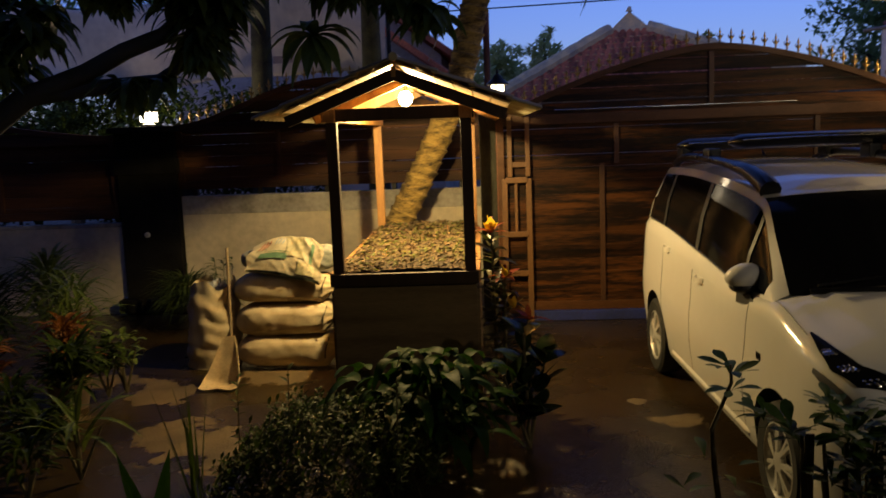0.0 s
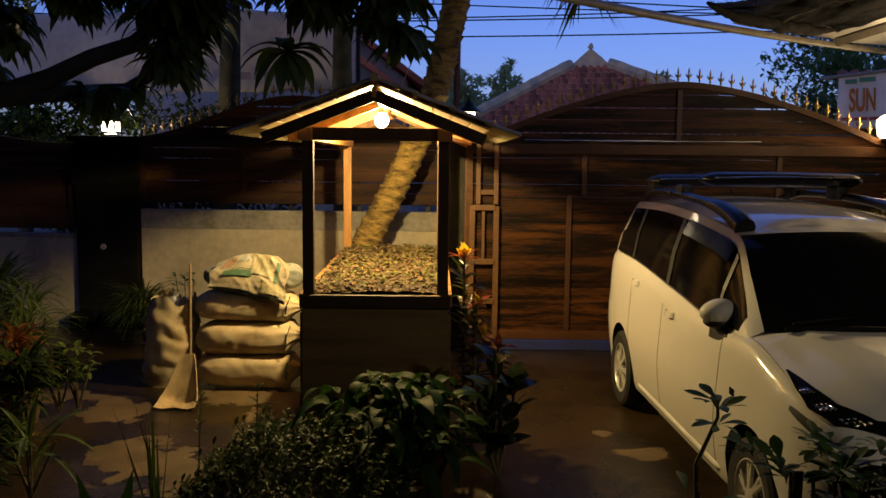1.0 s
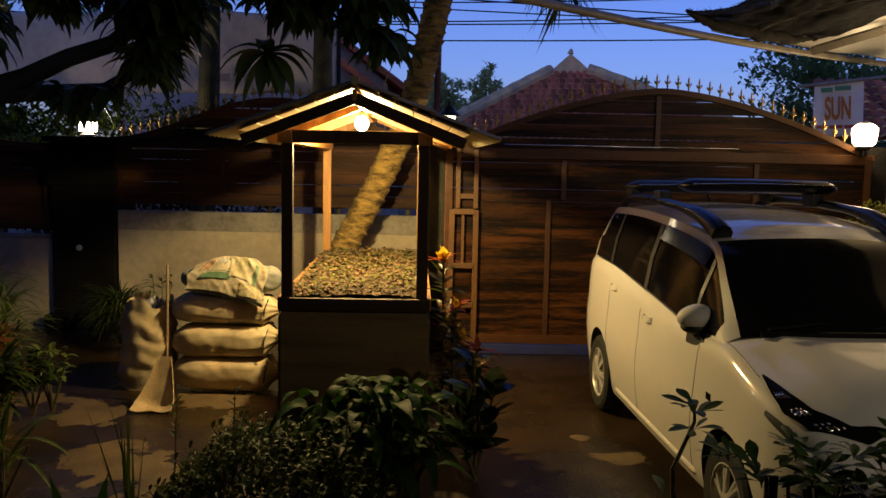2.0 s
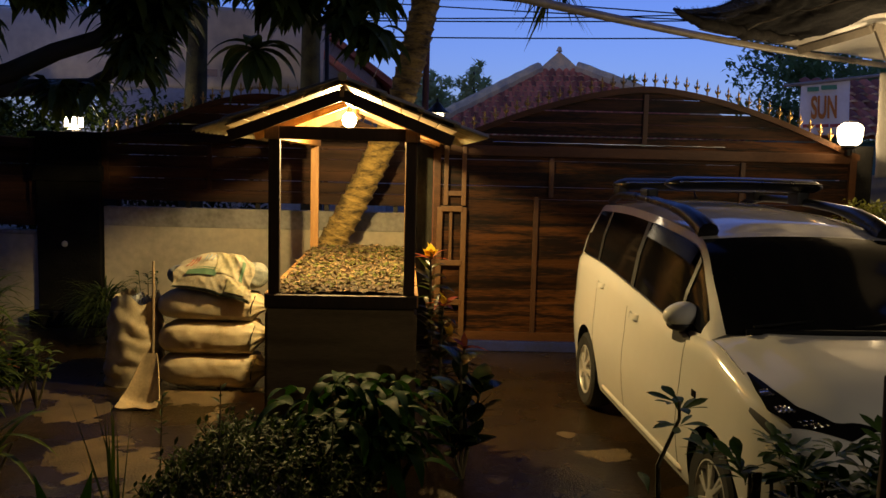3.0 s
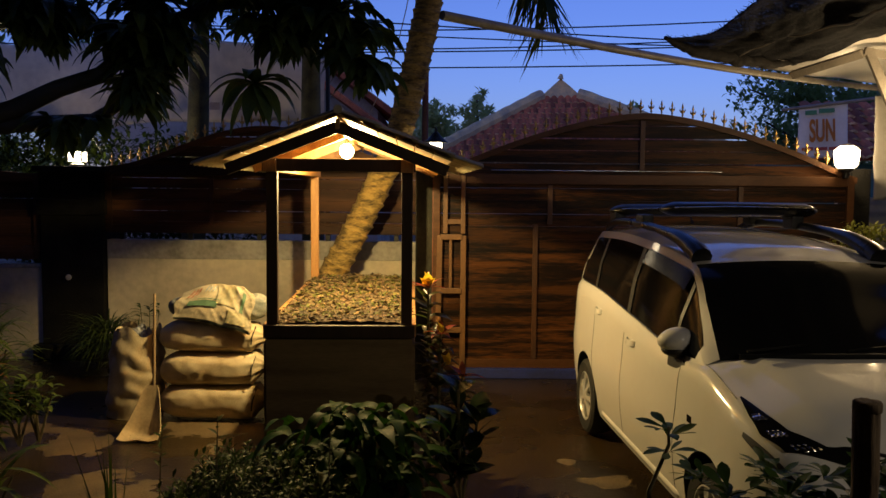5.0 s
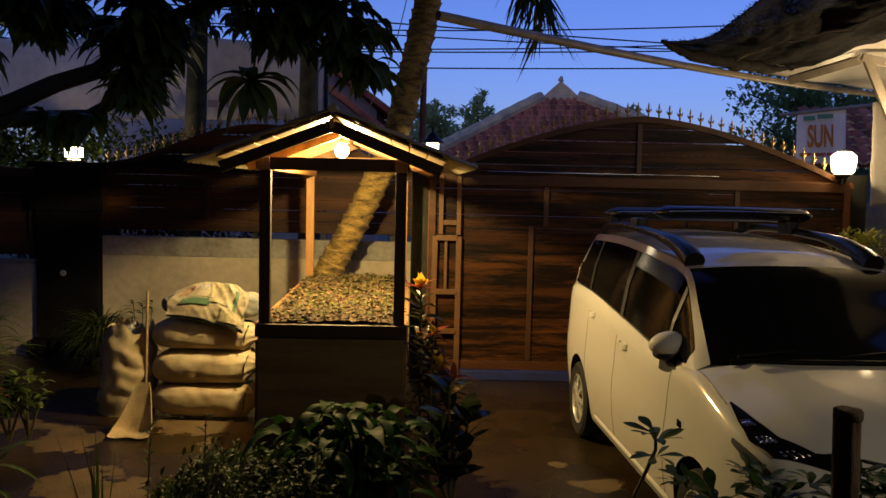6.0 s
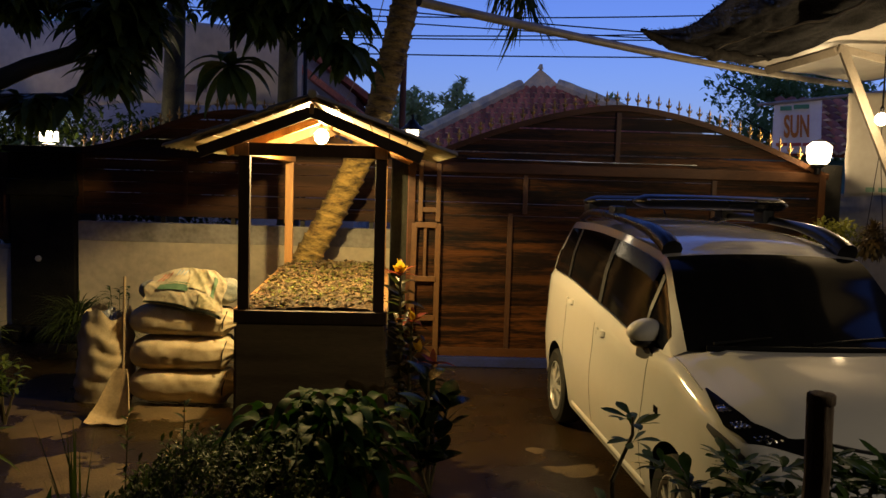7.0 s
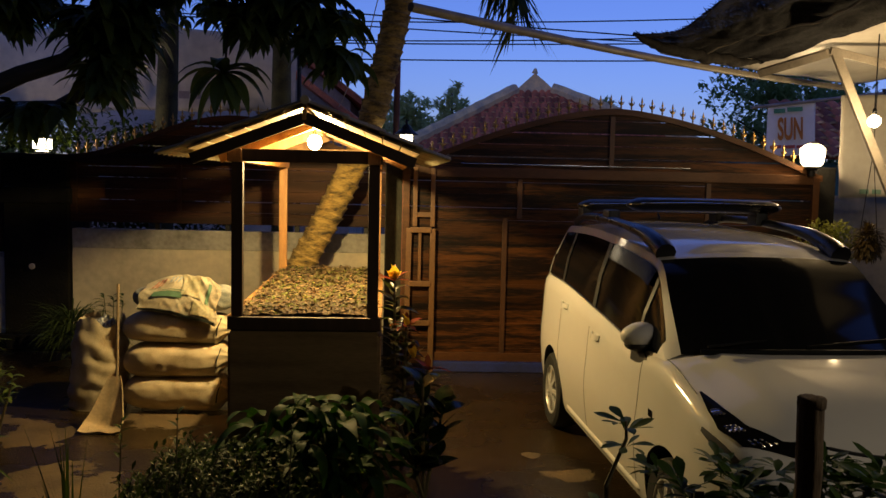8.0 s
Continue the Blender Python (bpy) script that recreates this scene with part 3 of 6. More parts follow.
# boarded sides of the bed
bm = B()
box(bm, (XC, YF - 0.012, 0.47), (XR - XL + 0.01, 0.022, 0.92), bevel=0.003)
part("front_panel", bm, WOOD_PANEL, kio, "brown plywood front panel")
for k in range(3):
    z0, z1 = 0.06 + k * 0.28, 0.06 + (k + 1) * 0.28 - 0.004
    for s, x in ((-1, XL - 0.012), (1, XR + 0.012)):
        bm = B()
        box(bm, (x, (YF + YB) / 2, (z0 + z1) / 2), (0.022, YB - YF, z1 - z0), bevel=0.003)
        part("side_board", bm, WOOD_PANEL, kio)
for a, b in (((XL - 0.02, YF - 0.02, 0.985), (XR + 0.02, YF - 0.02, 0.985)), ((XL - 0.01, YB, 1.01), (XR + 0.01, YB, 1.01))):
    bm = B()
    beam(bm, a, b, 0.05, 0.085)
    part("bed_rail", bm, WOOD_SHADED, kio)
for x in (XL - 0.01, XR + 0.01):
    bm = B()
    beam(bm, (x, YF + 0.01, 0.985), (x, YB - 0.02, 1.0), 0.04, 0.085)
    part("bed_rail", bm, WOOD_KIOSK, kio)
bm = B()
beam(bm, (XC, YF + 0.35, 0), (XC, YF + 0.35, 0.9), 0.05, 0.05)
part("inner_leg", bm, WOOD_DARK, kio)
bm = B()
box(bm, (XC, (YF + YB) / 2, 0.93), (XR - XL - 0.03, YB - YF - 0.05, 0.03))
part("bed_floor", bm, WOOD_DARK, kio)
# plates and roof timbers
ZP = 2.10
for x in (XL + 0.035, XR - 0.035):
    bm = B()
    beam(bm, (x, YF - 0.1, ZP + 0.002), (x, YB + 0.1, ZP + 0.002), 0.085, 0.085)
    part("wall_plate", bm, WOOD_KIOSK, kio)
for y in (YF - 0.035, YB + 0.02):
    bm = B()
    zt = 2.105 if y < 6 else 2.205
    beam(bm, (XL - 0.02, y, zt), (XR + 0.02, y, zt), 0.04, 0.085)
    part("tie_beam", bm, WOOD_SHADED if y < 6 else WOOD_KIOSK, kio)
PEAK, EAVE, HALF = 2.455, 2.085, 0.955
for y in (5.56, 6.5, 7.45, 8.42):
    for s in (-1, 1):
        bm = B()
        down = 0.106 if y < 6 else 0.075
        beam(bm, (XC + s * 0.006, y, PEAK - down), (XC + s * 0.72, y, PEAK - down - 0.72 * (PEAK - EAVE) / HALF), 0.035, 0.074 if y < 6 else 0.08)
        part("rafter", bm, WOOD_KIOSK if y > 6 else WOOD_SHADED, kio)
bm = B()
beam(bm, (XC, 5.54, PEAK - 0.085), (XC, 8.5, PEAK - 0.085), 0.03, 0.07)
part("ridge_board", bm, WOOD_KIOSK, kio)
for s in (-1, 1):
    for k in range(6):
        f0 = k * 0.125 + 0.01
        f1 = f0 + 0.117
        bm = B()
        za, zb = PEAK - 0.024 - f0 * 0.387, PEAK - 0.024 - f1 * 0.387
        beam(bm, (XC + s * (f0 + f1) / 2 * 1.0, 5.60, (za + zb) / 2), (XC + s * (f0 + f1) / 2, 8.5, (za + zb) / 2), 0.125, 0.012, 0.002,
             up=(s * 0.36, 0, 0.93))
        part("lining_board", bm, UNDER, kio)
# four lapped courses of wavy sheet on each slope
for s in (-1, 1):
    for k in range(4):
        f0, f1 = k * 0.242, min(HALF, k * 0.242 + 0.285)
        lift = 0.012

        def wave(u, v, f0=f0, f1=f1, s=s):
            f = f0 + (f1 - f0) * v
            y = 5.575 + 3.0 * u
            return Vector((XC + s * f, y, PEAK - f * (PEAK - EAVE) / HALF + 0.005 + lift * 1.2 * v + 0.012 * math.sin(y * 2 * math.pi / 0.13)))

        bm = B()
        sheet(bm, wave, 300, 3, 0.007)
        part("roof_course", bm, TILE_SHEET, kio, smooth=50)
bm = B()
tube(bm, [(XC, 5.565, PEAK + 0.012), (XC, 7.0, PEAK + 0.016), (XC, 8.59, PEAK + 0.012)], 0.030, 10)
part("ridge_cap", bm, TILE_SHEET, kio, smooth=60)
# lamp holder and bulb
lamp = thing("hanging_bulb", (-0.765, 6.60, 2.31), "bare glowing bulb on a black holder under the stall roof", "light bulb")
bm = B()
lathe(bm, (-0.765, 6.60, 2.275), [(0.018, 0), (0.022, 0.03), (0.014, 0.06), (0.005, 0.07), (0.005, 0.10)], 12)
part("holder", bm, IRON, lamp)
bm = B()
bmesh.ops.create_uvsphere(bm, u_segments=20, v_segments=12, radius=0.055)
bmesh.ops.transform(bm, matrix=Matrix.Translation((-0.765, 6.60, 2.238)) @ Matrix.Diagonal((1, 1, 1.08, 1)), verts=bm.verts[:])
ob = part("bulb", bm, GLOW_BULB, lamp, smooth=180)
ob.visible_shadow = False
# the mulch: a rough heap with flakes and seedlings on it
def mulch_z(x, y):
    e = min(x - XL, XR - x, 0.12) / 0.12
    return 1.015 + 0.03 * e + 0.045 * (y - YF) / (YB - YF) + 0.018 * noise.noise((x * 7, y * 7, 1)) + 0.012 * noise.noise((x * 25, y * 25, 3))


bm = B()
sheet(bm, lambda u, v: Vector((XL + 0.02 + (XR - XL - 0.04) * u, YF + 0.02 + (YB - YF - 0.04) * v,
                               mulch_z(XL + 0.02 + (XR - XL - 0.04) * u, YF + 0.02 + (YB - YF - 0.04) * v))), 60, 130)
bed = solo("mulch", bm, MULCH, "rough brown leaf mulch filling the raised bed", "mulch", kind="stuff", smooth=180)
bm = B()
for _ in range(6500):
    x, y = rng.uniform(XL + 0.02, XR - 0.02), rng.uniform(YF + 0.01, YB - 0.02)
    a = rng.uniform(0, 6.28)
    leaf(bm, (x, y, mulch_z(x, y) + rng.uniform(0.0, 0.014)), (math.cos(a), math.sin(a), rng.uniform(-0.2, 0.6)), rng.uniform(0.02, 0.055), rng.uniform(0.010, 0.024), rng.uniform(0, 0.8), 2, twist=rng.uniform(-0.7, 0.7))
solo("leaf_litter", bm, CHIP, "dry brown leaf flakes scattered on the mulch", "leaf litter", kind="stuff")
bm = B()
for _ in range(520):
    x, y = rng.uniform(XL + 0.05, XR - 0.03), rng.uniform(YF + 0.02, YB - 0.05)
    for q in range(3):
        a = rng.uniform(0, 6.28)
        leaf(bm, (x, y, mulch_z(x, y) + 0.004), (math.cos(a), math.sin(a), 0.9), rng.uniform(0.02, 0.045), 0.014, 0.9, 2)
solo("seedlings", bm, SPROUT, "small yellow-green seedlings among the mulch", "seedlings", kind="stuff")
# the stall stands slightly askew to the drive
SKEW = Matrix.Translation((XC, YF, 0)) @ Matrix.Rotation(radians(1.9), 4, "Z")
kio.matrix_basis = SKEW
for ob in (bed, bpy.data.objects["leaf_litter"], bpy.data.objects["seedlings"]):
    ob.matrix_basis = SKEW @ Matrix.Translation((-XC, -YF, 0))


# ---- the car ----
CAR = Matrix.Translation((1.963, 6.80, 0)) @ Matrix.Rotation(radians(-86.73), 4, "Z")


def smooth_curve(points):
    """A smooth curve through (x, y) pairs, without overshoot."""
    xs, ys = [p[0] for p in points], [p[1] for p in points]
    n = len(xs)
    d = [(ys[i + 1] - ys[i]) / (xs[i + 1] - xs[i]) for i in range(n - 1)]
    m = [d[0]] + [0 if d[i - 1] * d[i] <= 0 else 2 * d[i - 1] * d[i] / (d[i - 1] + d[i]) for i in range(1, n - 1)] + [d[-1]]

    def f(x):
        if x <= xs[0]:
            return ys[0]
        if x >= xs[-1]:
            return ys[-1]
        i = max(k for k in range(n - 1) if xs[k] <= x)
        h = xs[i + 1] - xs[i]
        t = (x - xs[i]) / h
        return (ys[i] * (1 + 2 * t) * (1 - t) ** 2 + h * m[i] * t * (1 - t) ** 2 + ys[i + 1] * t * t * (3 - 2 * t) + h * m[i + 1] * t * t * (t - 1))
    return f


WID = smooth_curve([(-0.735, 0.60), (-0.70, 0.72), (-0.60, 0.79), (-0.35, 0.825), (0.5, 0.832), (2.5, 0.836), (2.85, 0.834), (3.02, 0.818), (3.16, 0.782), (3.27, 0.725), (3.36, 0.64), (3.42, 0.50), (3.455, 0.28)])
SHO = smooth_curve([(-0.735, 1.06), (-0.6, 1.185), (0.0, 1.18), (1.2, 1.095), (2.0, 1.03), (2.4, 1.045), (2.8, 0.965), (3.05, 0.905), (3.2, 0.85), (3.36, 0.73), (3.455, 0.60)])
HOOD = smooth_curve([(-0.735, 1.03), (0, 1.12), (2.0, 1.03), (2.42, 1.115), (2.7, 1.075), (2.95, 1.02), (3.12, 0.955), (3.24, 0.885), (3.36, 0.775), (3.455, 0.62)])
SIDE = [(0.0, 0.0), (0.80, 0.0), (0.93, 0.02), (0.955, 0.08), (0.965, 0.14), (0.985, 0.26), (1.0, 0.42), (0.998, 0.55), (0.985, 0.68), (0.978, 0.80), (0.968, 0.90), (0.955, 0.96), (0.925, 1.0)]


def ring(u):
    w, zb, zt, z0 = WID(u), SHO(u), HOOD(u), 0.20
    pts = [(w * f, z0 + (zb - z0) * g) for f, g in SIDE]
    for f, g in ((0.88, 0.18), (0.80, 0.36), (0.67, 0.58), (0.61, 0.82), (0.54, 0.85), (0.40, 0.90), (0.20, 0.97), (0.0, 1.0)):
        pts.append((w * f, zb + (zt - zb) * g + 0.02 * g))
    return pts


def side_v(u, z):
    """The half width of the body's flank at a station and height."""
    p = ring(u)[2:13]
    zs, vs = [q[1] for q in p], [q[0] for q in p]
    return float(np.interp(z, zs, vs))


LAMP_S = (0.0, 0.30, 0.55, 0.80, 1.0)
LAMP_IN = ((2.81, 2.99, 3.13, 3.235, 3.29), (0.728, 0.692, 0.645, 0.53, 0.33))
LAMP_OUT = ((2.81, 2.96, 3.09, 3.215, 3.31), (0.737, 0.756, 0.757, 0.70, 0.485))


def lamp_point(f, b, s):
    """A place on the headlamp: f from its tip to the nose, b from its lower edge to the bonnet."""
    u0, v0 = (float(np.interp(f, LAMP_S, row)) for row in LAMP_OUT)
    u1, v1 = (float(np.interp(f, LAMP_S, row)) for row in LAMP_IN)
    u, v = u0 + (u1 - u0) * b, v0 + (v1 - v0) * b
    pts = ring(u)[8:]
    z = float(np.interp(min(v, pts[0][0] - 0.002), [p[0] for p in pts][::-1], [p[1] for p in pts][::-1]))
    return Vector((u + 0.004, s * (v + 0.004), z + 0.005))


def side_point(u, z, out=0.0, s=-1):
    return Vector((u, s * (side_v(u, z) + out), z))


stations = [-0.735, -0.725, -0.71, -0.68] + [-0.64 + 0.06 * i for i in range(62)] + [3.05, 3.1, 3.15, 3.2, 3.25, 3.3, 3.34, 3.38, 3.41, 3.435, 3.45, 3.455]
stations = sorted(set(round(s, 3) for s in stations))
bm = B()
rings = []
for u in stations:
    half = ring(u)
    loop = [(v, z) for v, z in half] + [(-v, z) for v, z in half[-2:0:-1]]
    rings.append([bm.verts.new((u, v, z)) for v, z in loop])
for a, b in zip(rings, rings[1:]):
    for k in range(len(a)):
        bm.faces.new((a[k], a[(k + 1) % len(a)], b[(k + 1) % len(a)], b[k]))
bm.faces.new(rings[0])
bm.faces.new(rings[-1][::-1])
shell = new("shell", mesh_of("shell", bm, PAINT))
# the four wheel arches are cut out of the body
bm = B()
for u in (0.0, 2.655):
    for s in (-1, 1):
        r = bmesh.ops.create_cone(bm, cap_ends=True, segments=48, radius1=0.345, radius2=0.345, depth=0.42)
        bmesh.ops.transform(bm, matrix=Matrix.Translation((u, s * 0.78, 0.315)) @ Matrix.Rotation(radians(90), 4, "X"), verts=r["verts"])
cutter = new("cutter", mesh_of("cutter", bm, TRIM))
mod = shell.modifiers.new("cut", "BOOLEAN")
mod.operation, mod.object, mod.solver = "DIFFERENCE", cutter, "EXACT"
bpy.context.view_layer.update()
body_mesh = bpy.data.meshes.new_from_object(shell.evaluated_get(bpy.context.evaluated_depsgraph_get()))
body_mesh.name = "car_body"
bpy.data.objects.remove(shell)
bpy.data.objects.remove(cutter)
body_mesh.materials.clear()
body_mesh.materials.append(PAINT)
body_mesh.materials.append(TRIM)
for p in body_mesh.polygons:
    c = p.center
    near = min(math.hypot(c.x, c.z - 0.315), math.hypot(c.x - 2.655, c.z - 0.315))
    p.material_index = 1 if (near < 0.346 and abs(c.y) < 0.80 and abs(p.normal.y) < 0.5) or (near < 0.34 and abs(c.y) < 0.7) or c.z < 0.203 else 0
body_mesh.shade_smooth()
body_mesh.set_sharp_from_angle(angle=radians(38))
body_mesh.transform(CAR)

car = thing("parked_car", tuple(CAR.translation), "white compact minivan with black roof rails, wet, parked on the drive", "car")
body = new("body", body_mesh)
body.parent, body.matrix_parent_inverse = car, place_of(car).inverted()


def car_part(name, bm, material, parent=car, label="", smooth=None):
    bmesh.ops.transform(bm, matrix=CAR, verts=bm.verts[:])
    return part(name, bm, material, parent, label, smooth)


EDGE_V = smooth_curve([(-0.70, 0.66), (-0.5, 0.60), (0.0, 0.625), (1.0, 0.62), (1.8, 0.595), (2.1, 0.635), (2.42, 0.685)])
EDGE_Z = smooth_curve([(-0.715, 1.10), (-0.68, 1.22), (-0.60, 1.45), (-0.50, 1.575), (-0.32, 1.615), (0.4, 1.635), (1.0, 1.615), (1.5, 1.57), (1.8, 1.525), (2.1, 1.315), (2.42, 1.085)])


def house(u):
    """Half a section of the cabin above the belt line: belt, window foot, window middle, window head, roof edge, then to the centre."""
    vb, zb = WID(u) * 0.925, SHO(u) - 0.012
    ve, ze = EDGE_V(u), max(EDGE_Z(u), SHO(u) + 0.004)
    h = max(ze - zb, 0.004)
    foot, head = min(0.03 / h, 0.25), max(1 - 0.052 / h, 0.35)
    push = 0.13 * max(0.0, min(1.0, (u - 1.55) / 0.85))
    out = []
    for g in (0.0, foot, (foot + head) / 2, head, (head + 1) / 2, 1.0):
        bulge = 0.022 * math.sin(math.pi * g)
        out.append((u, vb + (ve - vb) * g + bulge, zb + h * g))
    rise = 0.055 if u < 1.7 else 0.03
    for f in (0.93, 0.80, 0.6, 0.4, 0.2, 0.0):
        out.append((u + push * (1 - f * f), ve * f, ze + rise * (1 - f ** 2.2)))
    return out


cab = sorted(set([-0.715, -0.70, -0.68, -0.64, -0.60, -0.55, -0.50, -0.44, -0.40, -0.36] + [round(-0.3 + 0.1 * i, 2) for i in range(21)] + [1.76, 1.80, 1.86, 1.92, 1.98, 2.04, 2.10, 2.16, 2.22, 2.28, 2.34, 2.42]))
grid = [house(u) for u in cab]


def cab_faces(pick, out=0.0):
    """The cabin's faces (both sides) for which pick(u, band) holds, as a bmesh."""
    bm = B()
    made = {}

    def vert(i, j, s):
        key = (i, j, s if grid[i][j][1] > 1e-6 else 1)
        if key not in made:
            x, y, z = grid[i][j]
            made[key] = bm.verts.new((x, s * y, z))
        return made[key]

    for i in range(len(cab) - 1):
        for j in range(len(grid[0]) - 1):
            if pick((cab[i] + cab[i + 1]) / 2, j):
                for s in (-1, 1):
                    bm.faces.new((vert(i, j, s), vert(i + 1, j, s), vert(i + 1, j + 1, s), vert(i, j + 1, s)))
    return bm


is_side = lambda u, j: -0.50 + 0.10 * (j - 1) < u < 2.3 and j in (1, 2)
is_screen = lambda u, j: j >= 5 and u > 1.8
is_back = lambda u, j: j >= 6 and u < -0.55
car_part("cabin_shell", cab_faces(lambda u, j: not (is_side(u, j) or is_screen(u, j) or is_back(u, j))), PAINT, body, "", 40)
car_part("side_glass", cab_faces(is_side), GLASS_DARK, body, "dark tinted side windows", 60)
car_part("windscreen", cab_faces(is_screen), GLASS_SCREEN, body, "dark raked windscreen", 60)
car_part("rear_window", cab_faces(is_back), GLASS_DARK, body, "", 60)


def cab_point(u, g, s=-1, out=0.004):
    """A place on the cabin's side: g from 0 at the window's foot to 1 at its head."""
    sec = house(u)
    a, b, c = Vector(sec[1]), Vector(sec[2]), Vector(sec[3])
    p = a.lerp(b, g * 2) if g < 0.5 else b.lerp(c, g * 2 - 1)
    return Vector((p.x, s * (p.y + out), p.z))


for s in (-1, 1):
    for u, w in ((1.02, 0.035), (0.10, 0.03), (1.95, 0.02)):
        bm = B()
        sheet(bm, lambda a, b, u=u, w=w, s=s: cab_point(u + w * (2 * a - 1) - 0.05 * b, b, s, 0.006), 2, 8)
        car_part("window_pillar", bm, TRIM, body)
    bm = B()
    sheet(bm, lambda a, b, s=s: cab_point(1.06 + 0.78 * a, 0.80 + 0.22 * b, s, 0.012 + 0.012 * (1 - b)), 16, 3, 0.003)
    car_part("rain_visor", bm, VISOR, body, "glossy black window visor", 60)
    bm = B()
    tube(bm, [cab_point(-0.36 + 2.5 * i / 30, 0.0, s, 0.004) for i in range(31)], 0.006, 6)
    car_part("belt_moulding", bm, TRIM, body)
    # door seams
    for u in (2.16, 1.06, 0.24):
        bm = B()
        tube(bm, [side_point(u - 0.05 * max(0, (0.55 - z)) if u > 2 else u + (0.10 * (0.7 - z) if u < 0.5 and z < 0.7 else 0), z, 0.0005, s) for z in [0.30 + 0.05 * i for i in range(15)]], 0.0020, 5)
        car_part("door_seam", bm, SEAM, body)
    # handles with a lock
    for u, zc in ((1.24, 0.965), (0.36, 1.045)):
        bm = B()
        sheet(bm, lambda a, b, u=u, s=s, zc=zc: side_point(u - 0.085 + 0.17 * a, zc + 0.018 * (2 * b - 1), 0.004 + 0.026 * math.sin(math.pi * a) ** 0.6, s), 12, 3, 0.008)
        h = car_part("door_handle", bm, PAINT, body, "body-coloured door handle", 60)
        bm = B()
        bmesh.ops.create_uvsphere(bm, u_segments=12, v_segments=6, radius=0.045)
        bmesh.ops.transform(bm, matrix=Matrix.Translation(side_point(u + 0.01, zc - 0.012, -0.006, s)) @ Matrix.Diagonal((1.25, 0.25, 0.75, 1)), verts=bm.verts[:])
        car_part("handle_cup", bm, PAINT, body, "", 180)
    bm = B()
    sheet(bm, lambda a, b, s=s: side_point(2.36 + 0.06 * a - 0.01 * b, 0.745 + 0.035 * b, 0.004, s), 3, 2, 0.004)
    car_part("side_repeater", bm, LAMP_GLASS, body)
    # sill ledge under the doors
    bm = B()
    tube(bm, [side_point(0.42 + 1.82 * i / 24, 0.285, -0.012, s) for i in range(25)], [0.004] + [0.026] * 23 + [0.004], 8)
    car_part("sill", bm, PAINT, body, "", 60)
    # headlamp, swept back over the wing
    bm = B()
    sheet(bm, lambda a, b, s=s: lamp_point(a, b, s), 30, 8, 0.004)
    lamp_car = car_part("headlamp", bm, LAMP_GLASS, body, "clear swept-back headlamp with dark surround", 60)
    for u, r, b in [(f0 + 0.035 * (k % 3), 0.010 + 0.005 * ((k * 7) % 3), 0.28 + 0.16 * (k // 3)) for f0 in (0.30, 0.54, 0.76) for k in range(9)]:
        bm = B()
        bmesh.ops.create_icosphere(bm, subdivisions=1, radius=r)
        bmesh.ops.transform(bm, matrix=Matrix.Translation(lamp_point(u, b, s) + Vector((0, 0, -r * 0.2))) @ Matrix.Rotation(u * 9, 4, "Z") @ Matrix.Diagonal((1, 1, 0.4, 1)), verts=bm.verts[:])
        car_part("reflector", bm, CHROME, lamp_car)
    # dark slot in the bumper under the lamp
    bm = B()
    sheet(bm, lambda a, b, s=s: side_point(2.99 + 0.36 * a, SHO(2.99 + 0.36 * a) - 0.062 + 0.044 * (b - 0.5) * math.sin(math.pi * (0.06 + 0.88 * a)) ** 0.5, 0.004, s), 24, 4, 0.004)
    car_part("bumper_slot", bm, TRIM, body, "black slot in the bumper", 60)
    bm = B()
    tube(bm, [(u, s * WID(u) * 0.90, SHO(u) + 0.012 + 0.1 * max(0, 2.5 - u) * 0) for u in [2.36 + 0.05 * i for i in range(10)]], 0.003, 5)
    car_part("bonnet_seam", bm, TRIM, body)
    # mirror
    bm = B()
    bmesh.ops.create_uvsphere(bm, u_segments=24, v_segments=14, radius=1)
    for v in bm.verts:
        x, y, z = v.co
        v.co = Vector((2.05 + (0.095 if x > 0 else 0.035) * x, s * (0.795 + 0.105 * y), 1.118 + 0.078 * z * (1 - 0.18 * y)))
    mirror = car_part("wing_mirror", bm, PAINT, body, "white wing mirror with black foot", 180)
    bm = B()
    bmesh.ops.create_uvsphere(bm, u_segments=20, v_segments=10, radius=1)
    bmesh.ops.transform(bm, matrix=Matrix.Translation((2.055, s * 0.785, 1.068)) @ Matrix.Diagonal((0.085, 0.09, 0.042, 1)), verts=bm.verts[:])
    car_part("mirror_underside", bm, TRIM, mirror, "black plastic underside", 180)
    bm = B()
    sheet(bm, lambda a, b, s=s: Vector((1.95 + 0.36 * a, s * (0.806 - 0.012 * b), 0.955 + (0.16 * (1 - a) + 0.01) * b)), 8, 6, 0.012)
    car_part("mirror_foot", bm, TRIM, mirror)
    # roof rails
    bm = B()
    pts, rad = [], []
    for i in range(33):
        f = i / 32
        u = 1.76 - 2.11 * f
        lift = 0.062 * min(1, min(f, 1 - f) * 6) ** 0.7
        pts.append((u, s * (EDGE_V(u) - 0.045), EDGE_Z(u) + 0.028 + lift * 0.85))
        rad.append(0.030 + 0.034 * (1 - min(1, f * 3.0)))
    tube(bm, pts, rad, 10)
    car_part("roof_rail", bm, GLOSS_BLACK, body, "thick gloss black roof rail", 60)

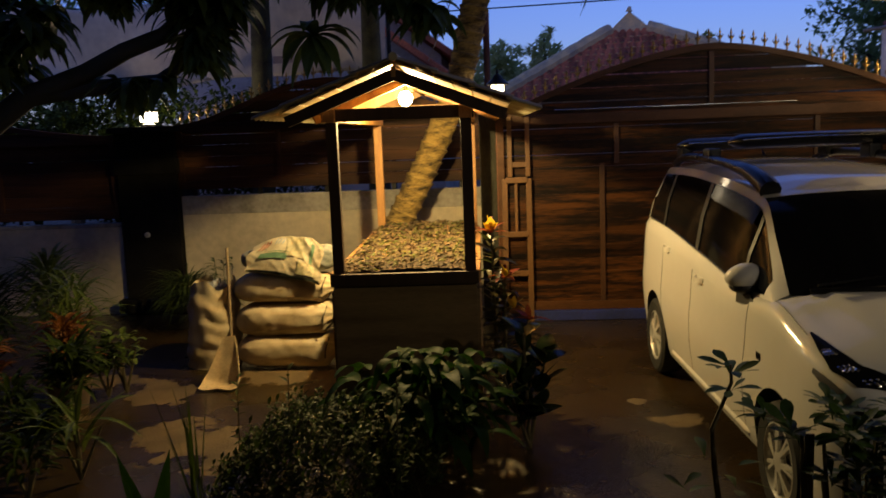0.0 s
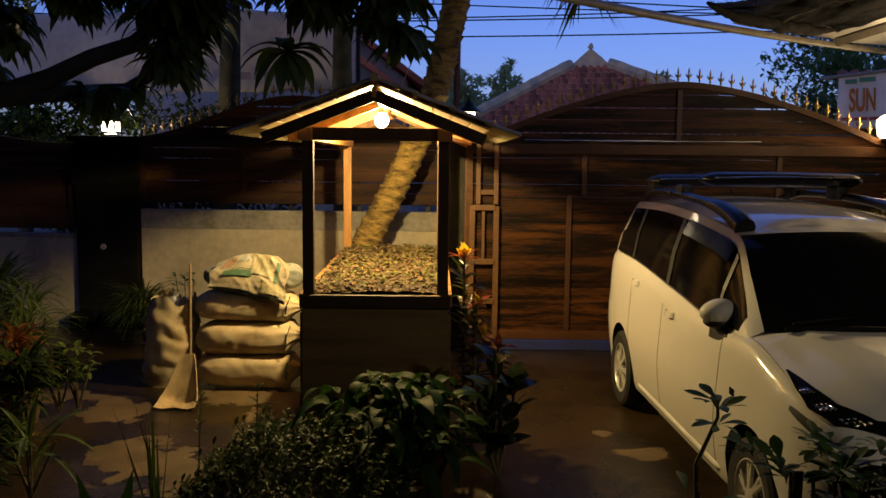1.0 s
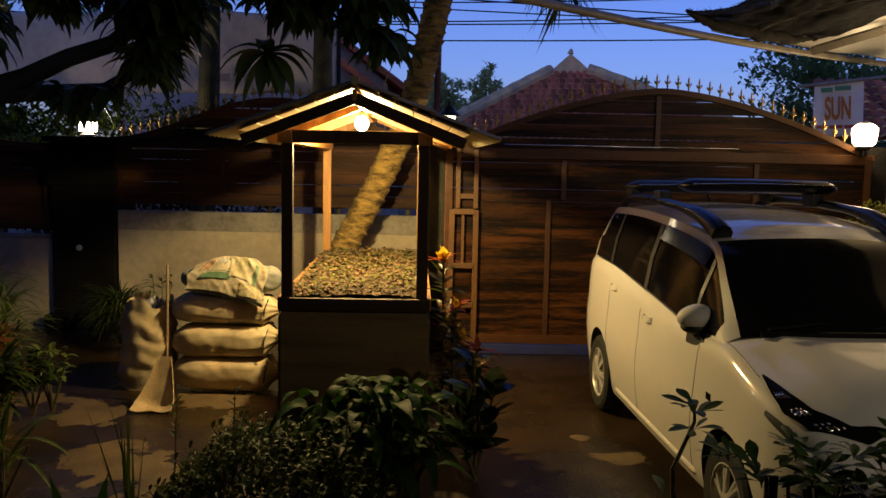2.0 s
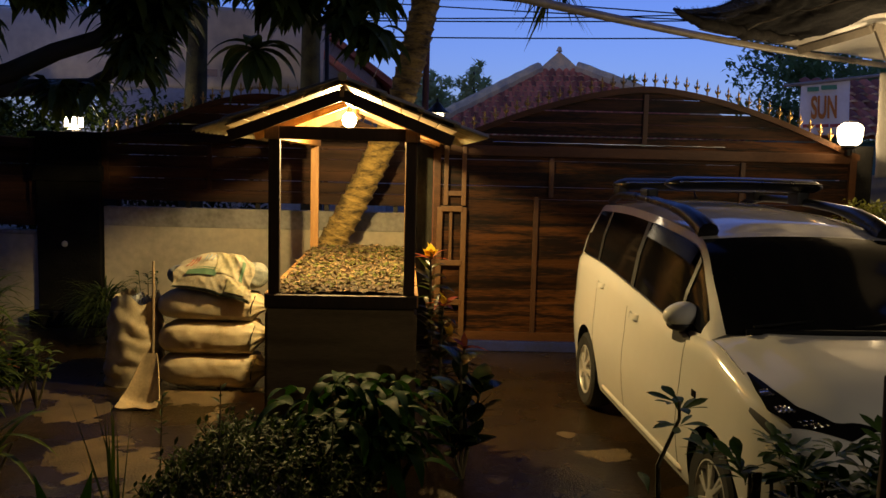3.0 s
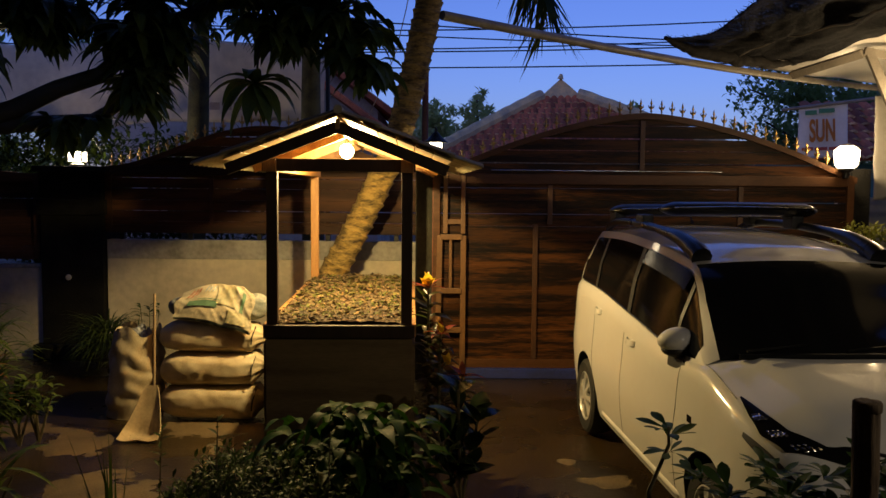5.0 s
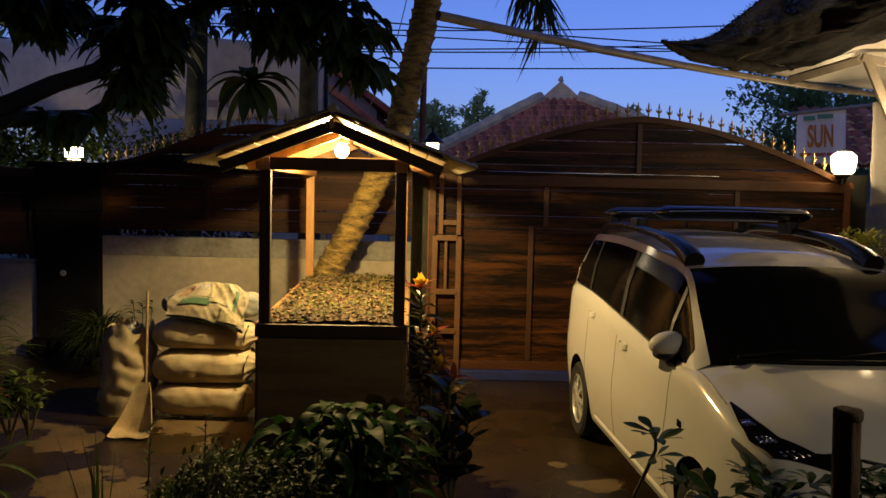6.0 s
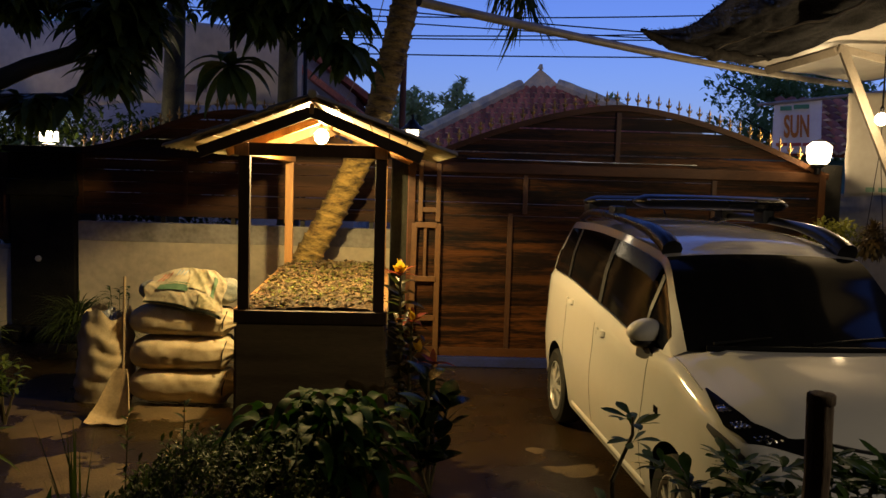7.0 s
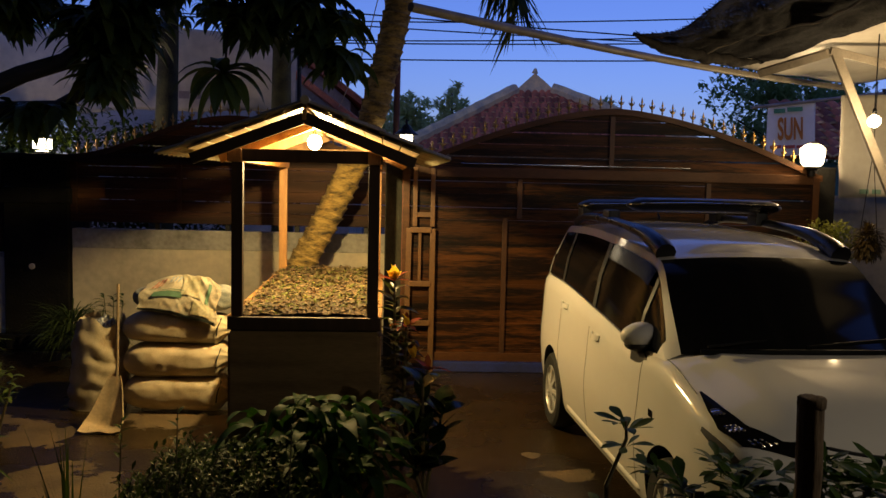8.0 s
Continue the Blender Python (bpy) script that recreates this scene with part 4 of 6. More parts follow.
# rear wheel arch trims, bumper line, grille
bm = B()
sheet(bm, lambda a, b: Vector((3.20 + 0.235 * math.sin(math.pi * a) ** 0.55, 0.56 * (2 * a - 1), 0.60 + 0.05 * b)), 28, 3, 0.012)
car_part("grille", bm, TRIM, body, "black grille slot", 60)
bm = B()
tube(bm, [(3.18 + 0.262 * math.sin(math.pi * a / 28) ** 0.5, 0.58 * (a / 14 - 1), 0.665) for a in range(29)], 0.012, 8)
car_part("chrome_strip", bm, CHROME, body, "", 60)
bm = B()
tube(bm, [(3.29 + 0.045 * (1 - (v / 0.35) ** 2), v, float(np.interp(abs(v), [p[0] for p in ring(3.29 + 0.045 * (1 - (v / 0.35) ** 2))[12:]][::-1], [p[1] for p in ring(3.29 + 0.045 * (1 - (v / 0.35) ** 2))[12:]][::-1])) + 0.002) for v in [-0.35 + 0.05 * i for i in range(15)]], 0.009, 6)
car_part("bonnet_edge", bm, TRIM, body, "dark gap at the bonnet's leading edge", 60)
bm = B()
tube(bm, [(2.47 + 0.10 * (1 - (v / 0.6) ** 2), v, 1.128 - 0.02 * (v / 0.6) ** 2) for v in [-0.6 + 0.06 * i for i in range(21)]], 0.016, 8)
car_part("cowl", bm, COWL_BLACK, body, "black cowl under the windscreen", 60)
for v0, v1 in ((-0.05, 0.50), (-0.58, -0.08)):
    bm = B()
    tube(bm, [(2.51, v0, 1.145), (2.47, (v0 + v1) / 2, 1.162), (2.40, v1, 1.168)], 0.007, 6)
    car_part("wiper", bm, COWL_BLACK, body)
# two wing-shaped bars across the rails
for u, high, v0, v1 in ((0.62, 1.818, -0.44, 0.72), (-0.10, 1.79, -0.62, 0.62)):
    bm = B()
    n = 24
    prof = [(0.14 * math.cos(2 * math.pi * k / 14), 0.052 * math.sin(2 * math.pi * k / 14)) for k in range(14)]
    rr = []
    for i in range(n + 1):
        v = v0 + (v1 - v0) * i / n
        e = min(1, (1 - abs(2 * i / n - 1)) * 6 + 0.25)
        rr.append([bm.verts.new((u + a * e, v, high + b * e + 0.01 * (1 - (v / 0.7) ** 2))) for a, b in prof])
    for a, b in zip(rr, rr[1:]):
        for k in range(14):
            bm.faces.new((a[k], a[(k + 1) % 14], b[(k + 1) % 14], b[k]))
    bm.faces.new(rr[0]), bm.faces.new(rr[-1][::-1])
    bar = car_part("cross_bar", bm, GLOSS_BLACK, body, "black wing-shaped roof bar", 60)
    bm = B()
    tube(bm, [(u + 0.132, v0 + 0.06, high + 0.02), (u + 0.137, 0.05, high + 0.03), (u + 0.132, v1 - 0.06, high + 0.02)], 0.005, 6)
    car_part("bar_strip", bm, CHROME, bar)
    for s in (-1, 1):
        bm = B()
        box(bm, (u, s * 0.555, 1.735), (0.16, 0.09, 0.10), bevel=0.02)
        car_part("clamp", bm, TRIM, bar)
bm = B()
tube(bm, [(-0.2, 0.1, 1.69), (-0.25, 0.1, 1.74), (-0.38, 0.1, 1.80)], [0.012, 0.006, 0.003], 8)
car_part("aerial", bm, TRIM, body)


def wheel_at(u, s):
    """A tyre with a spoked alloy rim, turned about its axle."""
    m = Matrix.Translation((u, s * 0.735, 0.30)) @ Matrix.Rotation(radians(-90 * s), 4, "X")
    bm = B()
    lathe(bm, (0, 0, 0), [(0.19, -0.09), (0.27, -0.092), (0.292, -0.075), (0.30, -0.04), (0.30, 0.04), (0.292, 0.075), (0.268, 0.092), (0.200, 0.086), (0.190, 0.07), (0.187, 0.0)], 40)
    bmesh.ops.transform(bm, matrix=m, verts=bm.verts[:])
    w = car_part("wheel", bm, RUBBER, car, "black tyre on a silver spoked rim", 40)
    bm = B()
    lathe(bm, (0, 0, 0), [(0.186, -0.02), (0.186, 0.072), (0.195, 0.084), (0.187, 0.086), (0.178, 0.072), (0.175, 0.0)], 40)
    bmesh.ops.transform(bm, matrix=m, verts=bm.verts[:])
    car_part("rim", bm, ALLOY, w, "silver rim", 40)
    bm = B()
    lathe(bm, (0, 0, 0), [(0.18, 0.018), (0.18, 0.022), (0.01, 0.024)], 24)
    bmesh.ops.transform(bm, matrix=m, verts=bm.verts[:])
    car_part("brake_disc", bm, TRIM, w)
    for k in range(7):
        bm = B()
        for d in (-0.11, 0.11):
            a = 2 * math.pi * k / 7 + d
            a0 = 2 * math.pi * k / 7 + d * 0.4
            beam(bm, (0.045 * math.cos(a0), 0.045 * math.sin(a0), 0.078), (0.184 * math.cos(a), 0.184 * math.sin(a), 0.064), 0.018, 0.022, 0.004)
        bmesh.ops.transform(bm, matrix=m, verts=bm.verts[:])
        car_part("spoke", bm, ALLOY, w)
    bm = B()
    lathe(bm, (0, 0, 0), [(0.055, 0.06), (0.055, 0.084), (0.03, 0.092), (0.005, 0.094)], 18)
    bmesh.ops.transform(bm, matrix=m, verts=bm.verts[:])
    car_part("hub_cap", bm, ALLOY, w, "", 40)


for u in (0.0, 2.655):
    for s in (-1, 1):
        wheel_at(u, s)


# ---- sacks and tools beside the kiosk ----
def sack(name, x0, x1, y, z, ry, rz, seed, material, label, neck=True):
    """A stuffed lying sack along x, slumped flat below, gathered at its tied end."""
    t = thing(name, ((x0 + x1) / 2, y, z), label, "sack", "stuffed sacks beside the stall")
    L = x1 - x0

    def f(u, v):
        a = 2 * math.pi * v
        e = (1 - abs(2 * u - 1) ** 5.0) ** 0.5 if u > 0 and u < 1 else 0.0
        if neck and u > 0.86:
            q = (u - 0.86) / 0.14
            e = max(0.16 + 0.62 * (1 - q) ** 1.5, 0) * (1 if q < 0.72 else 1 + (q - 0.72) * 2.4)
        sag = 0.03 * math.sin(3.1 * u + seed)
        ca, sa = math.cos(a), math.sin(a)
        sq = lambda c, p: math.copysign(abs(c) ** p, c)
        w = noise.noise((u * 4 + seed, ca * 1.1, sa * 1.1)) * 0.028 + noise.noise((u * 14 + seed, ca * 3.2, sa * 3.2)) * 0.016 + 0.02 * math.sin(a * 13 + 5 * u + seed) * abs(2 * u - 1) ** 3
        fold = 0.14 * e * math.sin(a * 11 + seed + 6 * u) * max(0, (u - 0.76)) * 4 if neck else 0
        k = e * (1 + w * 1.6 - 0.05 * abs(noise.noise((u * 3 + seed, ca * 0.8, sa * 2.6 + seed)))) + fold
        return Vector((x0 + L * u + 0.01 * sa, y + ry * k * sq(ca, 0.62), z + rz + sag * 0.3 + rz * k * sq(sa, 0.78)))

    bm = B()
    sheet(bm, f, 48, 40)
    bmesh.ops.remove_doubles(bm, verts=bm.verts[:], dist=0.0008)
    b = part("cloth", bm, material, t, smooth=180)
    if neck:
        bm = B()
        xc = x0 + L * 0.955
        tube(bm, [(xc, y + ry * 0.30 * math.cos(k * math.pi / 8), z + rz + rz * 0.30 * math.sin(k * math.pi / 8)) for k in range(17)], 0.006, 6)
        part("tie", bm, IRON, t, "dark tie string")
        bm = B()
        tube(bm, [(x0 + L * 0.87, y - ry * 0.55, z + rz * 1.75), (x0 + L * 0.855, y - ry * 0.98, z + rz * 1.2), (x0 + L * 0.85, y - ry * 1.02, z + rz * 0.7)], 0.006, 6)
        part("loose_string", bm, IRON, t)
    return t


sack("stuffed_sack", -2.40, -1.44, 7.13, 0.004, 0.215, 0.148, 1.0, SACK, "full cream woven sack at the bottom of the pile")
sack("stuffed_sack", -2.40, -1.45, 7.15, 0.285, 0.215, 0.146, 4.2, SACK, "full cream woven sack tied with dark string")
sack("stuffed_sack", -2.41, -1.45, 7.17, 0.562, 0.205, 0.128, 7.7, SACK, "full cream woven sack in the stacked pile")

PX, PY, PZ = -1.93, 7.17, 0.80


def pillow(a, b):
    """The half-filled sack on top of the pile: a from end to end, b round it."""
    an = 2 * math.pi * b
    ca, sa = math.cos(an), math.sin(an)
    e = (1 - abs(2 * a - 1) ** 4.0) ** 0.5 if 0 < a < 1 else 0.0
    w = noise.noise((a * 4.5, ca * 1.6, sa * 1.6 + 5)) * 0.12 + noise.noise((a * 14, ca * 3, sa * 3 + 5)) * 0.06
    crease = -0.20 * abs(noise.noise((a * 9 + sa * 2.2, ca * 2.5, sa * 2 + 9))) + 0.05
    k = e * (1 + w + crease)
    lobe = 0.04 * max(0, a - 0.72) / 0.28
    return Vector((PX - 0.42 + 0.86 * a, PY + 0.05 + 0.17 * k * math.copysign(abs(ca) ** 0.8, ca), PZ + 0.135 + (0.105 + lobe) * k * math.copysign(abs(sa) ** 0.7, sa)))


DRAPE_HEM = [smooth_curve(c) for c in ([(0, -2.25), (0.5, -1.93), (0.8, -1.72), (1, -1.60)], [(0, 6.96), (0.5, 6.94), (1, 6.94)], [(0, 0.865), (0.35, 0.845), (0.65, 0.80), (1, 0.735)])]
DRAPE_TOP = [smooth_curve(c) for c in ([(0, -2.19), (0.5, -1.89), (1, -1.585)], [(0, 7.12), (0.5, 7.10), (1, 7.12)], [(0, 1.06), (0.2, 1.105), (0.5, 1.15), (0.8, 1.125), (1, 1.04)])]


def drape(u, v, out=0.0):
    """The loose printed sack laid over it: v from the front hem over the crest to the back."""
    hem, crest = Vector([c(u) for c in DRAPE_HEM]), Vector([c(u) for c in DRAPE_TOP])
    back = Vector((crest.x, 7.40, 0.86))
    f = min(1.0, v / 0.55)
    p = hem.lerp(crest, f) if v < 0.55 else crest.lerp(back, (v - 0.55) / 0.45)
    bow = math.sin(math.pi * f) if v < 0.55 else 0.9 * math.sin(math.pi * (v - 0.55) / 0.45)
    rough = 0.35 + 0.65 * min(1, max(0, (u - 0.42) * 4))
    wr = 0.034 * noise.noise((u * 4, v * 5, 2)) - 0.022 * abs(noise.noise((u * 6 + v * 5, v * 4, 7))) - 0.009 * abs(noise.noise((u * 17 - v * 9, v * 11, 4)))
    lip = 0.006 * math.exp(-((v - 0.03) / 0.03) ** 2)
    return p + Vector((0.010 * math.sin(v * 19), -0.035 * bow - rough * wr - lip - out, 0.030 * bow + rough * wr * 0.8 + out * 0.6))


top = thing("printed_sack", (PX, PY, PZ), "limp white printed sack with a green band on the pile", "sack", "stuffed sacks beside the stall")
bm = B()
sheet(bm, pillow, 56, 44)
bmesh.ops.remove_doubles(bm, verts=bm.verts[:], dist=0.0008)
part("filled_body", bm, mat("blue_grey_sack_cloth", (0.44, 0.43, 0.37), 0.7, 0, 0.7, 5, 110, 0.5, 0.003, (0.16, 0.18, 0.17)), top, "blue-grey filled sack", 180)
bm = B()
sheet(bm, drape, 110, 90)
part("cloth", bm, SACK_PRINT, top, "loose cream printed cloth", 180)
STAIN_PRINT = mat("faded_olive_print", (0.24, 0.22, 0.12), 0.7, 0, 0.8, 9, 60, 0.2, 0.002, (0.40, 0.36, 0.25))
for n, m, a0, a1, b0, b1, slant in (("printed_band", GREEN_PRINT, 0.17, 0.56, 0.19, 0.27, 0.03), ("printed_hem", mat("dark_sack_hem", (0.03, 0.04, 0.03), 0.8), 0.02, 0.98, 0.0, 0.03, 0.0), ("printed_strip", GREEN_PRINT, 0.30, 0.58, 0.285, 0.297, 0.0),
                             ("printed_patch", STAIN_PRINT, 0.56, 0.80, 0.24, 0.52, -0.06), ("printed_patch", STAIN_PRINT, 0.66, 0.92, 0.05, 0.20, 0.05), ("printed_bar", RED_PRINT, 0.13, 0.15, 0.33, 0.47, 0.05), ("printed_bar", RED_PRINT, 0.18, 0.20, 0.33, 0.48, 0.05), ("printed_bar", RED_PRINT, 0.23, 0.25, 0.36, 0.48, 0.05),
                             ("printed_bar", BLUE_PRINT, 0.34, 0.36, 0.40, 0.50, 0.04), ("printed_bar", BLUE_PRINT, 0.39, 0.41, 0.40, 0.50, 0.04), ("printed_bar", BLUE_PRINT, 0.44, 0.46, 0.40, 0.50, 0.04), ("printed_bar", GREEN_PRINT, 0.84, 0.88, 0.22, 0.46, 0.0)):
    bm = B()
    sheet(bm, lambda u, v, a0=a0, a1=a1, b0=b0, b1=b1, slant=slant: drape(a0 + (a1 - a0) * u + slant * v, b0 + (b1 - b0) * v, 0.009), 30, 14)
    part(n, bm, m, top, smooth=180)

# open sack of cuttings that stands beside the pile
op = thing("open_sack", (-2.72, 7.15, 0), "open pale sack stuffed with plastic and sprigs on the drive", "sack")


def upright(u, v, inner=0.0):
    a = 2 * math.pi * u
    r = (0.248 - 0.04 * v ** 1.6 + 0.02 * math.sin(math.pi * v) - inner) * (1 - 0.08 * abs(math.sin(2.5 * a + 5.5 * v + 1.2 * math.sin(2 * a))) ** 0.6 * (0.35 + 0.65 * v) - 0.05 * abs(noise.noise((math.cos(a) * 2.2 + v * 3, math.sin(a) * 2.2, v * 6)))) * (1 + 0.05 * noise.noise((math.cos(a) * 1.6, math.sin(a) * 1.6, v * 3)) + 0.02 * math.sin(6 * a + 9 * v + 2 * math.sin(3 * a)) * (0.4 + v) + 0.035 * noise.noise((math.cos(a) * 1.2, math.sin(a) * 1.2, v * 16)))
    r *= 1 - 0.06 * abs(math.sin(v * 13 + 2.2 * noise.noise((math.cos(a) * 1.3, math.sin(a) * 1.3, v * 2)))) ** 3
    lean = 0.02 * v
    return Vector((-2.625 + lean + r * math.cos(a), 7.17 + r * 0.82 * math.sin(a), 0.004 + v * (0.735 + 0.045 * math.sin(3 * a + 1) + 0.014 * math.sin(7 * a))))


bm = B()
sheet(bm, lambda u, v: upright(u, v), 48, 30)
sheet(bm, lambda u, v: upright(u, 1 - 0.3 * v, 0.012), 48, 8)
part("cloth", bm, SACK, op, smooth=180)
bm = B()
sheet(bm, lambda u, v: Vector((-2.60 + 0.19 * v * math.cos(6.2832 * u), 7.17 + 0.155 * v * math.sin(6.2832 * u), 0.755 - 0.10 * v + 0.07 * noise.noise((math.cos(6.2832 * u) * v * 3, math.sin(6.2832 * u) * v * 3, 4)) + 0.05 * noise.noise((math.cos(6.2832 * u) * v * 9, math.sin(6.2832 * u) * v * 9, 1)))), 40, 14)
part("crumpled_lining", bm, mat("blue_grey_plastic", (0.20, 0.21, 0.24), 0.35, 0, 0.8, 9, 50, 0.4, 0.004, (0.07, 0.08, 0.11)), op, "crumpled blue-grey plastic in its mouth", 180)
bm = B()
for k in range(3):
    bx = -2.56 + 0.05 * k
    tube(bm, [(bx, 7.2, 0.6), (bx + 0.03 * (k - 1), 7.2, 0.95 - 0.03 * k)], 0.003, 5)
    for q in range(6):
        a = rng.uniform(0, 6.28)
        leaf(bm, (bx + 0.03 * (k - 1), 7.2, 0.84 + 0.02 * q), (math.cos(a), math.sin(a), 0.3), 0.10, 0.03, 0.7, 3)
part("green_sprig", bm, LEAF_SHRUB, op, "green sprigs")

# long-handled dustpan
pan = thing("dustpan", (-2.36, 6.5, 0), "long-handled beige cloth dustpan standing on the drive", "dustpan")
bm = B()
tube(bm, [(-2.345, 6.84, 1.085), (-2.315, 6.72, 0.5), (-2.295, 6.62, 0.10)], [0.011, 0.012, 0.013], 8)
part("handle", bm, mat("worn_stick", (0.26, 0.19, 0.11), 0.8), pan, "wooden stick")


def scoop(u, v):
    x = 2 * u - 1
    back = min(1, v / 0.6)
    tray = max(0, (v - 0.6) / 0.4)
    wide = 0.045 + 0.105 * back ** 0.8 + 0.01 * tray
    curl = abs(x) ** 3
    return Vector((-2.305 + wide * x - 0.03 * back, 6.64 - 0.12 * back - 0.17 * tray - 0.05 * curl * back * (1 - tray), 0.012 + 0.37 * (1 - back) ** 1.15 + 0.06 * curl * back * (1 - tray * 0.8) + 0.012 * noise.noise((u * 3, v * 4, 1))))


bm = B()
sheet(bm, scoop, 20, 16, 0.008)
part("scoop", bm, mat("beige_scoop", (0.48, 0.37, 0.22), 0.75, 0, 0.5, 6, 50, 0.4), pan, smooth=60)

# ---- canopy, lamps and banners on the right ----
can = thing("tarp_canopy", (3.6, 7.4, 3.0), "pale tarpaulin canopy on a pipe frame over the drive", "canopy")
PA, PB2 = Vector((-0.04, 5.35, 3.03)), Vector((4.85, 9.45, 3.10))
bm = B()
tube(bm, [PA.lerp(PB2, i / 12) + Vector((0, 0, -0.05 * math.sin(math.pi * i / 12))) for i in range(13)], 0.030, 10)
part("edge_pipe", bm, PIPE, can, "pale edge pipe", 60)


def tarp(u, v):
    a = PA.lerp(PB2, 0.42 + 0.60 * u)
    b = Vector((3.3 + 3.6 * u, 4.9 + 2.4 * u, 3.45))
    p = a.lerp(b, v)
    p.z += 0.05 - 0.07 * math.sin(math.pi * v) * math.sin(math.pi * u) + 0.025 * noise.noise((u * 5, v * 5, 2)) - 0.05 * math.sin(math.pi * (0.42 + 0.6 * u)) * (1 - v)
    return p


bm = B()
sheet(bm, tarp, 36, 28, 0.004)
part("tarp", bm, VINYL, can, "sagging white tarpaulin", 180)
for a, b, r in (((3.44, 7.0, 3.12), (4.05, 7.0, 1.82), 0.030), ((3.41, 7.0, 3.11), (5.2, 7.0, 2.72), 0.028), ((3.07, 7.6, 2.99), (3.40, 7.0, 3.09), 0.030), ((3.98, 6.95, 2.10), (5.0, 6.95, 2.12), 0.014), ((4.05, 7.0, 1.86), (4.35, 6.95, 0.0), 0.030)):
    bm = B()
    beam(bm, a, b, r * 2.3, r * 1.6, up=(0, 1, 0.2))
    part("strut", bm, PIPE, can)


NET_LEFT = [smooth_curve(c) for c in ([(0, 1.573), (0.15, 1.71), (0.32, 1.80), (0.5, 1.85), (0.75, 1.858), (1, 1.9)], [(0, 6.2), (0.15, 6.1), (0.32, 5.9), (0.5, 5.6), (0.75, 5.2), (1, 4.3)], [(0, 3.061), (0.15, 3.047), (0.32, 3.038), (0.5, 3.08), (0.75, 3.11), (1, 3.2)])]
NET_RIGHT = [smooth_curve(c) for c in ([(0, 3.105), (0.25, 3.318), (0.5, 3.36), (1, 3.7)], [(0, 7.6), (0.25, 6.9), (0.5, 6.0), (1, 4.3)], [(0, 3.10), (0.25, 3.16), (0.5, 3.16), (1, 3.24)])]


def net_sheet(u, v):
    p = Vector([c(v) for c in NET_LEFT]).lerp(Vector([c(v) for c in NET_RIGHT]), u)
    edge = min(1, 5 * u + 0.1)
    p.z += -0.02 * math.sin(math.pi * u) * (1 - v) ** 2 + edge * (0.030 * math.sin(u * 23 + 9 * v) * (0.3 + v) + 0.05 * noise.noise((u * 5, v * 6, 8)) - 0.045 * abs(noise.noise((u * 9 + v * 6, v * 2.5, 3))) + 0.012 * noise.noise((u * 30, v * 20, 5)))
    p.x += 0.012 * noise.noise((v * 40, 0, 1)) * (1 - u)
    return p


bm = B()
sheet(bm, net_sheet, 72, 60, 0.004)
sn = thing("shade_net", (2.2, 7.0, 3.0), "bundled black shade net sagging over the canopy edge", "net")
part("net_sheet", bm, NET, sn, "frayed woven black net", 180)
bm = B()
tube(bm, [net_sheet(i / 40, 0.0) + Vector((0, 0.01, -0.035 * min(1, 4 * (1 - abs(2 * i / 40 - 1))))) for i in range(41)], [0.012 + 0.042 * math.sin(math.pi * min(1, i / 38)) ** 0.6 * (0.85 + 0.3 * noise.noise((i * 0.4, 0, 2))) for i in range(41)], 10)
part("rolled_hem", bm, NET_ROLL, sn, "dark rolled hem", 60)
bm = B()
rn = random.Random(5)
for _ in range(150):
    q = rn.uniform(0, 1)
    p = net_sheet(0.0, q) if rn.random() < 0.7 else net_sheet(q, 0.0)
    tube(bm, [p, p + Vector((rn.uniform(-0.03, 0.01), rn.uniform(-0.02, 0.02), rn.uniform(-0.015, 0.025)))], [0.0025, 0.001], 4)
tagged(part("fray", bm, NET_ROLL, sn, "frayed threads"), kind="stuff")
bm = B()
tube(bm, [net_sheet(0.50, i / 30) + Vector((0, 0, -0.004)) for i in range(31)], 0.010, 6)
part("seam_cord", bm, PIPE, sn, "pale seam cord")
cb = thing("hanging_bulb", (3.596, 6.6, 3.0), "bare glowing bulb on a wire under the canopy", "light bulb")
bm = B()
tube(bm, [(3.596, 6.6, 2.59), (3.596, 6.6, 3.18)], 0.005, 6)
lathe(bm, (3.596, 6.6, 2.56), [(0.016, 0), (0.018, 0.03), (0.008, 0.05)], 10)
part("holder", bm, IRON, cb)
bm = B()
bmesh.ops.create_uvsphere(bm, u_segments=20, v_segments=12, radius=0.05)
bmesh.ops.transform(bm, matrix=Matrix.Translation((3.596, 6.6, 2.507)), verts=bm.verts[:])
ob = part("bulb", bm, glowing("lit_canopy_bulb", (1.0, 0.76, 0.42), 22.0), cb, smooth=180)
ob.visible_shadow = False
# round lamp on the gate's end
gl = thing("gate_lamp", (4.075, 8.62, 2.20), "lit white glass lamp at the end of the gate", "lamp")
bm = B()
lathe(bm, (4.075, 8.62, 2.10), [(0.03, 0), (0.03, 0.06), (0.07, 0.075), (0.075, 0.095), (0.05, 0.10)], 14)
part("base", bm, IRON, gl)
bm = B()
lathe(bm, (4.075, 8.62, 2.20), [(0.085, 0.0), (0.115, 0.03), (0.13, 0.12), (0.13, 0.18), (0.09, 0.215), (0.05, 0.23)], 8)
ob = part("glass", bm, glowing("lit_gate_lamp", (1.0, 0.80, 0.48), 6.0), gl, "bright glass bowl", 30)
ob.visible_shadow = False
bm = B()
lathe(bm, (4.075, 8.62, 2.425), [(0.075, 0), (0.06, 0.012), (0.01, 0.03)], 8)
part("cap", bm, mat("pale_lamp_cap", (0.5, 0.45, 0.35), 0.5), gl)

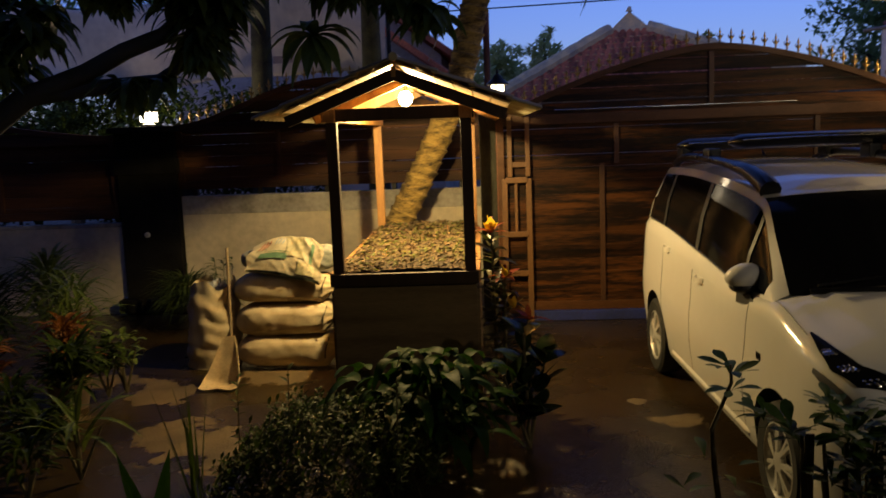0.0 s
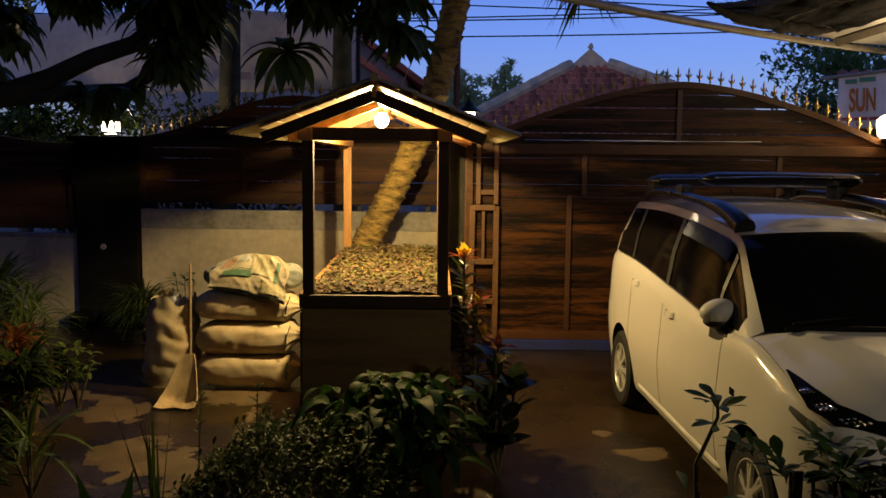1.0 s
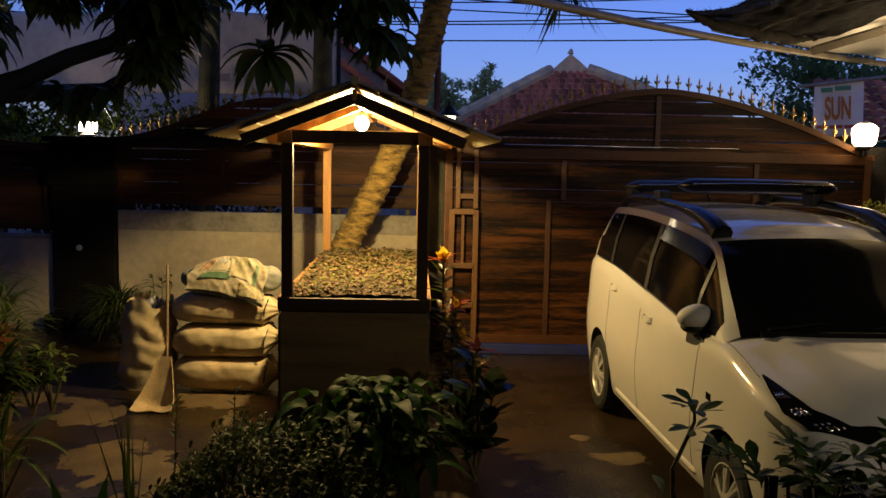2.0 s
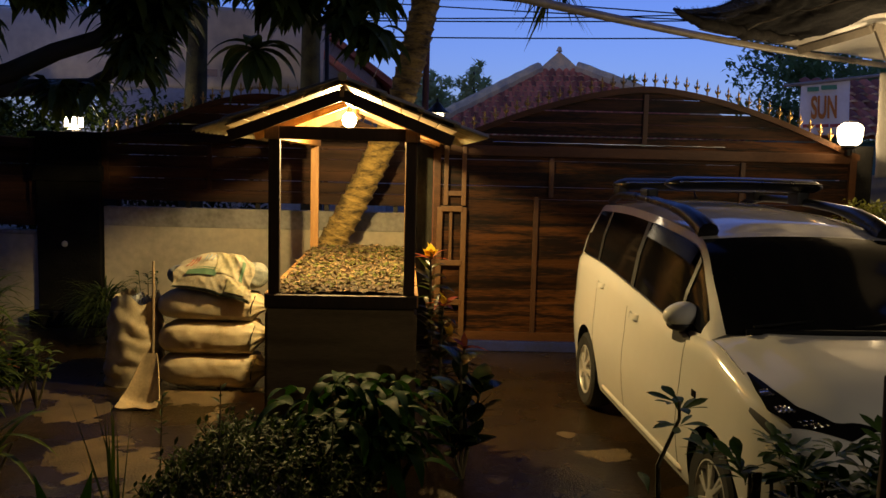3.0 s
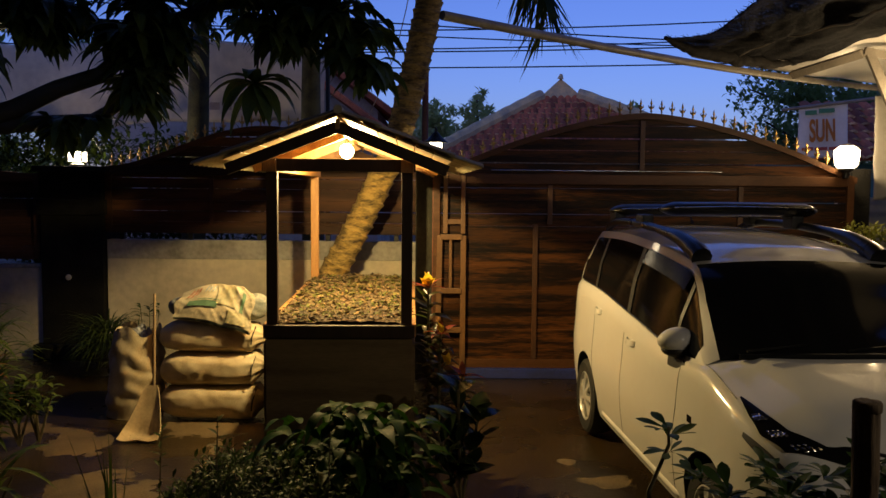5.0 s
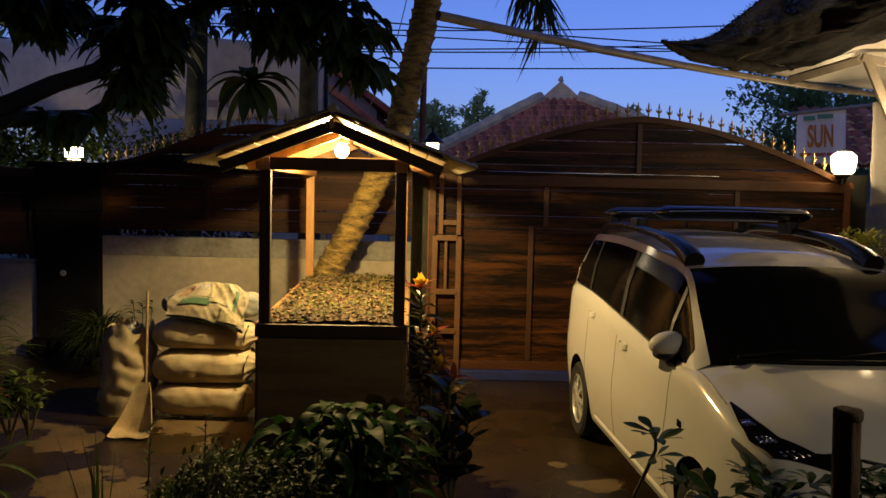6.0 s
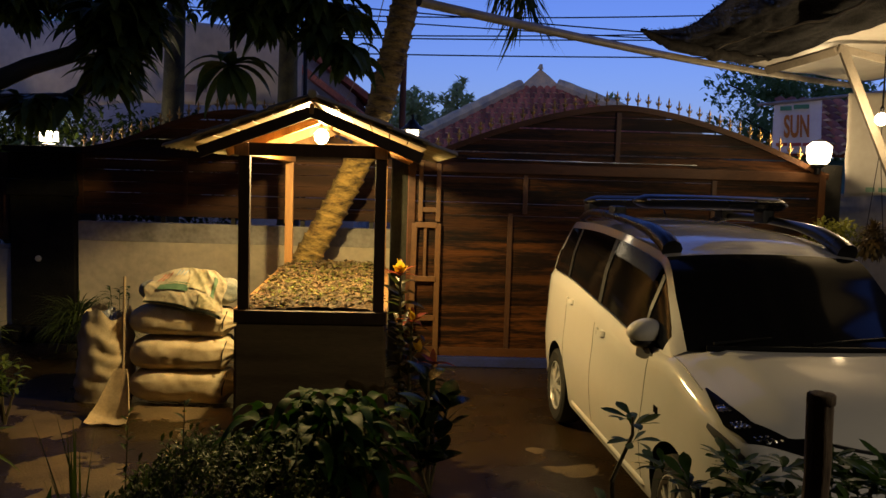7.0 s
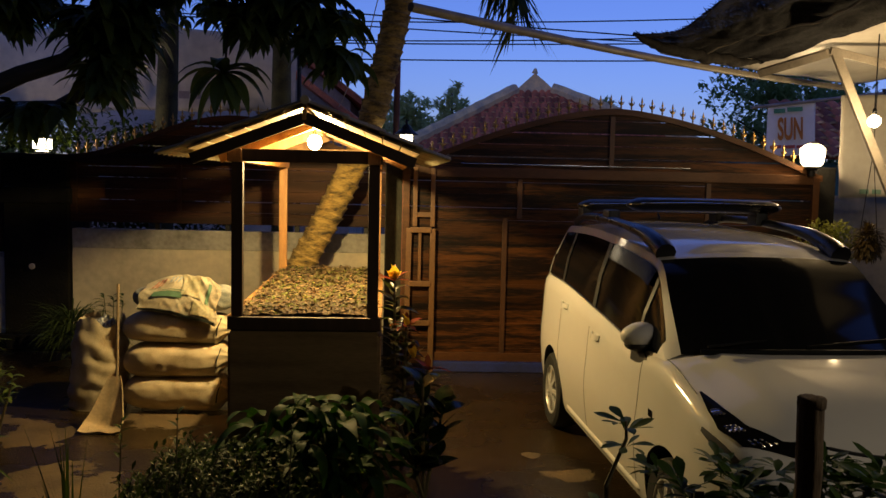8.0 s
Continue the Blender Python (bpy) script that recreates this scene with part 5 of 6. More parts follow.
# vinyl banner with unreadable green writing
ban = thing("vinyl_banner", (5.2, 9.2, 1.85), "hanging white vinyl sheet with faint green writing", "banner")
bm = B()
sheet(bm, lambda u, v: Vector((4.66 + 2.2 * u - 0.03 * v, 9.2 + 0.05 * math.sin(u * 9) + 0.03 * noise.noise((u * 4, v * 4, 0)), 1.87 + 1.12 * v + 0.03 * math.sin(u * 5))), 40, 20, 0.004)
part("cloth", bm, VINYL, ban, smooth=180)
for k in range(5):
    bm = B()
    sheet(bm, lambda u, v, k=k: Vector((4.86 + 0.14 * k + 0.10 * u, 9.135, 1.93 + 0.05 * v)), 2, 1, 0.003)
    part("writing_bar", bm, mat("faded_green_print", (0.25, 0.42, 0.32), 0.7) if k == 0 else bpy.data.materials["faded_green_print"], ban)
bm = B()
box(bm, (6.0, 9.9, 0.95), (2.8, 0.14, 1.9))
solo("wall_east", bm, PLASTER, "pale plastered wall beyond the gate", "wall", kind="structure")

# cloth sign on a pole
sg = thing("cloth_sign", (5.3, 12.0, 2.4), "white cloth sign with orange and green letters on a pole", "sign")
bm = B()
tube(bm, [(4.75, 12.0, 3.10), (6.6, 11.9, 3.34)], 0.025, 8)
part("pole", bm, PIPE, sg)


def cloth(u, v, out=0.0):
    return Vector((4.99 + 0.70 * u - 0.02 * v * u, 12.0 - out - 0.04 * math.sin(u * 7) * (1 - v), 2.42 + 0.70 * v + 0.09 * u * v + 0.03 * u))


bm = B()
sheet(bm, lambda u, v: cloth(u, v), 24, 16, 0.003)
part("cloth", bm, SIGN_CLOTH, sg, smooth=180)


def lettering(text, size, place, material, parent, name="letters"):
    cu = bpy.data.curves.new(name, "FONT")
    cu.body, cu.size, cu.extrude, cu.offset = text, size, 0.002, 0.010
    cu.align_x, cu.align_y = "CENTER", "CENTER"
    tmp = new(name, cu)
    bpy.context.view_layer.update()
    me = bpy.data.meshes.new_from_object(tmp.evaluated_get(bpy.context.evaluated_depsgraph_get()))
    bpy.data.objects.remove(tmp)
    me.transform(place)
    me.materials.append(material)
    ob = new(name, me)
    ob.parent, ob.matrix_parent_inverse = parent, place_of(parent).inverted()
    return ob


ORANGE = mat("orange_print", (0.62, 0.22, 0.03), 0.7)
GREENP = mat("green_print", (0.10, 0.30, 0.16), 0.7)
REDP = mat("red_print", (0.50, 0.10, 0.07), 0.7)
tagged(lettering("SUN", 0.34, pose(5.31, 11.945, 2.80, 90, -3, 0) @ Matrix.Diagonal((0.56, 1.25, 1, 1)), ORANGE, sg), "large orange letters")
for k, (x, w, z, h, m) in enumerate(((5.14, 0.16, 3.06, 0.06, GREENP), (5.36, 0.22, 3.09, 0.06, GREENP), (5.11, 0.16, 2.555, 0.045, REDP), (5.30, 0.18, 2.56, 0.045, REDP), (5.51, 0.20, 2.57, 0.045, REDP))):
    bm = B()
    box(bm, (x, 11.95, z), (w, 0.004, h), Matrix.Rotation(radians(-4), 4, "Y"))
    part("writing_bar", bm, m, sg)

# big pale banner cloth behind the fence on the left
bn = thing("hanging_cloth", (-4.0, 12.0, 2.75), "large pale banner cloth hung behind the fence", "cloth")


def banner(u, v):
    x = -7.2 + 5.55 * u
    low = 2.80 - 0.08 * math.sin(u * 6.0) + 0.06 * noise.noise((u * 6, 0, 0))
    return Vector((x, 12.0 + 0.12 * math.sin(u * 11 + v * 2), low + (1.18 - 0.62 * max(0, u - 0.62) * v) * v))


bm = B()
sheet(bm, banner, 60, 20, 0.005)
part("cloth", bm, CLOTH_WHITE, bn, "pale wrinkled cloth", 180)
for x, w in ((-3.15, 0.14), (-2.98, 0.12), (-2.83, 0.12), (-2.68, 0.10)):
    bm = B()
    box(bm, (x, 11.84, 3.06), (w, 0.004, 0.10))
    part("writing_bar", bm, mat("faded_red_print", (0.46, 0.36, 0.34), 0.8) if x == -3.15 else bpy.data.materials["faded_red_print"], bn)

# ---- houses beyond ----
def tiled_slope(parent, a, b, c, d, across, along, name="roof_tile"):
    """Clay tiles laid on the slope a (low left), b (low right), c (high right), d (high left)."""
    a, b, c, d = map(Vector, (a, b, c, d))
    nrm = (b - a).cross(d - a).normalized()
    w = (b - a).length / across
    h = (d - a).length / along * 1.15
    bm = B()
    sheet(bm, lambda u, v: Vector(((u - 0.5) * w, (v - 0.5) * h, 0.06 * math.sin(math.pi * u) + 0.04 * (1 - v))), 4, 1, 0.045)
    me = mesh_of("roof_tile", bm, TILE_RED)
    me.materials.append(TILE_LIP)
    for p in me.polygons:
        p.material_index = 1 if p.normal.y < -0.7 else 0
    for j in range(along):
        left, right = a.lerp(d, (j + 0.5) / along), b.lerp(c, (j + 0.5) / along)
        n = max(1, round((right - left).length / w))
        for i in range(n):
            p = left.lerp(right, (i + 0.5) / n)
            x = (right - left).normalized()
            y = nrm.cross(x)
            m = Matrix((x, y, nrm)).transposed().to_4x4()
            m.translation = p + nrm * 0.05
            piece(name, me, m, parent)


hs = thing("tiled_house", (3.7, 30, 0), "house with red clay tile roof and pale ridges beyond the gate", "house")
bm = B()
box(bm, (4.2, 31.2, 1.5), (9.4, 6.0, 3.0))
part("wall", bm, WALL_HOUSE, hs)
E1, E2, T1, T2 = (-0.6, 25.2, 2.75), (9.6, 25.2, 2.75), (4.30, 27, 4.85), (3.15, 27, 4.80)
bm = B()
for q in ((E1, E2, T1, T2), (E1, T2, (3.15, 33, 4.8), (-0.6, 34, 2.75)), (E2, (9.6, 34, 2.75), (4.3, 33, 4.85), T1)):
    vs = [bm.verts.new(p) for p in q]
    bm.faces.new(vs)
part("roof", bm, TILE_RED, hs, "red clay tiles")
tiled_slope(hs, E1, E2, T1, T2, 46, 12)
for a, b in ((E1, T2), (E2, T1)):
    bm = B()
    pts = [Vector(a).lerp(Vector(b), i / 16) + Vector((0, -0.05, 0.09 + 0.02 * (i % 2))) for i in range(17)]
    tube(bm, pts, 0.19, 8)
    part("ridge", bm, MORTAR, hs, "pale mortared ridge")
bm = B()
g = [(3.05, 26.9, 4.78), (4.42, 26.9, 4.84), (4.05, 26.95, 5.18), (3.74, 26.95, 5.42), (3.40, 26.95, 5.1)]
f0 = [bm.verts.new(p) for p in g]
f1 = [bm.verts.new((p[0], 33, p[2])) for p in g]
bm.faces.new(f0)
for i in range(5):
    bm.faces.new((f0[i], f0[(i + 1) % 5], f1[(i + 1) % 5], f1[i]))
part("gable_top", bm, MORTAR, hs, "pale gablet")
bm = B()
tube(bm, [(3.72, 26.85, 5.40), (3.74, 26.85, 5.55)], [0.10, 0.04], 8)
part("finial", bm, MORTAR, hs)

h2 = thing("gabled_house", (-2.6, 17, 0), "pale gabled house with a red tile roof edge", "house")
bm = B()
g = [(-6.2, 16, 0), (-1.2, 16, 0), (-1.2, 16, 3.4), (-2.5, 16, 4.45), (-6.2, 16, 4.5)]
f0, f1 = [bm.verts.new(p) for p in g], [bm.verts.new((p[0], 20, p[2])) for p in g]
bm.faces.new(f0), bm.faces.new(f1[::-1])
for i in range(5):
    bm.faces.new((f0[i], f0[(i + 1) % 5], f1[(i + 1) % 5], f1[i]))
part("wall", bm, WALL_HOUSE, h2)
for off, lift in ((0.0, 0.0), (-0.35, -0.42)):
    bm = B()
    sheet(bm, lambda u, v, off=off, lift=lift: Vector((-2.75 + 1.95 * u, 15.6 + off + 4.6 * v, 4.72 + lift - 1.42 * u + 0.03 * math.sin(v * 60))), 10, 40, 0.09)
    part("roof", bm, TILE_RED, h2, "red tile roof slope")
h3 = thing("low_house", (7.5, 15, 0), "low house with red tile roof and teal wall", "house")
bm = B()
box(bm, (8.0, 16.0, 1.2), (4.2, 2.0, 2.5))
part("wall", bm, TEAL, h3, "dark teal painted wall")
tiled_slope(h3, (6.3, 14.7, 2.50), (10.5, 14.7, 2.50), (10.5, 16.5, 3.6), (6.9, 16.5, 3.6), 18, 7)
bm = B()
vs = [bm.verts.new(p) for p in ((6.3, 14.7, 2.50), (10.5, 14.7, 2.50), (10.5, 16.5, 3.6), (6.9, 16.5, 3.6))]
bm.faces.new(vs)
part("roof", bm, TILE_RED, h3, "red clay tiles")

# tall thin post and overhead cables
bm = B()
tube(bm, [(-0.235, 10.6, 0), (-0.23, 10.6, 2.2), (-0.225, 10.6, 3.4)], 0.04, 10)
solo("utility_pole", bm, mat("rusty_pipe", (0.14, 0.055, 0.045), 0.7, 0, 0.5, 5, 40, 0.3), "thin rusty pole behind the fence", "pole", smooth=60)
for (xa, za), (xb, zb), y, sag in (((-9.5, 4.62), (12, 5.3), 13.5, 0.5), ((-9.5, 4.30), (12, 5.05), 13.8, 0.45), ((-9.5, 4.9), (12, 4.3), 14.2, 0.2), ((-9.5, 4.05), (12, 4.6), 13.2, 0.25), ((-9.5, 5.0), (12, 3.95), 13.0, 0.15), ((-9.5, 3.85), (12, 4.3), 13.4, 0.22)):
    bm = B()
    tube(bm, [(xa + (xb - xa) * i / 20, y, za + (zb - za) * i / 20 - sag * 4 * (i / 20) * (1 - i / 20)) for i in range(21)], 0.011, 5)
    solo("overhead_cable", bm, IRON, "thin black overhead cable", "cable", "overhead cables")

for x in (-9.5, 12.0):
    bm = B()
    tube(bm, [(x, 13.6, 0), (x, 13.6, 5.6)], [0.12, 0.09], 10)
    box(bm, (x, 13.6, 5.0), (0.1, 1.9, 0.1))
    solo("cable_pole", bm, WOOD_DARK, "dark pole that carries the overhead cables", "pole", "cable poles")
for x in (-7.25, -1.62):
    bm = B()
    tube(bm, [(x, 12.05, 0), (x, 12.05, 4.05)], 0.03, 8)
    part("pole", bm, IRON, bn)
bm = B()
tube(bm, [(6.6, 11.9, 0), (6.6, 11.9, 3.4)], 0.03, 8)
part("mast", bm, IRON, sg)

# out of view: porch roof and tall walls, added to block sky light
WALL_DIM = mat("dark_garden_render", (0.045, 0.04, 0.03), 0.9, 0, 0.5, 1.5, 15, 0.3)
bm = B()
box(bm, (0.5, 0.2, 3.30), (17, 10.0, 0.12))
solo("ceiling", bm, WOOD_DARK, "dark unseen porch roof added to block sky light", "ceiling", kind="structure")
for n, c, s in (("wall_south", (0.5, -4.9, 4.0), (17, 0.15, 8.0)), ("wall_west", (-8.0, 2.2, 3.5), (0.15, 14, 7.0)), ("wall_side_east", (8.6, 2.2, 3.5), (0.15, 14, 7.0))):
    bm = B()
    box(bm, c, s)
    solo(n, bm, WALL_DIM, "plain dark unseen wall added to block sky light", "wall", kind="structure")
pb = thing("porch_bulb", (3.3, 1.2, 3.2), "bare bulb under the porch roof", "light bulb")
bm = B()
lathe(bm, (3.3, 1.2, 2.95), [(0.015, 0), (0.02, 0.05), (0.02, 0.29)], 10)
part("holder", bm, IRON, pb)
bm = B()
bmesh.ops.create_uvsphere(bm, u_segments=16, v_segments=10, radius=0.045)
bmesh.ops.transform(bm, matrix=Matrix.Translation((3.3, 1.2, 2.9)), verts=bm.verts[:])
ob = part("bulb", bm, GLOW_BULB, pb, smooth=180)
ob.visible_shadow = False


# ---- the coconut palm ----
palm = thing("coconut_palm", (-1.75, 8.98, 0), "leaning ringed coconut palm trunk behind the stall", "palm tree")
line = [Vector(p) for p in ((-1.72, 8.98, 0.0), (-1.46, 8.98, 0.5), (-1.18, 8.98, 1.03), (-0.92, 8.98, 1.52), (-0.69, 8.98, 2.0), (-0.48, 8.98, 2.5), (-0.33, 8.98, 3.1), (-0.18, 8.98, 3.83), (-0.02, 9.0, 4.9), (0.1, 9.0, 6.2))]
along = smooth_curve([(p.z, p.x) for p in line])
bm = B()
pts, rad = [], []
for i in range(460):
    z = 6.2 * i / 459
    pts.append(Vector((along(z), 8.98, z)))
    ringed = 0.024 * ((z / 0.115 + 0.35 * noise.noise((z * 3, 1, 0))) % 1.0) ** 2.5 + 0.008 * noise.noise((z * 6, 0, 0))
    rad.append(0.185 - 0.05 * min(1, z / 1.2) + ringed)
tube(bm, pts, rad, 18)
part("trunk", bm, BARK_PALM, palm, "ringed grey-brown trunk", 60)
for base, tip, seed in (((0.58, 7.6, 4.05), (0.90, 7.5, 3.40), 1), ((0.0, 8.6, 5.6), (2.0, 7.6, 4.55), 2)):
    bm = B()
    a, b = Vector(base), Vector(tip)
    mid = (a + b) / 2 + Vector((0.12 if seed == 1 else 0.22, -0.1, 0.2))
    spine = [a.lerp(mid, t).lerp(mid.lerp(b, t), t) for t in [i / 40 for i in range(41)]]
    tube(bm, spine, [0.018 * (1 - i / 45) for i in range(41)], 6)
    for i in range(6, 41):
        d = (spine[i] - spine[i - 1]).normalized()
        for s in (-1, 1):
            side = d.cross(Vector((0, 0, 1))).normalized() * s
            leaf(bm, spine[i], side * rng.uniform(0.3, 1.0) + (Vector((s * rng.uniform(0.05, 1.1), 0, -0.9)) if seed == 1 else d * 0.8) + Vector((0, 0, -0.25)), rng.uniform(0.52, 0.80) * (1 - 0.25 * i / 41), 0.030, 0.5, 4, fold=0.1)
    part("frond", bm, LEAF_MANGO, palm, "drooping frond of narrow leaflets")
bm = B()
tube(bm, [(-0.76, 8.6, 2.68), (-0.61, 8.6, 3.01), (-0.49, 8.6, 3.32), (-0.39, 8.6, 3.74), (-0.28, 8.8, 4.4)], 0.005, 6)
part("cord", bm, mat("pale_cord", (0.42, 0.34, 0.30), 0.8), palm, "thin pale cord hanging from the trunk")


# ---- trees ----
def mango_clump(bm, p, n, size, r):
    """A spray of long leaves that hang from one shoot."""
    for k in range(n):
        a = r.uniform(0, 2 * math.pi)
        e = r.uniform(-0.55, 0.45)
        leaf(bm, p, (math.cos(a), math.sin(a), e), size * r.uniform(0.75, 1.25), size * r.uniform(0.27, 0.35), r.uniform(0.9, 2.1), 5, fold=0.2, twist=r.uniform(-0.5, 0.5))


def mango_tree(place, limbs, masses, label, clump_size=0.37):
    r = random.Random(int(abs(place[0]) * 100))
    t = thing("mango_tree", place, label, "tree")
    bm = B()
    for pts, rads in limbs[:1]:
        tube(bm, pts, rads, 12)
    part("trunk", bm, BARK, t, "dark mossy trunk", 60)
    for pts, rads in limbs[1:]:
        bm = B()
        tube(bm, pts, rads, 10)
        part("limb", bm, BARK, t, "", 60)
    bm = B()
    for (cx, cy, cz), (sx, sy, sz), n in masses:
        for _ in range(n):
            while True:
                q = Vector((r.uniform(-1, 1), r.uniform(-1, 1), r.uniform(-1, 1)))
                if q.length < 1:
                    break
            mango_clump(bm, Vector((cx + sx * q.x, cy + sy * q.y, cz + sz * q.z)), r.randint(6, 9), clump_size, r)
    part("crown", bm, LEAF_MANGO, t, "hanging dark green leaves")
    return t


mango_tree((-5.5, 7.9, 0), [
    ([(-5.5, 7.9, 0), (-5.45, 7.9, 1.2), (-5.1, 7.9, 2.1), (-4.6, 7.95, 2.45)], [0.20, 0.16, 0.13, 0.11]),
    ([(-4.6, 7.95, 2.45), (-4.0, 8.0, 2.66), (-3.6, 8.0, 2.85), (-3.2, 8.0, 2.98), (-2.98, 8.0, 3.16), (-2.85, 8.0, 3.45), (-2.6, 8.0, 3.9)], [0.11, 0.095, 0.085, 0.08, 0.075, 0.07, 0.055]),
    ([(-4.6, 7.95, 2.45), (-4.0, 8.05, 2.52), (-3.3, 8.05, 2.56), (-3.05, 8.0, 2.70), (-2.9, 7.9, 2.95)], [0.09, 0.08, 0.07, 0.055, 0.03]),
    ([(-2.9, 8.0, 3.3), (-2.2, 8.0, 3.62), (-1.5, 8.0, 3.7), (-0.9, 8.0, 3.6)], [0.08, 0.06, 0.045, 0.02]),
    ([(-3.3, 8.0, 2.98), (-3.1, 7.9, 3.06), (-2.85, 7.85, 3.10)], [0.02, 0.014, 0.006]),
], [((-2.78, 8.0, 3.40), (0.38, 0.4, 0.34), 44), ((-1.22, 8.0, 3.50), (0.62, 0.4, 0.25), 46), ((-0.78, 8.0, 3.20), (0.22, 0.3, 0.26), 14), ((-3.72, 7.9, 3.54), (0.50, 0.4, 0.22), 42), ((-2.74, 8.0, 2.95), (0.15, 0.25, 0.20), 9),
    # the three masses centred above 4.7 m are unseen, added to block sky light
    ((-4.75, 7.9, 3.15), (0.6, 0.4, 0.6), 60), ((-3.0, 6.4, 4.75), (2.2, 2.0, 0.6), 190), ((-0.6, 6.6, 4.9), (1.8, 1.8, 0.5), 210), ((-0.9, 8.6, 5.0), (1.8, 1.2, 0.5), 150), ((-2.80, 7.9, 2.85), (0.16, 0.2, 0.22), 9), ((-3.45, 7.95, 2.52), (0.35, 0.2, 0.10), 7), ((-2.0, 8.0, 3.80), (0.4, 0.4, 0.15), 12)],
    "dark mango tree with a low bent limb and hanging leaves")
bm = B()
rosette_rng = random.Random(3)
for k in range(17):
    a = 2 * math.pi * k / 17 + rosette_rng.uniform(-0.15, 0.15)
    leaf(bm, (-1.74, 7.9, 2.90), (math.cos(a), math.sin(a) * 0.8, rosette_rng.uniform(-0.9, 0.75)), rosette_rng.uniform(0.45, 0.60), 0.155, 1.9, 7, fold=0.2)
rs = thing("leaf_shoot", (-1.74, 7.95, 3.35), "hanging shoot with a rosette of long dark leaves", "branch")
part("leaves", bm, LEAF_MANGO, rs)
bm = B()
tube(bm, [(-1.70, 7.95, 3.5), (-1.72, 7.92, 3.2), (-1.74, 7.9, 2.88)], [0.02, 0.014, 0.008], 6)
part("stem", bm, BARK, rs)
for x, y, r0, lean, top in ((-3.15, 10.6, 0.13, 0.12, 4.4), (-1.63, 10.4, 0.12, 0.02, 4.4)):
    t = thing("street_tree", (x, y, 0), "mossy tree trunk with dark leaves behind the fence", "tree", "trees behind the fence")
    bm = B()
    tube(bm, [(x, y, 0), (x + 0.05, y, 1.5), (x + lean, y, 2.8), (x + lean * 1.4, y, top)], [r0 * 1.3, r0 * 1.1, r0, r0 * 0.8], 12)
    part("trunk", bm, mat("mossy_bark", (0.10, 0.10, 0.045), 0.9, 0, 0.7, 7, 40, 0.9, 0.015, (0.045, 0.04, 0.03)) if x < -2 else bpy.data.materials["mossy_bark"], t, "", 60)
    bm = B()
    rr = random.Random(int(-x * 10))
    for _ in range(30):
        mango_clump(bm, Vector((x + rr.uniform(-0.7, 0.7), y + rr.uniform(-0.4, 0.4), top - rr.uniform(-0.2, 0.6))), 10, 0.24, rr)
    part("crown", bm, LEAF_MANGO, t)


def leafy_cloud(bm, c, s, n, size, r, droop=0.6):
    for _ in range(n):
        while True:
            q = Vector((r.uniform(-1, 1), r.uniform(-1, 1), r.uniform(-1, 1)))
            if q.length < 1 and q.length > 0.25:
                break
        leaf(bm, Vector(c) + Vector((q.x * s[0], q.y * s[1], q.z * s[2])), (r.uniform(-1, 1), r.uniform(-1, 1), r.uniform(-0.5, 1)), size * r.uniform(0.6, 1.3), size * 0.5, droop, 2)


def far_tree(x, y, h, crown_w, seed, clumps, label, leaf_size=0.3, material=LEAF_FAR):
    r = random.Random(seed)
    t = thing("far_tree", (x, y, 0), label, "tree", "trees in the distance")
    bm = B()
    tube(bm, [(x, y, 0), (x + 0.1, y, h * 0.5), (x, y, h * 0.95)], [h * 0.03, h * 0.022, h * 0.006], 8)
    for k in range(7):
        z = h * (0.42 + 0.07 * k)
        a = r.uniform(0, 6.28)
        tube(bm, [(x, y, z), (x + crown_w * 0.4 * math.cos(a), y + crown_w * 0.4 * math.sin(a), z + h * 0.10)], [h * 0.010, h * 0.003], 5)
    part("trunk", bm, BARK, t)
    bm = B()
    for _ in range(clumps):
        zz = r.uniform(0.35, 1.0)
        w = crown_w * 0.5 * math.sin(math.pi * min(1, (1.06 - zz) * 1.25)) ** 0.6
        a, q = r.uniform(0, 6.28), math.sqrt(r.uniform(0, 1))
        leafy_cloud(bm, (x + w * q * math.cos(a), y + w * q * math.sin(a), h * zz), (crown_w * 0.12, crown_w * 0.12, h * 0.055), 60, leaf_size, r)
    part("crown", bm, material, t)


far_tree(9.5, 22, 6.3, 3.8, 11, 150, "tall green tree beyond the houses", 0.22)
far_tree(11.8, 24, 4.9, 2.6, 15, 60, "green tree beside the tall one", 0.22)
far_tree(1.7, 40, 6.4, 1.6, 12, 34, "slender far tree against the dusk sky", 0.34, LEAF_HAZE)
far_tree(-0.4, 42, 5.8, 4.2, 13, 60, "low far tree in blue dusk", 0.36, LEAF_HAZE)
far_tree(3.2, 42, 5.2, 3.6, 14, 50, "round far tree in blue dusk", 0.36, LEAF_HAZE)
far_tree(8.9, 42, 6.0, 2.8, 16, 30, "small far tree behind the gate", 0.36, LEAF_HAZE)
far_tree(-9.0, 17, 5.2, 5.0, 17, 80, "green tree behind the garden wall", 0.25)

# hedge growth behind the fence
bm = B()
r = random.Random(21)
for _ in range(900):
    x = r.uniform(-9.5, -2.3)
    leafy_cloud(bm, (x, 10.9 + r.uniform(-0.3, 0.4), r.uniform(1.0, 2.55)), (0.25, 0.2, 0.2), 20, 0.11, r)
solo("hedge", bm, LEAF_SHRUB, "green hedge growth behind the fence", "hedge", kind="stuff")
bm = B()
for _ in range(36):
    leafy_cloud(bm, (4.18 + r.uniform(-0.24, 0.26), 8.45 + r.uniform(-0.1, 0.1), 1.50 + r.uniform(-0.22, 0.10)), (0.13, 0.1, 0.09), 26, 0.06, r)
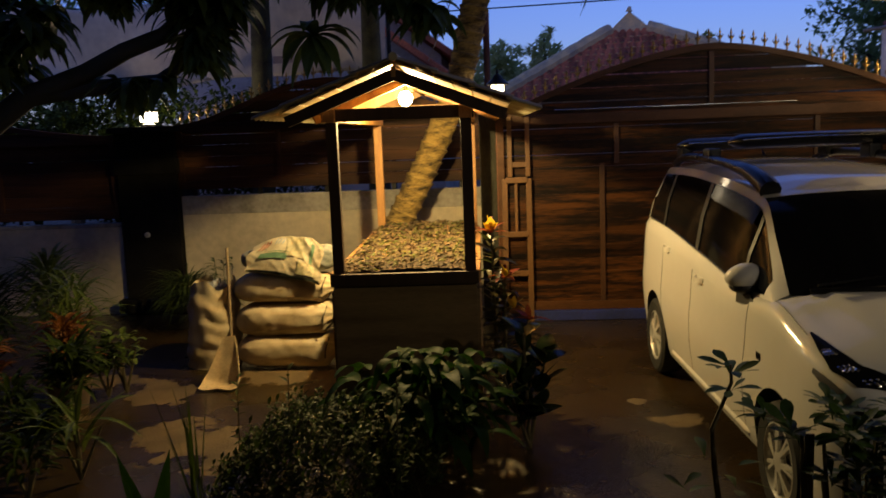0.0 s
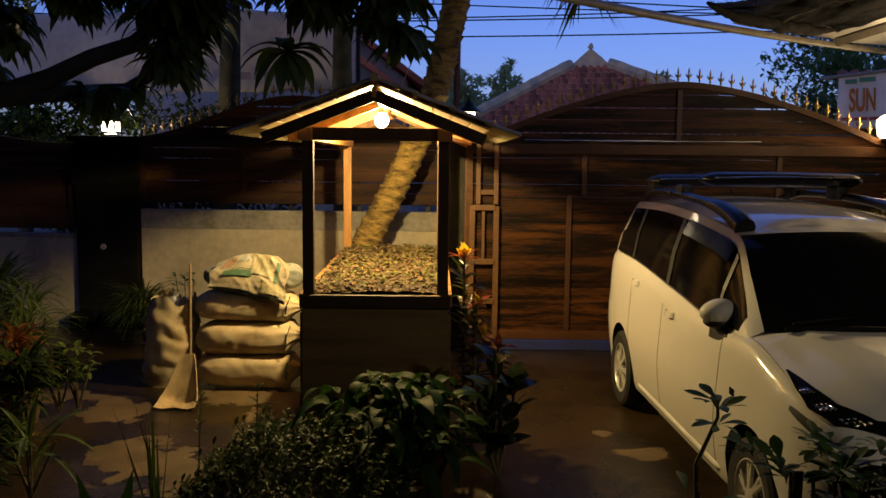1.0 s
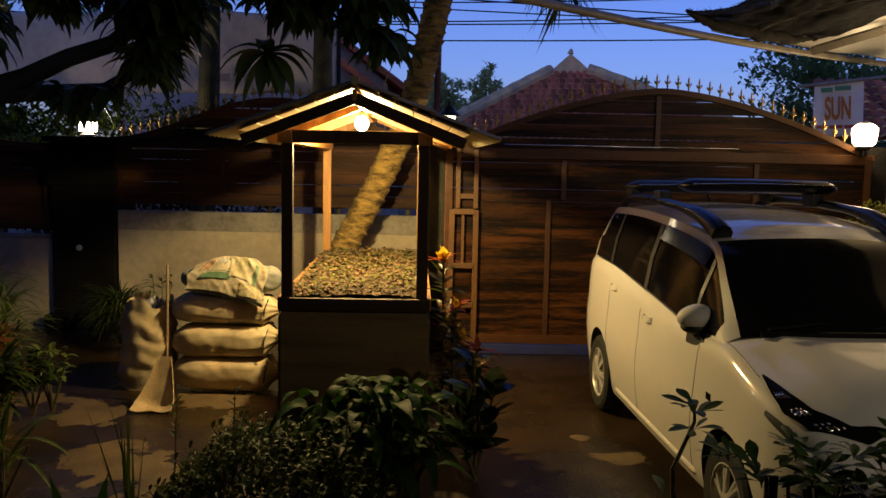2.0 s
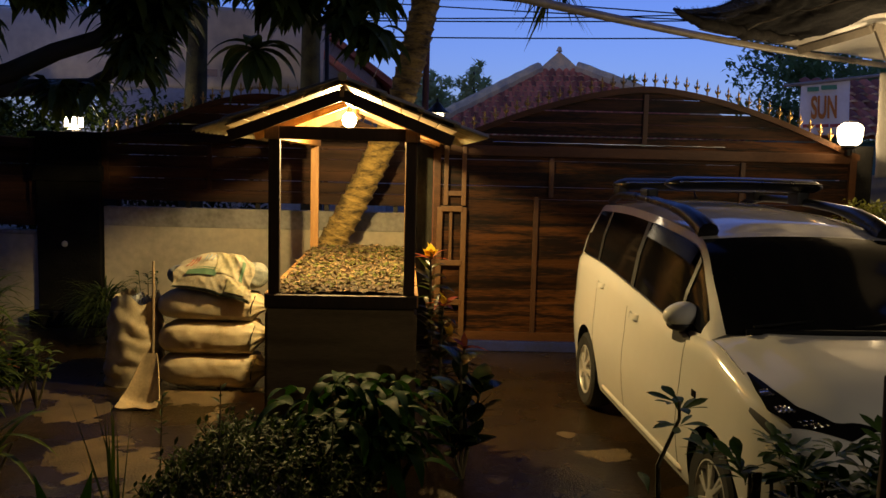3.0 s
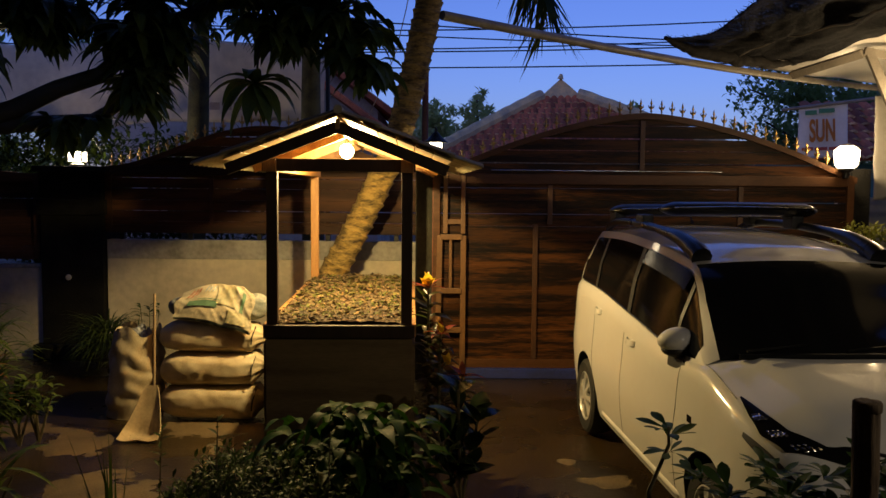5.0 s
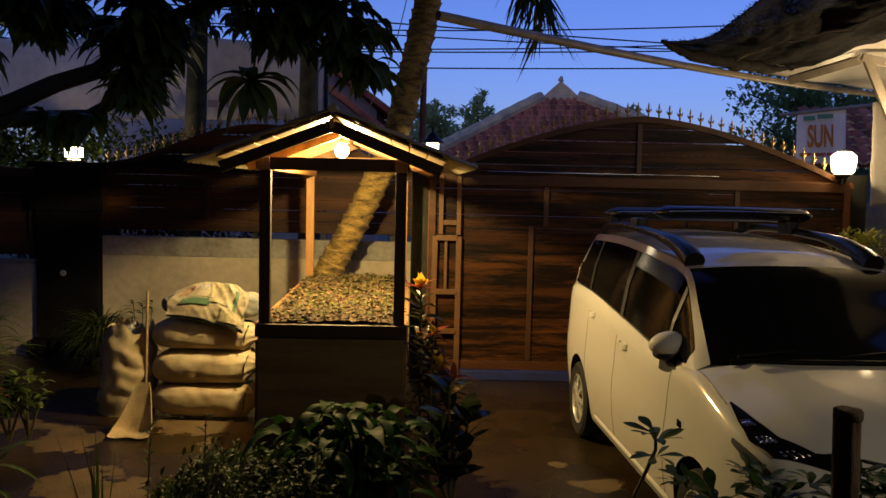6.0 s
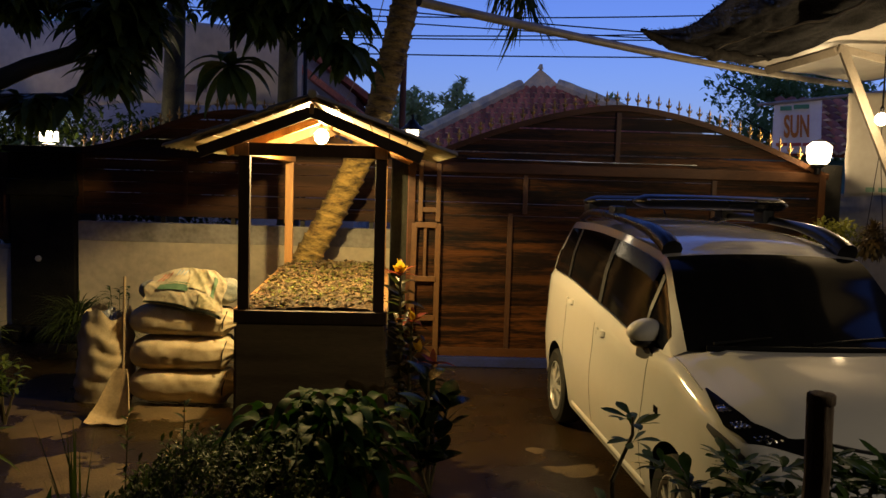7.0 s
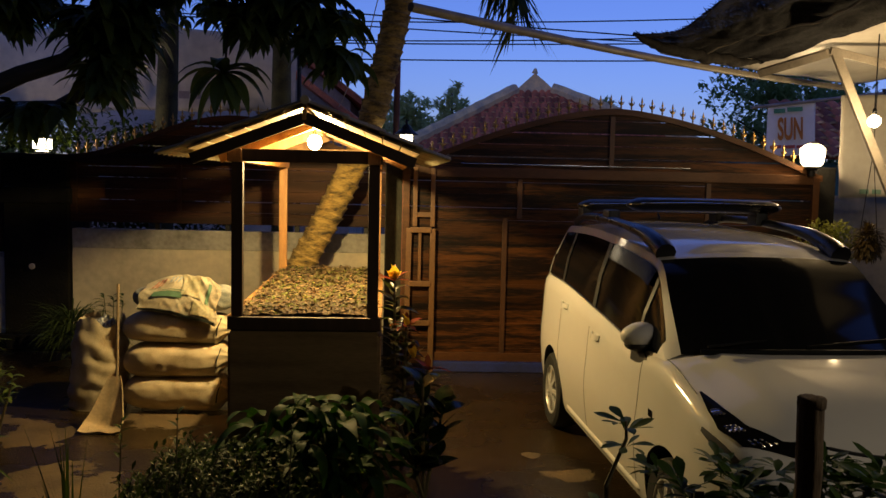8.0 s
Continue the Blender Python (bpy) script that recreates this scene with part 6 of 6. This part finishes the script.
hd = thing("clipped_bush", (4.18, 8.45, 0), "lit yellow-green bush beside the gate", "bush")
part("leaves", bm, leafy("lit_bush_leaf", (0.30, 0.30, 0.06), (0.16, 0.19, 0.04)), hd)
bm = B()
tube(bm, [(4.18, 8.45, 0), (4.18, 8.45, 1.35)], 0.03, 8)
part("stem", bm, STEM, hd)
hb = thing("hanging_basket", (4.37, 8.0, 1.30), "round dark brown plant ball hung under the canopy", "plant")
bm = B()
for _ in range(900):
    a, e, q = r.uniform(0, 6.28), r.uniform(-1.1, 1.5), r.uniform(0.3, 1.0)
    way = Vector((math.cos(a) * math.cos(e), math.sin(a) * math.cos(e), math.sin(e)))
    leaf(bm, Vector((4.37, 8.0, 1.46)) + Vector((way.x * 0.14, way.y * 0.14, way.z * 0.16)) * q, way + Vector((0, 0, -0.5)), r.uniform(0.04, 0.09), 0.022, r.uniform(0.3, 1.6), 3)
part("leaves", bm, leafy("brown_ball_leaf", (0.085, 0.055, 0.022), (0.04, 0.035, 0.012)), hb)
bm = B()
lathe(bm, (4.37, 8.0, 1.30), [(0.05, 0), (0.09, 0.06), (0.10, 0.12)], 12)
part("pot", bm, TRIM, hb)
for dx in (-0.1, 0.1):
    bm = B()
    tube(bm, [(4.37 + dx, 8.0, 1.40), (4.37, 8.0, 2.35), (4.37, 8.0, 3.0)], 0.004, 5)
    part("wire", bm, IRON, hb)


# ---- plants in front ----
def leaf_shape(name, length, width, droop, material, n=6, fold=0.22, swell=0.8):
    bm = B()
    leaf(bm, (0, 0, 0), (0, 1, 0.15), length, width, droop, n, fold=fold, swell=swell)
    return mesh_of(name, bm, material, 180)


BROAD = [leaf_shape("broad_leaf", 0.30, w, d, LEAF_BIG, 7) for w, d in ((0.085, 1.8), (0.070, 2.6), (0.075, 3.4))]
GLOSSY = [leaf_shape("croton_leaf", 0.28, 0.085, d, LEAF_CROTON) for d in (0.2, 0.7, 1.3)]
RUBBERY = [leaf_shape("rubber_leaf", 0.23, 0.115, d, LEAF_RUBBER, 7, 0.12, 1.0) for d in (0.15, 0.5, 1.0)]
YELLOW = [leaf_shape("yellow_leaf", 0.15, 0.09, d, LEAF_YELLOW) for d in (0.1, 0.5)]
REDL = [leaf_shape("red_leaf", 0.18, 0.05, d, LEAF_REDD) for d in (0.3, 0.9)]
FRANGI = [leaf_shape("oblong_leaf", 0.125, 0.042, d, LEAF_SEED, 6, 0.15, 1.9) for d in (0.2, 0.7)]


def set_leaf(meshes, p, yaw, pitch, scale, parent, r, name=None):
    me = meshes[r.randrange(len(meshes))]
    m = Matrix.Translation(p) @ Matrix.Rotation(yaw, 4, "Z") @ Matrix.Rotation(pitch, 4, "X") @ Matrix.Rotation(r.uniform(-0.35, 0.35), 4, "Y") @ Matrix.Diagonal((scale, scale, scale, 1))
    return piece(name or me.name.split(".")[0], me, m, parent)


# small-leaved shrub
sh = thing("low_shrub", (-1.05, 4.6, 0), "low dense shrub with small glossy leaves", "shrub")
r = random.Random(31)
bm, st = B(), B()
for _ in range(560):
    a, q = r.uniform(0, 6.28), math.sqrt(r.uniform(0, 1))
    x, y = -1.02 + 0.62 * q * math.cos(a), 4.45 + 0.55 * q * math.sin(a)
    top = 0.60 * math.sqrt(max(0.05, 1 - 0.75 * q * q)) + 0.08 * noise.noise((x * 4, y * 4, 0)) - 0.10 * (x < -1.35)
    z = top * r.uniform(0.55, 1.0)
    d = Vector((r.uniform(-0.7, 0.7), r.uniform(-0.9, 0.5), 1)).normalized()
    tube(st, [(x, y, z - 0.12), Vector((x, y, z - 0.12)) + d * 0.12], 0.003, 4)
    for k in range(9):
        a2 = k * 2.4
        side = d.orthogonal().normalized()
        side = Matrix.Rotation(a2, 3, d) @ side
        leaf(bm, Vector((x, y, z - 0.12)) + d * (0.02 + 0.013 * k), side + d * 0.5, r.uniform(0.035, 0.058), 0.024, 0.4, 2, fold=0.3)
part("leaves", bm, LEAF_SHRUB, sh, "small oval leaves")
tagged(part("brushwood", st, STEM, sh, "thin woody twigs"), kind="stuff")
for x, y, h in ((-1.72, 5.0, 0.52), (-1.20, 4.3, 0.78), (-0.62, 4.3, 0.70)):
    sp = thing("thin_sprig", (x, y, 0), "thin upright sprig with small leaves", "plant", "sprigs round the shrub")
    bm = B()
    tube(bm, [(x, y, 0), (x + 0.02, y, h)], [0.006, 0.003], 5)
    part("stem", bm, STEM, sp)
    bm = B()
    for k in range(12):
        a = k * 2.4
        leaf(bm, (x + 0.02 * k / 12, y, h * (0.5 + 0.5 * k / 12)), (math.cos(a), math.sin(a), 0.6), 0.07, 0.024, 0.6, 3)
    part("leaves", bm, LEAF_SHRUB, sp)

# broad drooping leaves in front of the stall
bl = thing("broad_leaf_plant", (-0.55, 4.85, 0), "bushy plant with broad drooping green leaves", "plant")
r = random.Random(41)
for k in range(12):
    a = r.uniform(0, 6.28)
    bm = B()
    tube(bm, [(-0.55, 4.85, 0), (-0.55 + 0.2 * math.cos(a), 4.85 + 0.2 * math.sin(a), 0.4)], 0.008, 5)
    part("stem", bm, STEM, bl)
for k in range(230):
    a, q = r.uniform(0, 6.28), math.sqrt(r.uniform(0.0, 1))
    x, y = -0.55 + 0.44 * q * math.cos(a), 4.82 + 0.36 * q * math.sin(a)
    z = (0.70 - 0.20 * q * q) * r.uniform(0.30, 1.0) + 0.03
    set_leaf(BROAD, (x, y, z), (a - math.pi / 2 if k % 2 else r.uniform(0, 6.28)) + r.uniform(-0.8, 0.8), r.uniform(-0.5, 0.7), r.uniform(0.65, 1.12), bl, r)

# crotons beside the stall
cr = thing("croton_plant", (0.05, 5.6, 0), "tall croton with yellow and red top leaves", "plant")
r = random.Random(51)
for (x, y, h, lx) in ((-0.10, 5.9, 1.28, -0.02), (-0.05, 5.75, 0.98, 0.02), (0.06, 5.6, 0.72, 0.06)):
    bm = B()
    tube(bm, [(x, y, 0), (x + lx * 0.5, y, h * 0.5), (x + lx, y, h)], [0.016, 0.012, 0.008], 7)
    part("stem", bm, STEM, cr)
    for k in range(int(h * 46)):
        z = h * (0.18 + 0.78 * (k / (h * 46)))
        a = k * 2.4 + r.uniform(-0.3, 0.3)
        set_leaf(GLOSSY, (x + lx * z / h, y, z), a, r.uniform(-0.1, 0.7), r.uniform(0.45, 0.75), cr, r)
    for k in range(7):
        set_leaf(REDL, (x + lx, y, h - 0.02), k * 0.9, r.uniform(0.15, 0.7), r.uniform(0.7, 1.0), cr, r)
for x, y, z, n, s in ((-0.12, 5.88, 1.27, 4, 0.8), (-0.03, 5.70, 0.985, 2, 0.6), (0.02, 5.72, 0.76, 3, 0.7)):
    for k in range(n):
        set_leaf(YELLOW, (x, y, z), 3.14 + (k - n / 2) * 0.8, r.uniform(0.7, 1.25), s * r.uniform(0.85, 1.1), cr, r)
rb = thing("rubber_plant", (0.10, 5.1, 0), "rubber plant with long glossy leaves beside the drive", "plant")
r = random.Random(61)
for x, y, h in ((0.08, 5.15, 0.72), (0.22, 5.2, 0.60), (-0.05, 5.0, 0.5)):
    bm = B()
    tube(bm, [(0.1, 5.1, 0), (x, y, h)], [0.014, 0.008], 6)
    part("stem", bm, STEM, rb)
for k in range(48):
    x, y, h = ((0.08, 5.15, 0.72), (0.22, 5.2, 0.60), (-0.05, 5.0, 0.5))[k % 3]
    f = r.uniform(0.25, 1.0)
    set_leaf(RUBBERY, (0.1 + (x - 0.1) * f, 5.1 + (y - 5.1) * f, h * f), k * 2.4, r.uniform(0.0, 1.0), r.uniform(0.75, 1.15), rb, r)

# frangipani seedling, the post and the leaves at its foot
fr = thing("frangipani_seedling", (0.88, 3.15, 0), "young frangipani with a whorl of oblong leaves", "plant")
r = random.Random(71)
bm = B()
tube(bm, [(0.86, 3.2, 0), (0.77, 3.15, 0.66), (0.755, 3.13, 0.82), (0.818, 3.1, 1.01), (0.815, 3.1, 1.08)], [0.014, 0.012, 0.009, 0.007, 0.005], 7)
part("stem", bm, STEM, fr)
for k in range(9):
    set_leaf(FRANGI, (0.815, 3.1, 1.075 - 0.006 * k), k * 0.72 + 0.3, r.uniform(0.05, 0.5), r.uniform(0.8, 1.12), fr, r)
for k in range(7):
    set_leaf(FRANGI, (0.82, 3.105, 0.98), k * 0.9, r.uniform(-0.1, 0.35), r.uniform(0.7, 1.0), fr, r)
for k in range(12):
    set_leaf(FRANGI, (0.78 + r.uniform(-0.15, 0.22), 3.15 + r.uniform(-0.1, 0.1), 0.64 + r.uniform(-0.2, 0.08)), k * 0.9, r.uniform(-0.1, 0.5), r.uniform(0.8, 1.2), fr, r)
for cx, cy, cz, n, seed in ((0.98, 2.75, 1.04, 36, 81), (1.08, 2.70, 1.03, 72, 82), (1.20, 2.72, 1.03, 72, 83), (1.14, 2.8, 0.88, 36, 84), (1.44, 2.6, 1.10, 162, 85), (1.40, 2.42, 1.14, 90, 86), (1.31, 2.65, 1.02, 81, 87)):
    lp = thing("leafy_plant", (cx, cy, 0), "dark leafy garden plant before the car", "plant", "leafy plants before the car")
    r = random.Random(seed)
    for k in range(4):
        bm = B()
        tube(bm, [(cx, cy, 0), (cx + r.uniform(-0.1, 0.1), cy, cz - 0.1)], [0.012, 0.006], 6)
        part("stem", bm, STEM, lp)
    for k in range(n):
        if k % 9 == 0:
            q = Vector((r.uniform(-0.16, 0.16), r.uniform(-0.13, 0.13), -0.24 * r.random() ** 1.3 + 0.01))
            grow = r.uniform(0.7, 1.05)
        set_leaf(FRANGI, (cx + q.x, cy + q.y, cz + q.z - 0.004 * (k % 9)), (k % 9) * 0.75 + r.uniform(-0.2, 0.2), r.uniform(-0.05, 0.6), grow * r.uniform(0.8, 1.1), lp, r)
ps = thing("timber_post", (0.835, 1.7, 0), "weathered round timber post with a frayed cut top", "post")
bm = B()
n = 48
sheet(bm, lambda u, v: Vector((0.835 + 0.002 * math.sin(v * 30) + (0.0262 + 0.0014 * noise.noise((v * 26, math.cos(6.2832 * u), math.sin(6.2832 * u))) + 0.0008 * math.sin(6.2832 * 9 * u + 4 * v)) * math.cos(6.2832 * u),
                               1.7 + (0.0262 + 0.0014 * noise.noise((v * 26, math.cos(6.2832 * u), math.sin(6.2832 * u))) + 0.0008 * math.sin(6.2832 * 9 * u + 4 * v)) * math.sin(6.2832 * u), 1.53 * v)), 36, 90)
part("shaft", bm, WOOD_POST, ps, "", 180)
bm = B()
lathe(bm, (0.835, 1.7, 1.522), [(0.0275, -0.012), (0.0292, -0.004), (0.0288, 0.006), (0.024, 0.011), (0.008, 0.009)], 22)
for v in bm.verts:
    v.co += Vector((0.0016, 0.0016, 0.0035)) * noise.noise(v.co * 90)
part("cut_end", bm, WOOD_POST, ps, "ragged cut end", 60)

# potted and planted greenery on the left
def plume(name, x, y, h, n, length, width, material, seed, label, pot=False, droop=1.4):
    r = random.Random(seed)
    t = thing(name, (x, y, 0), label, "plant")
    if pot:
        bm = B()
        lathe(bm, (x, y, 0), [(0.12, 0), (0.17, 0.22), (0.19, 0.26), (0.175, 0.27), (0.15, 0.24)], 20)
        part("pot", bm, CLAY, t, "worn clay pot", 40)
    for k in range(4):
        bm = B()
        tube(bm, [(x, y, 0.02), (x + r.uniform(-0.12, 0.12), y + r.uniform(-0.1, 0.1), h * 0.7)], [0.012, 0.006], 5)
        part("stem", bm, STEM, t)
    bm = B()
    for _ in range(n):
        a = r.uniform(0, 6.28)
        z = h * r.uniform(0.45, 0.92)
        q = r.uniform(0, 0.12)
        leaf(bm, (x + q * math.cos(a), y + q * math.sin(a), z), (math.cos(a), math.sin(a), r.uniform(0.1, 1.6)), length * r.uniform(0.6, 1.2), width, droop * r.uniform(0.6, 1.3), 5)
    part("leaves", bm, material, t)


plume("feather_palm", -3.45, 6.35, 1.0, 130, 0.34, 0.026, LEAF_FERN, 91, "feathery green garden palm", droop=1.5)
plume("rusty_croton", -3.35, 6.0, 0.72, 90, 0.22, 0.045, LEAF_RUST, 92, "croton with rust and green leaves in a pot", True)
plume("rusty_croton", -3.7, 5.5, 0.66, 110, 0.24, 0.05, LEAF_RUST, 193, "bushy croton with rust leaves")
plume("broad_fern", -3.1, 5.55, 0.62, 160, 0.26, 0.04, LEAF_SHRUB, 194, "dense green garden fern")
plume("broad_fern", -3.55, 5.0, 0.60, 160, 0.28, 0.045, LEAF_SHRUB, 195, "dense dark garden fern")
plume("broad_fern", -2.85, 4.75, 0.42, 120, 0.22, 0.04, LEAF_SHRUB, 196, "low dense garden fern")
plume("broad_fern", -3.95, 6.9, 1.05, 180, 0.34, 0.04, LEAF_FERN, 197, "tall light green fern")
plume("light_shrub", -3.15, 6.2, 0.50, 70, 0.18, 0.045, LEAF_SHRUB, 93, "low dark green shrub beside the drive")
plume("light_shrub", -3.05, 6.3, 0.55, 30, 0.10, 0.05, LEAF_FERN, 94, "shrub with light green young leaves")
plume("dark_grass", -3.45, 8.7, 0.55, 420, 0.42, 0.014, LEAF_MANGO, 95, "dark mound of grass at the black pillar", droop=1.8)
plume("dark_grass", -3.05, 8.4, 0.45, 300, 0.36, 0.014, LEAF_MANGO, 96, "dark grass beside the wall", droop=1.8)
plume("garden_fern", -3.9, 5.8, 0.85, 120, 0.36, 0.03, LEAF_SHRUB, 97, "dark fern in the garden bed", droop=1.6)
plume("garden_fern", -4.3, 6.6, 0.95, 120, 0.40, 0.03, LEAF_SHRUB, 98, "tall fern by the garden wall", droop=1.6)
plume("garden_fern", -3.25, 5.1, 0.50, 90, 0.26, 0.03, LEAF_SHRUB, 99, "low fern beside the drive", droop=1.6)
plume("garden_fern", -2.7, 4.3, 0.40, 70, 0.24, 0.03, LEAF_SHRUB, 100, "low fern in the garden bed", droop=1.6)
plume("blade_plant", -2.55, 4.6, 0.45, 16, 0.42, 0.035, LEAF_FERN, 101, "plant with long blade leaves", droop=0.9)
# upright grass stems and a sword-leaved plant
gs = thing("grass_tuft", (-1.62, 4.2, 0), "tuft of thin upright grass stems", "grass")
r = random.Random(111)
for _ in range(18):
    bm = B()
    x, y = -1.68 + r.uniform(-0.05, 0.05), 4.15 + r.uniform(-0.05, 0.05)
    leaf(bm, (x, y, 0), (r.uniform(-0.30, 0.12), r.uniform(-0.15, 0.15), 1), r.uniform(0.45, 0.80), 0.013, 0.35, 6)
    part("blade", bm, LEAF_SHRUB, gs)
sw = thing("sword_plant", (-1.75, 3.75, 0), "dark plant with stiff sword leaves", "plant")
for a, l in ((-0.20, 0.54), (0.26, 0.57), (0.05, 0.30), (-0.9, 0.30)):
    bm = B()
    leaf(bm, (-1.75, 3.75, 0), (math.sin(a), -0.1, math.cos(a)), l, 0.085, 0.1, 6, up=(0, 1, 0))
    part("sword_leaf", bm, LEAF_BIG, sw)
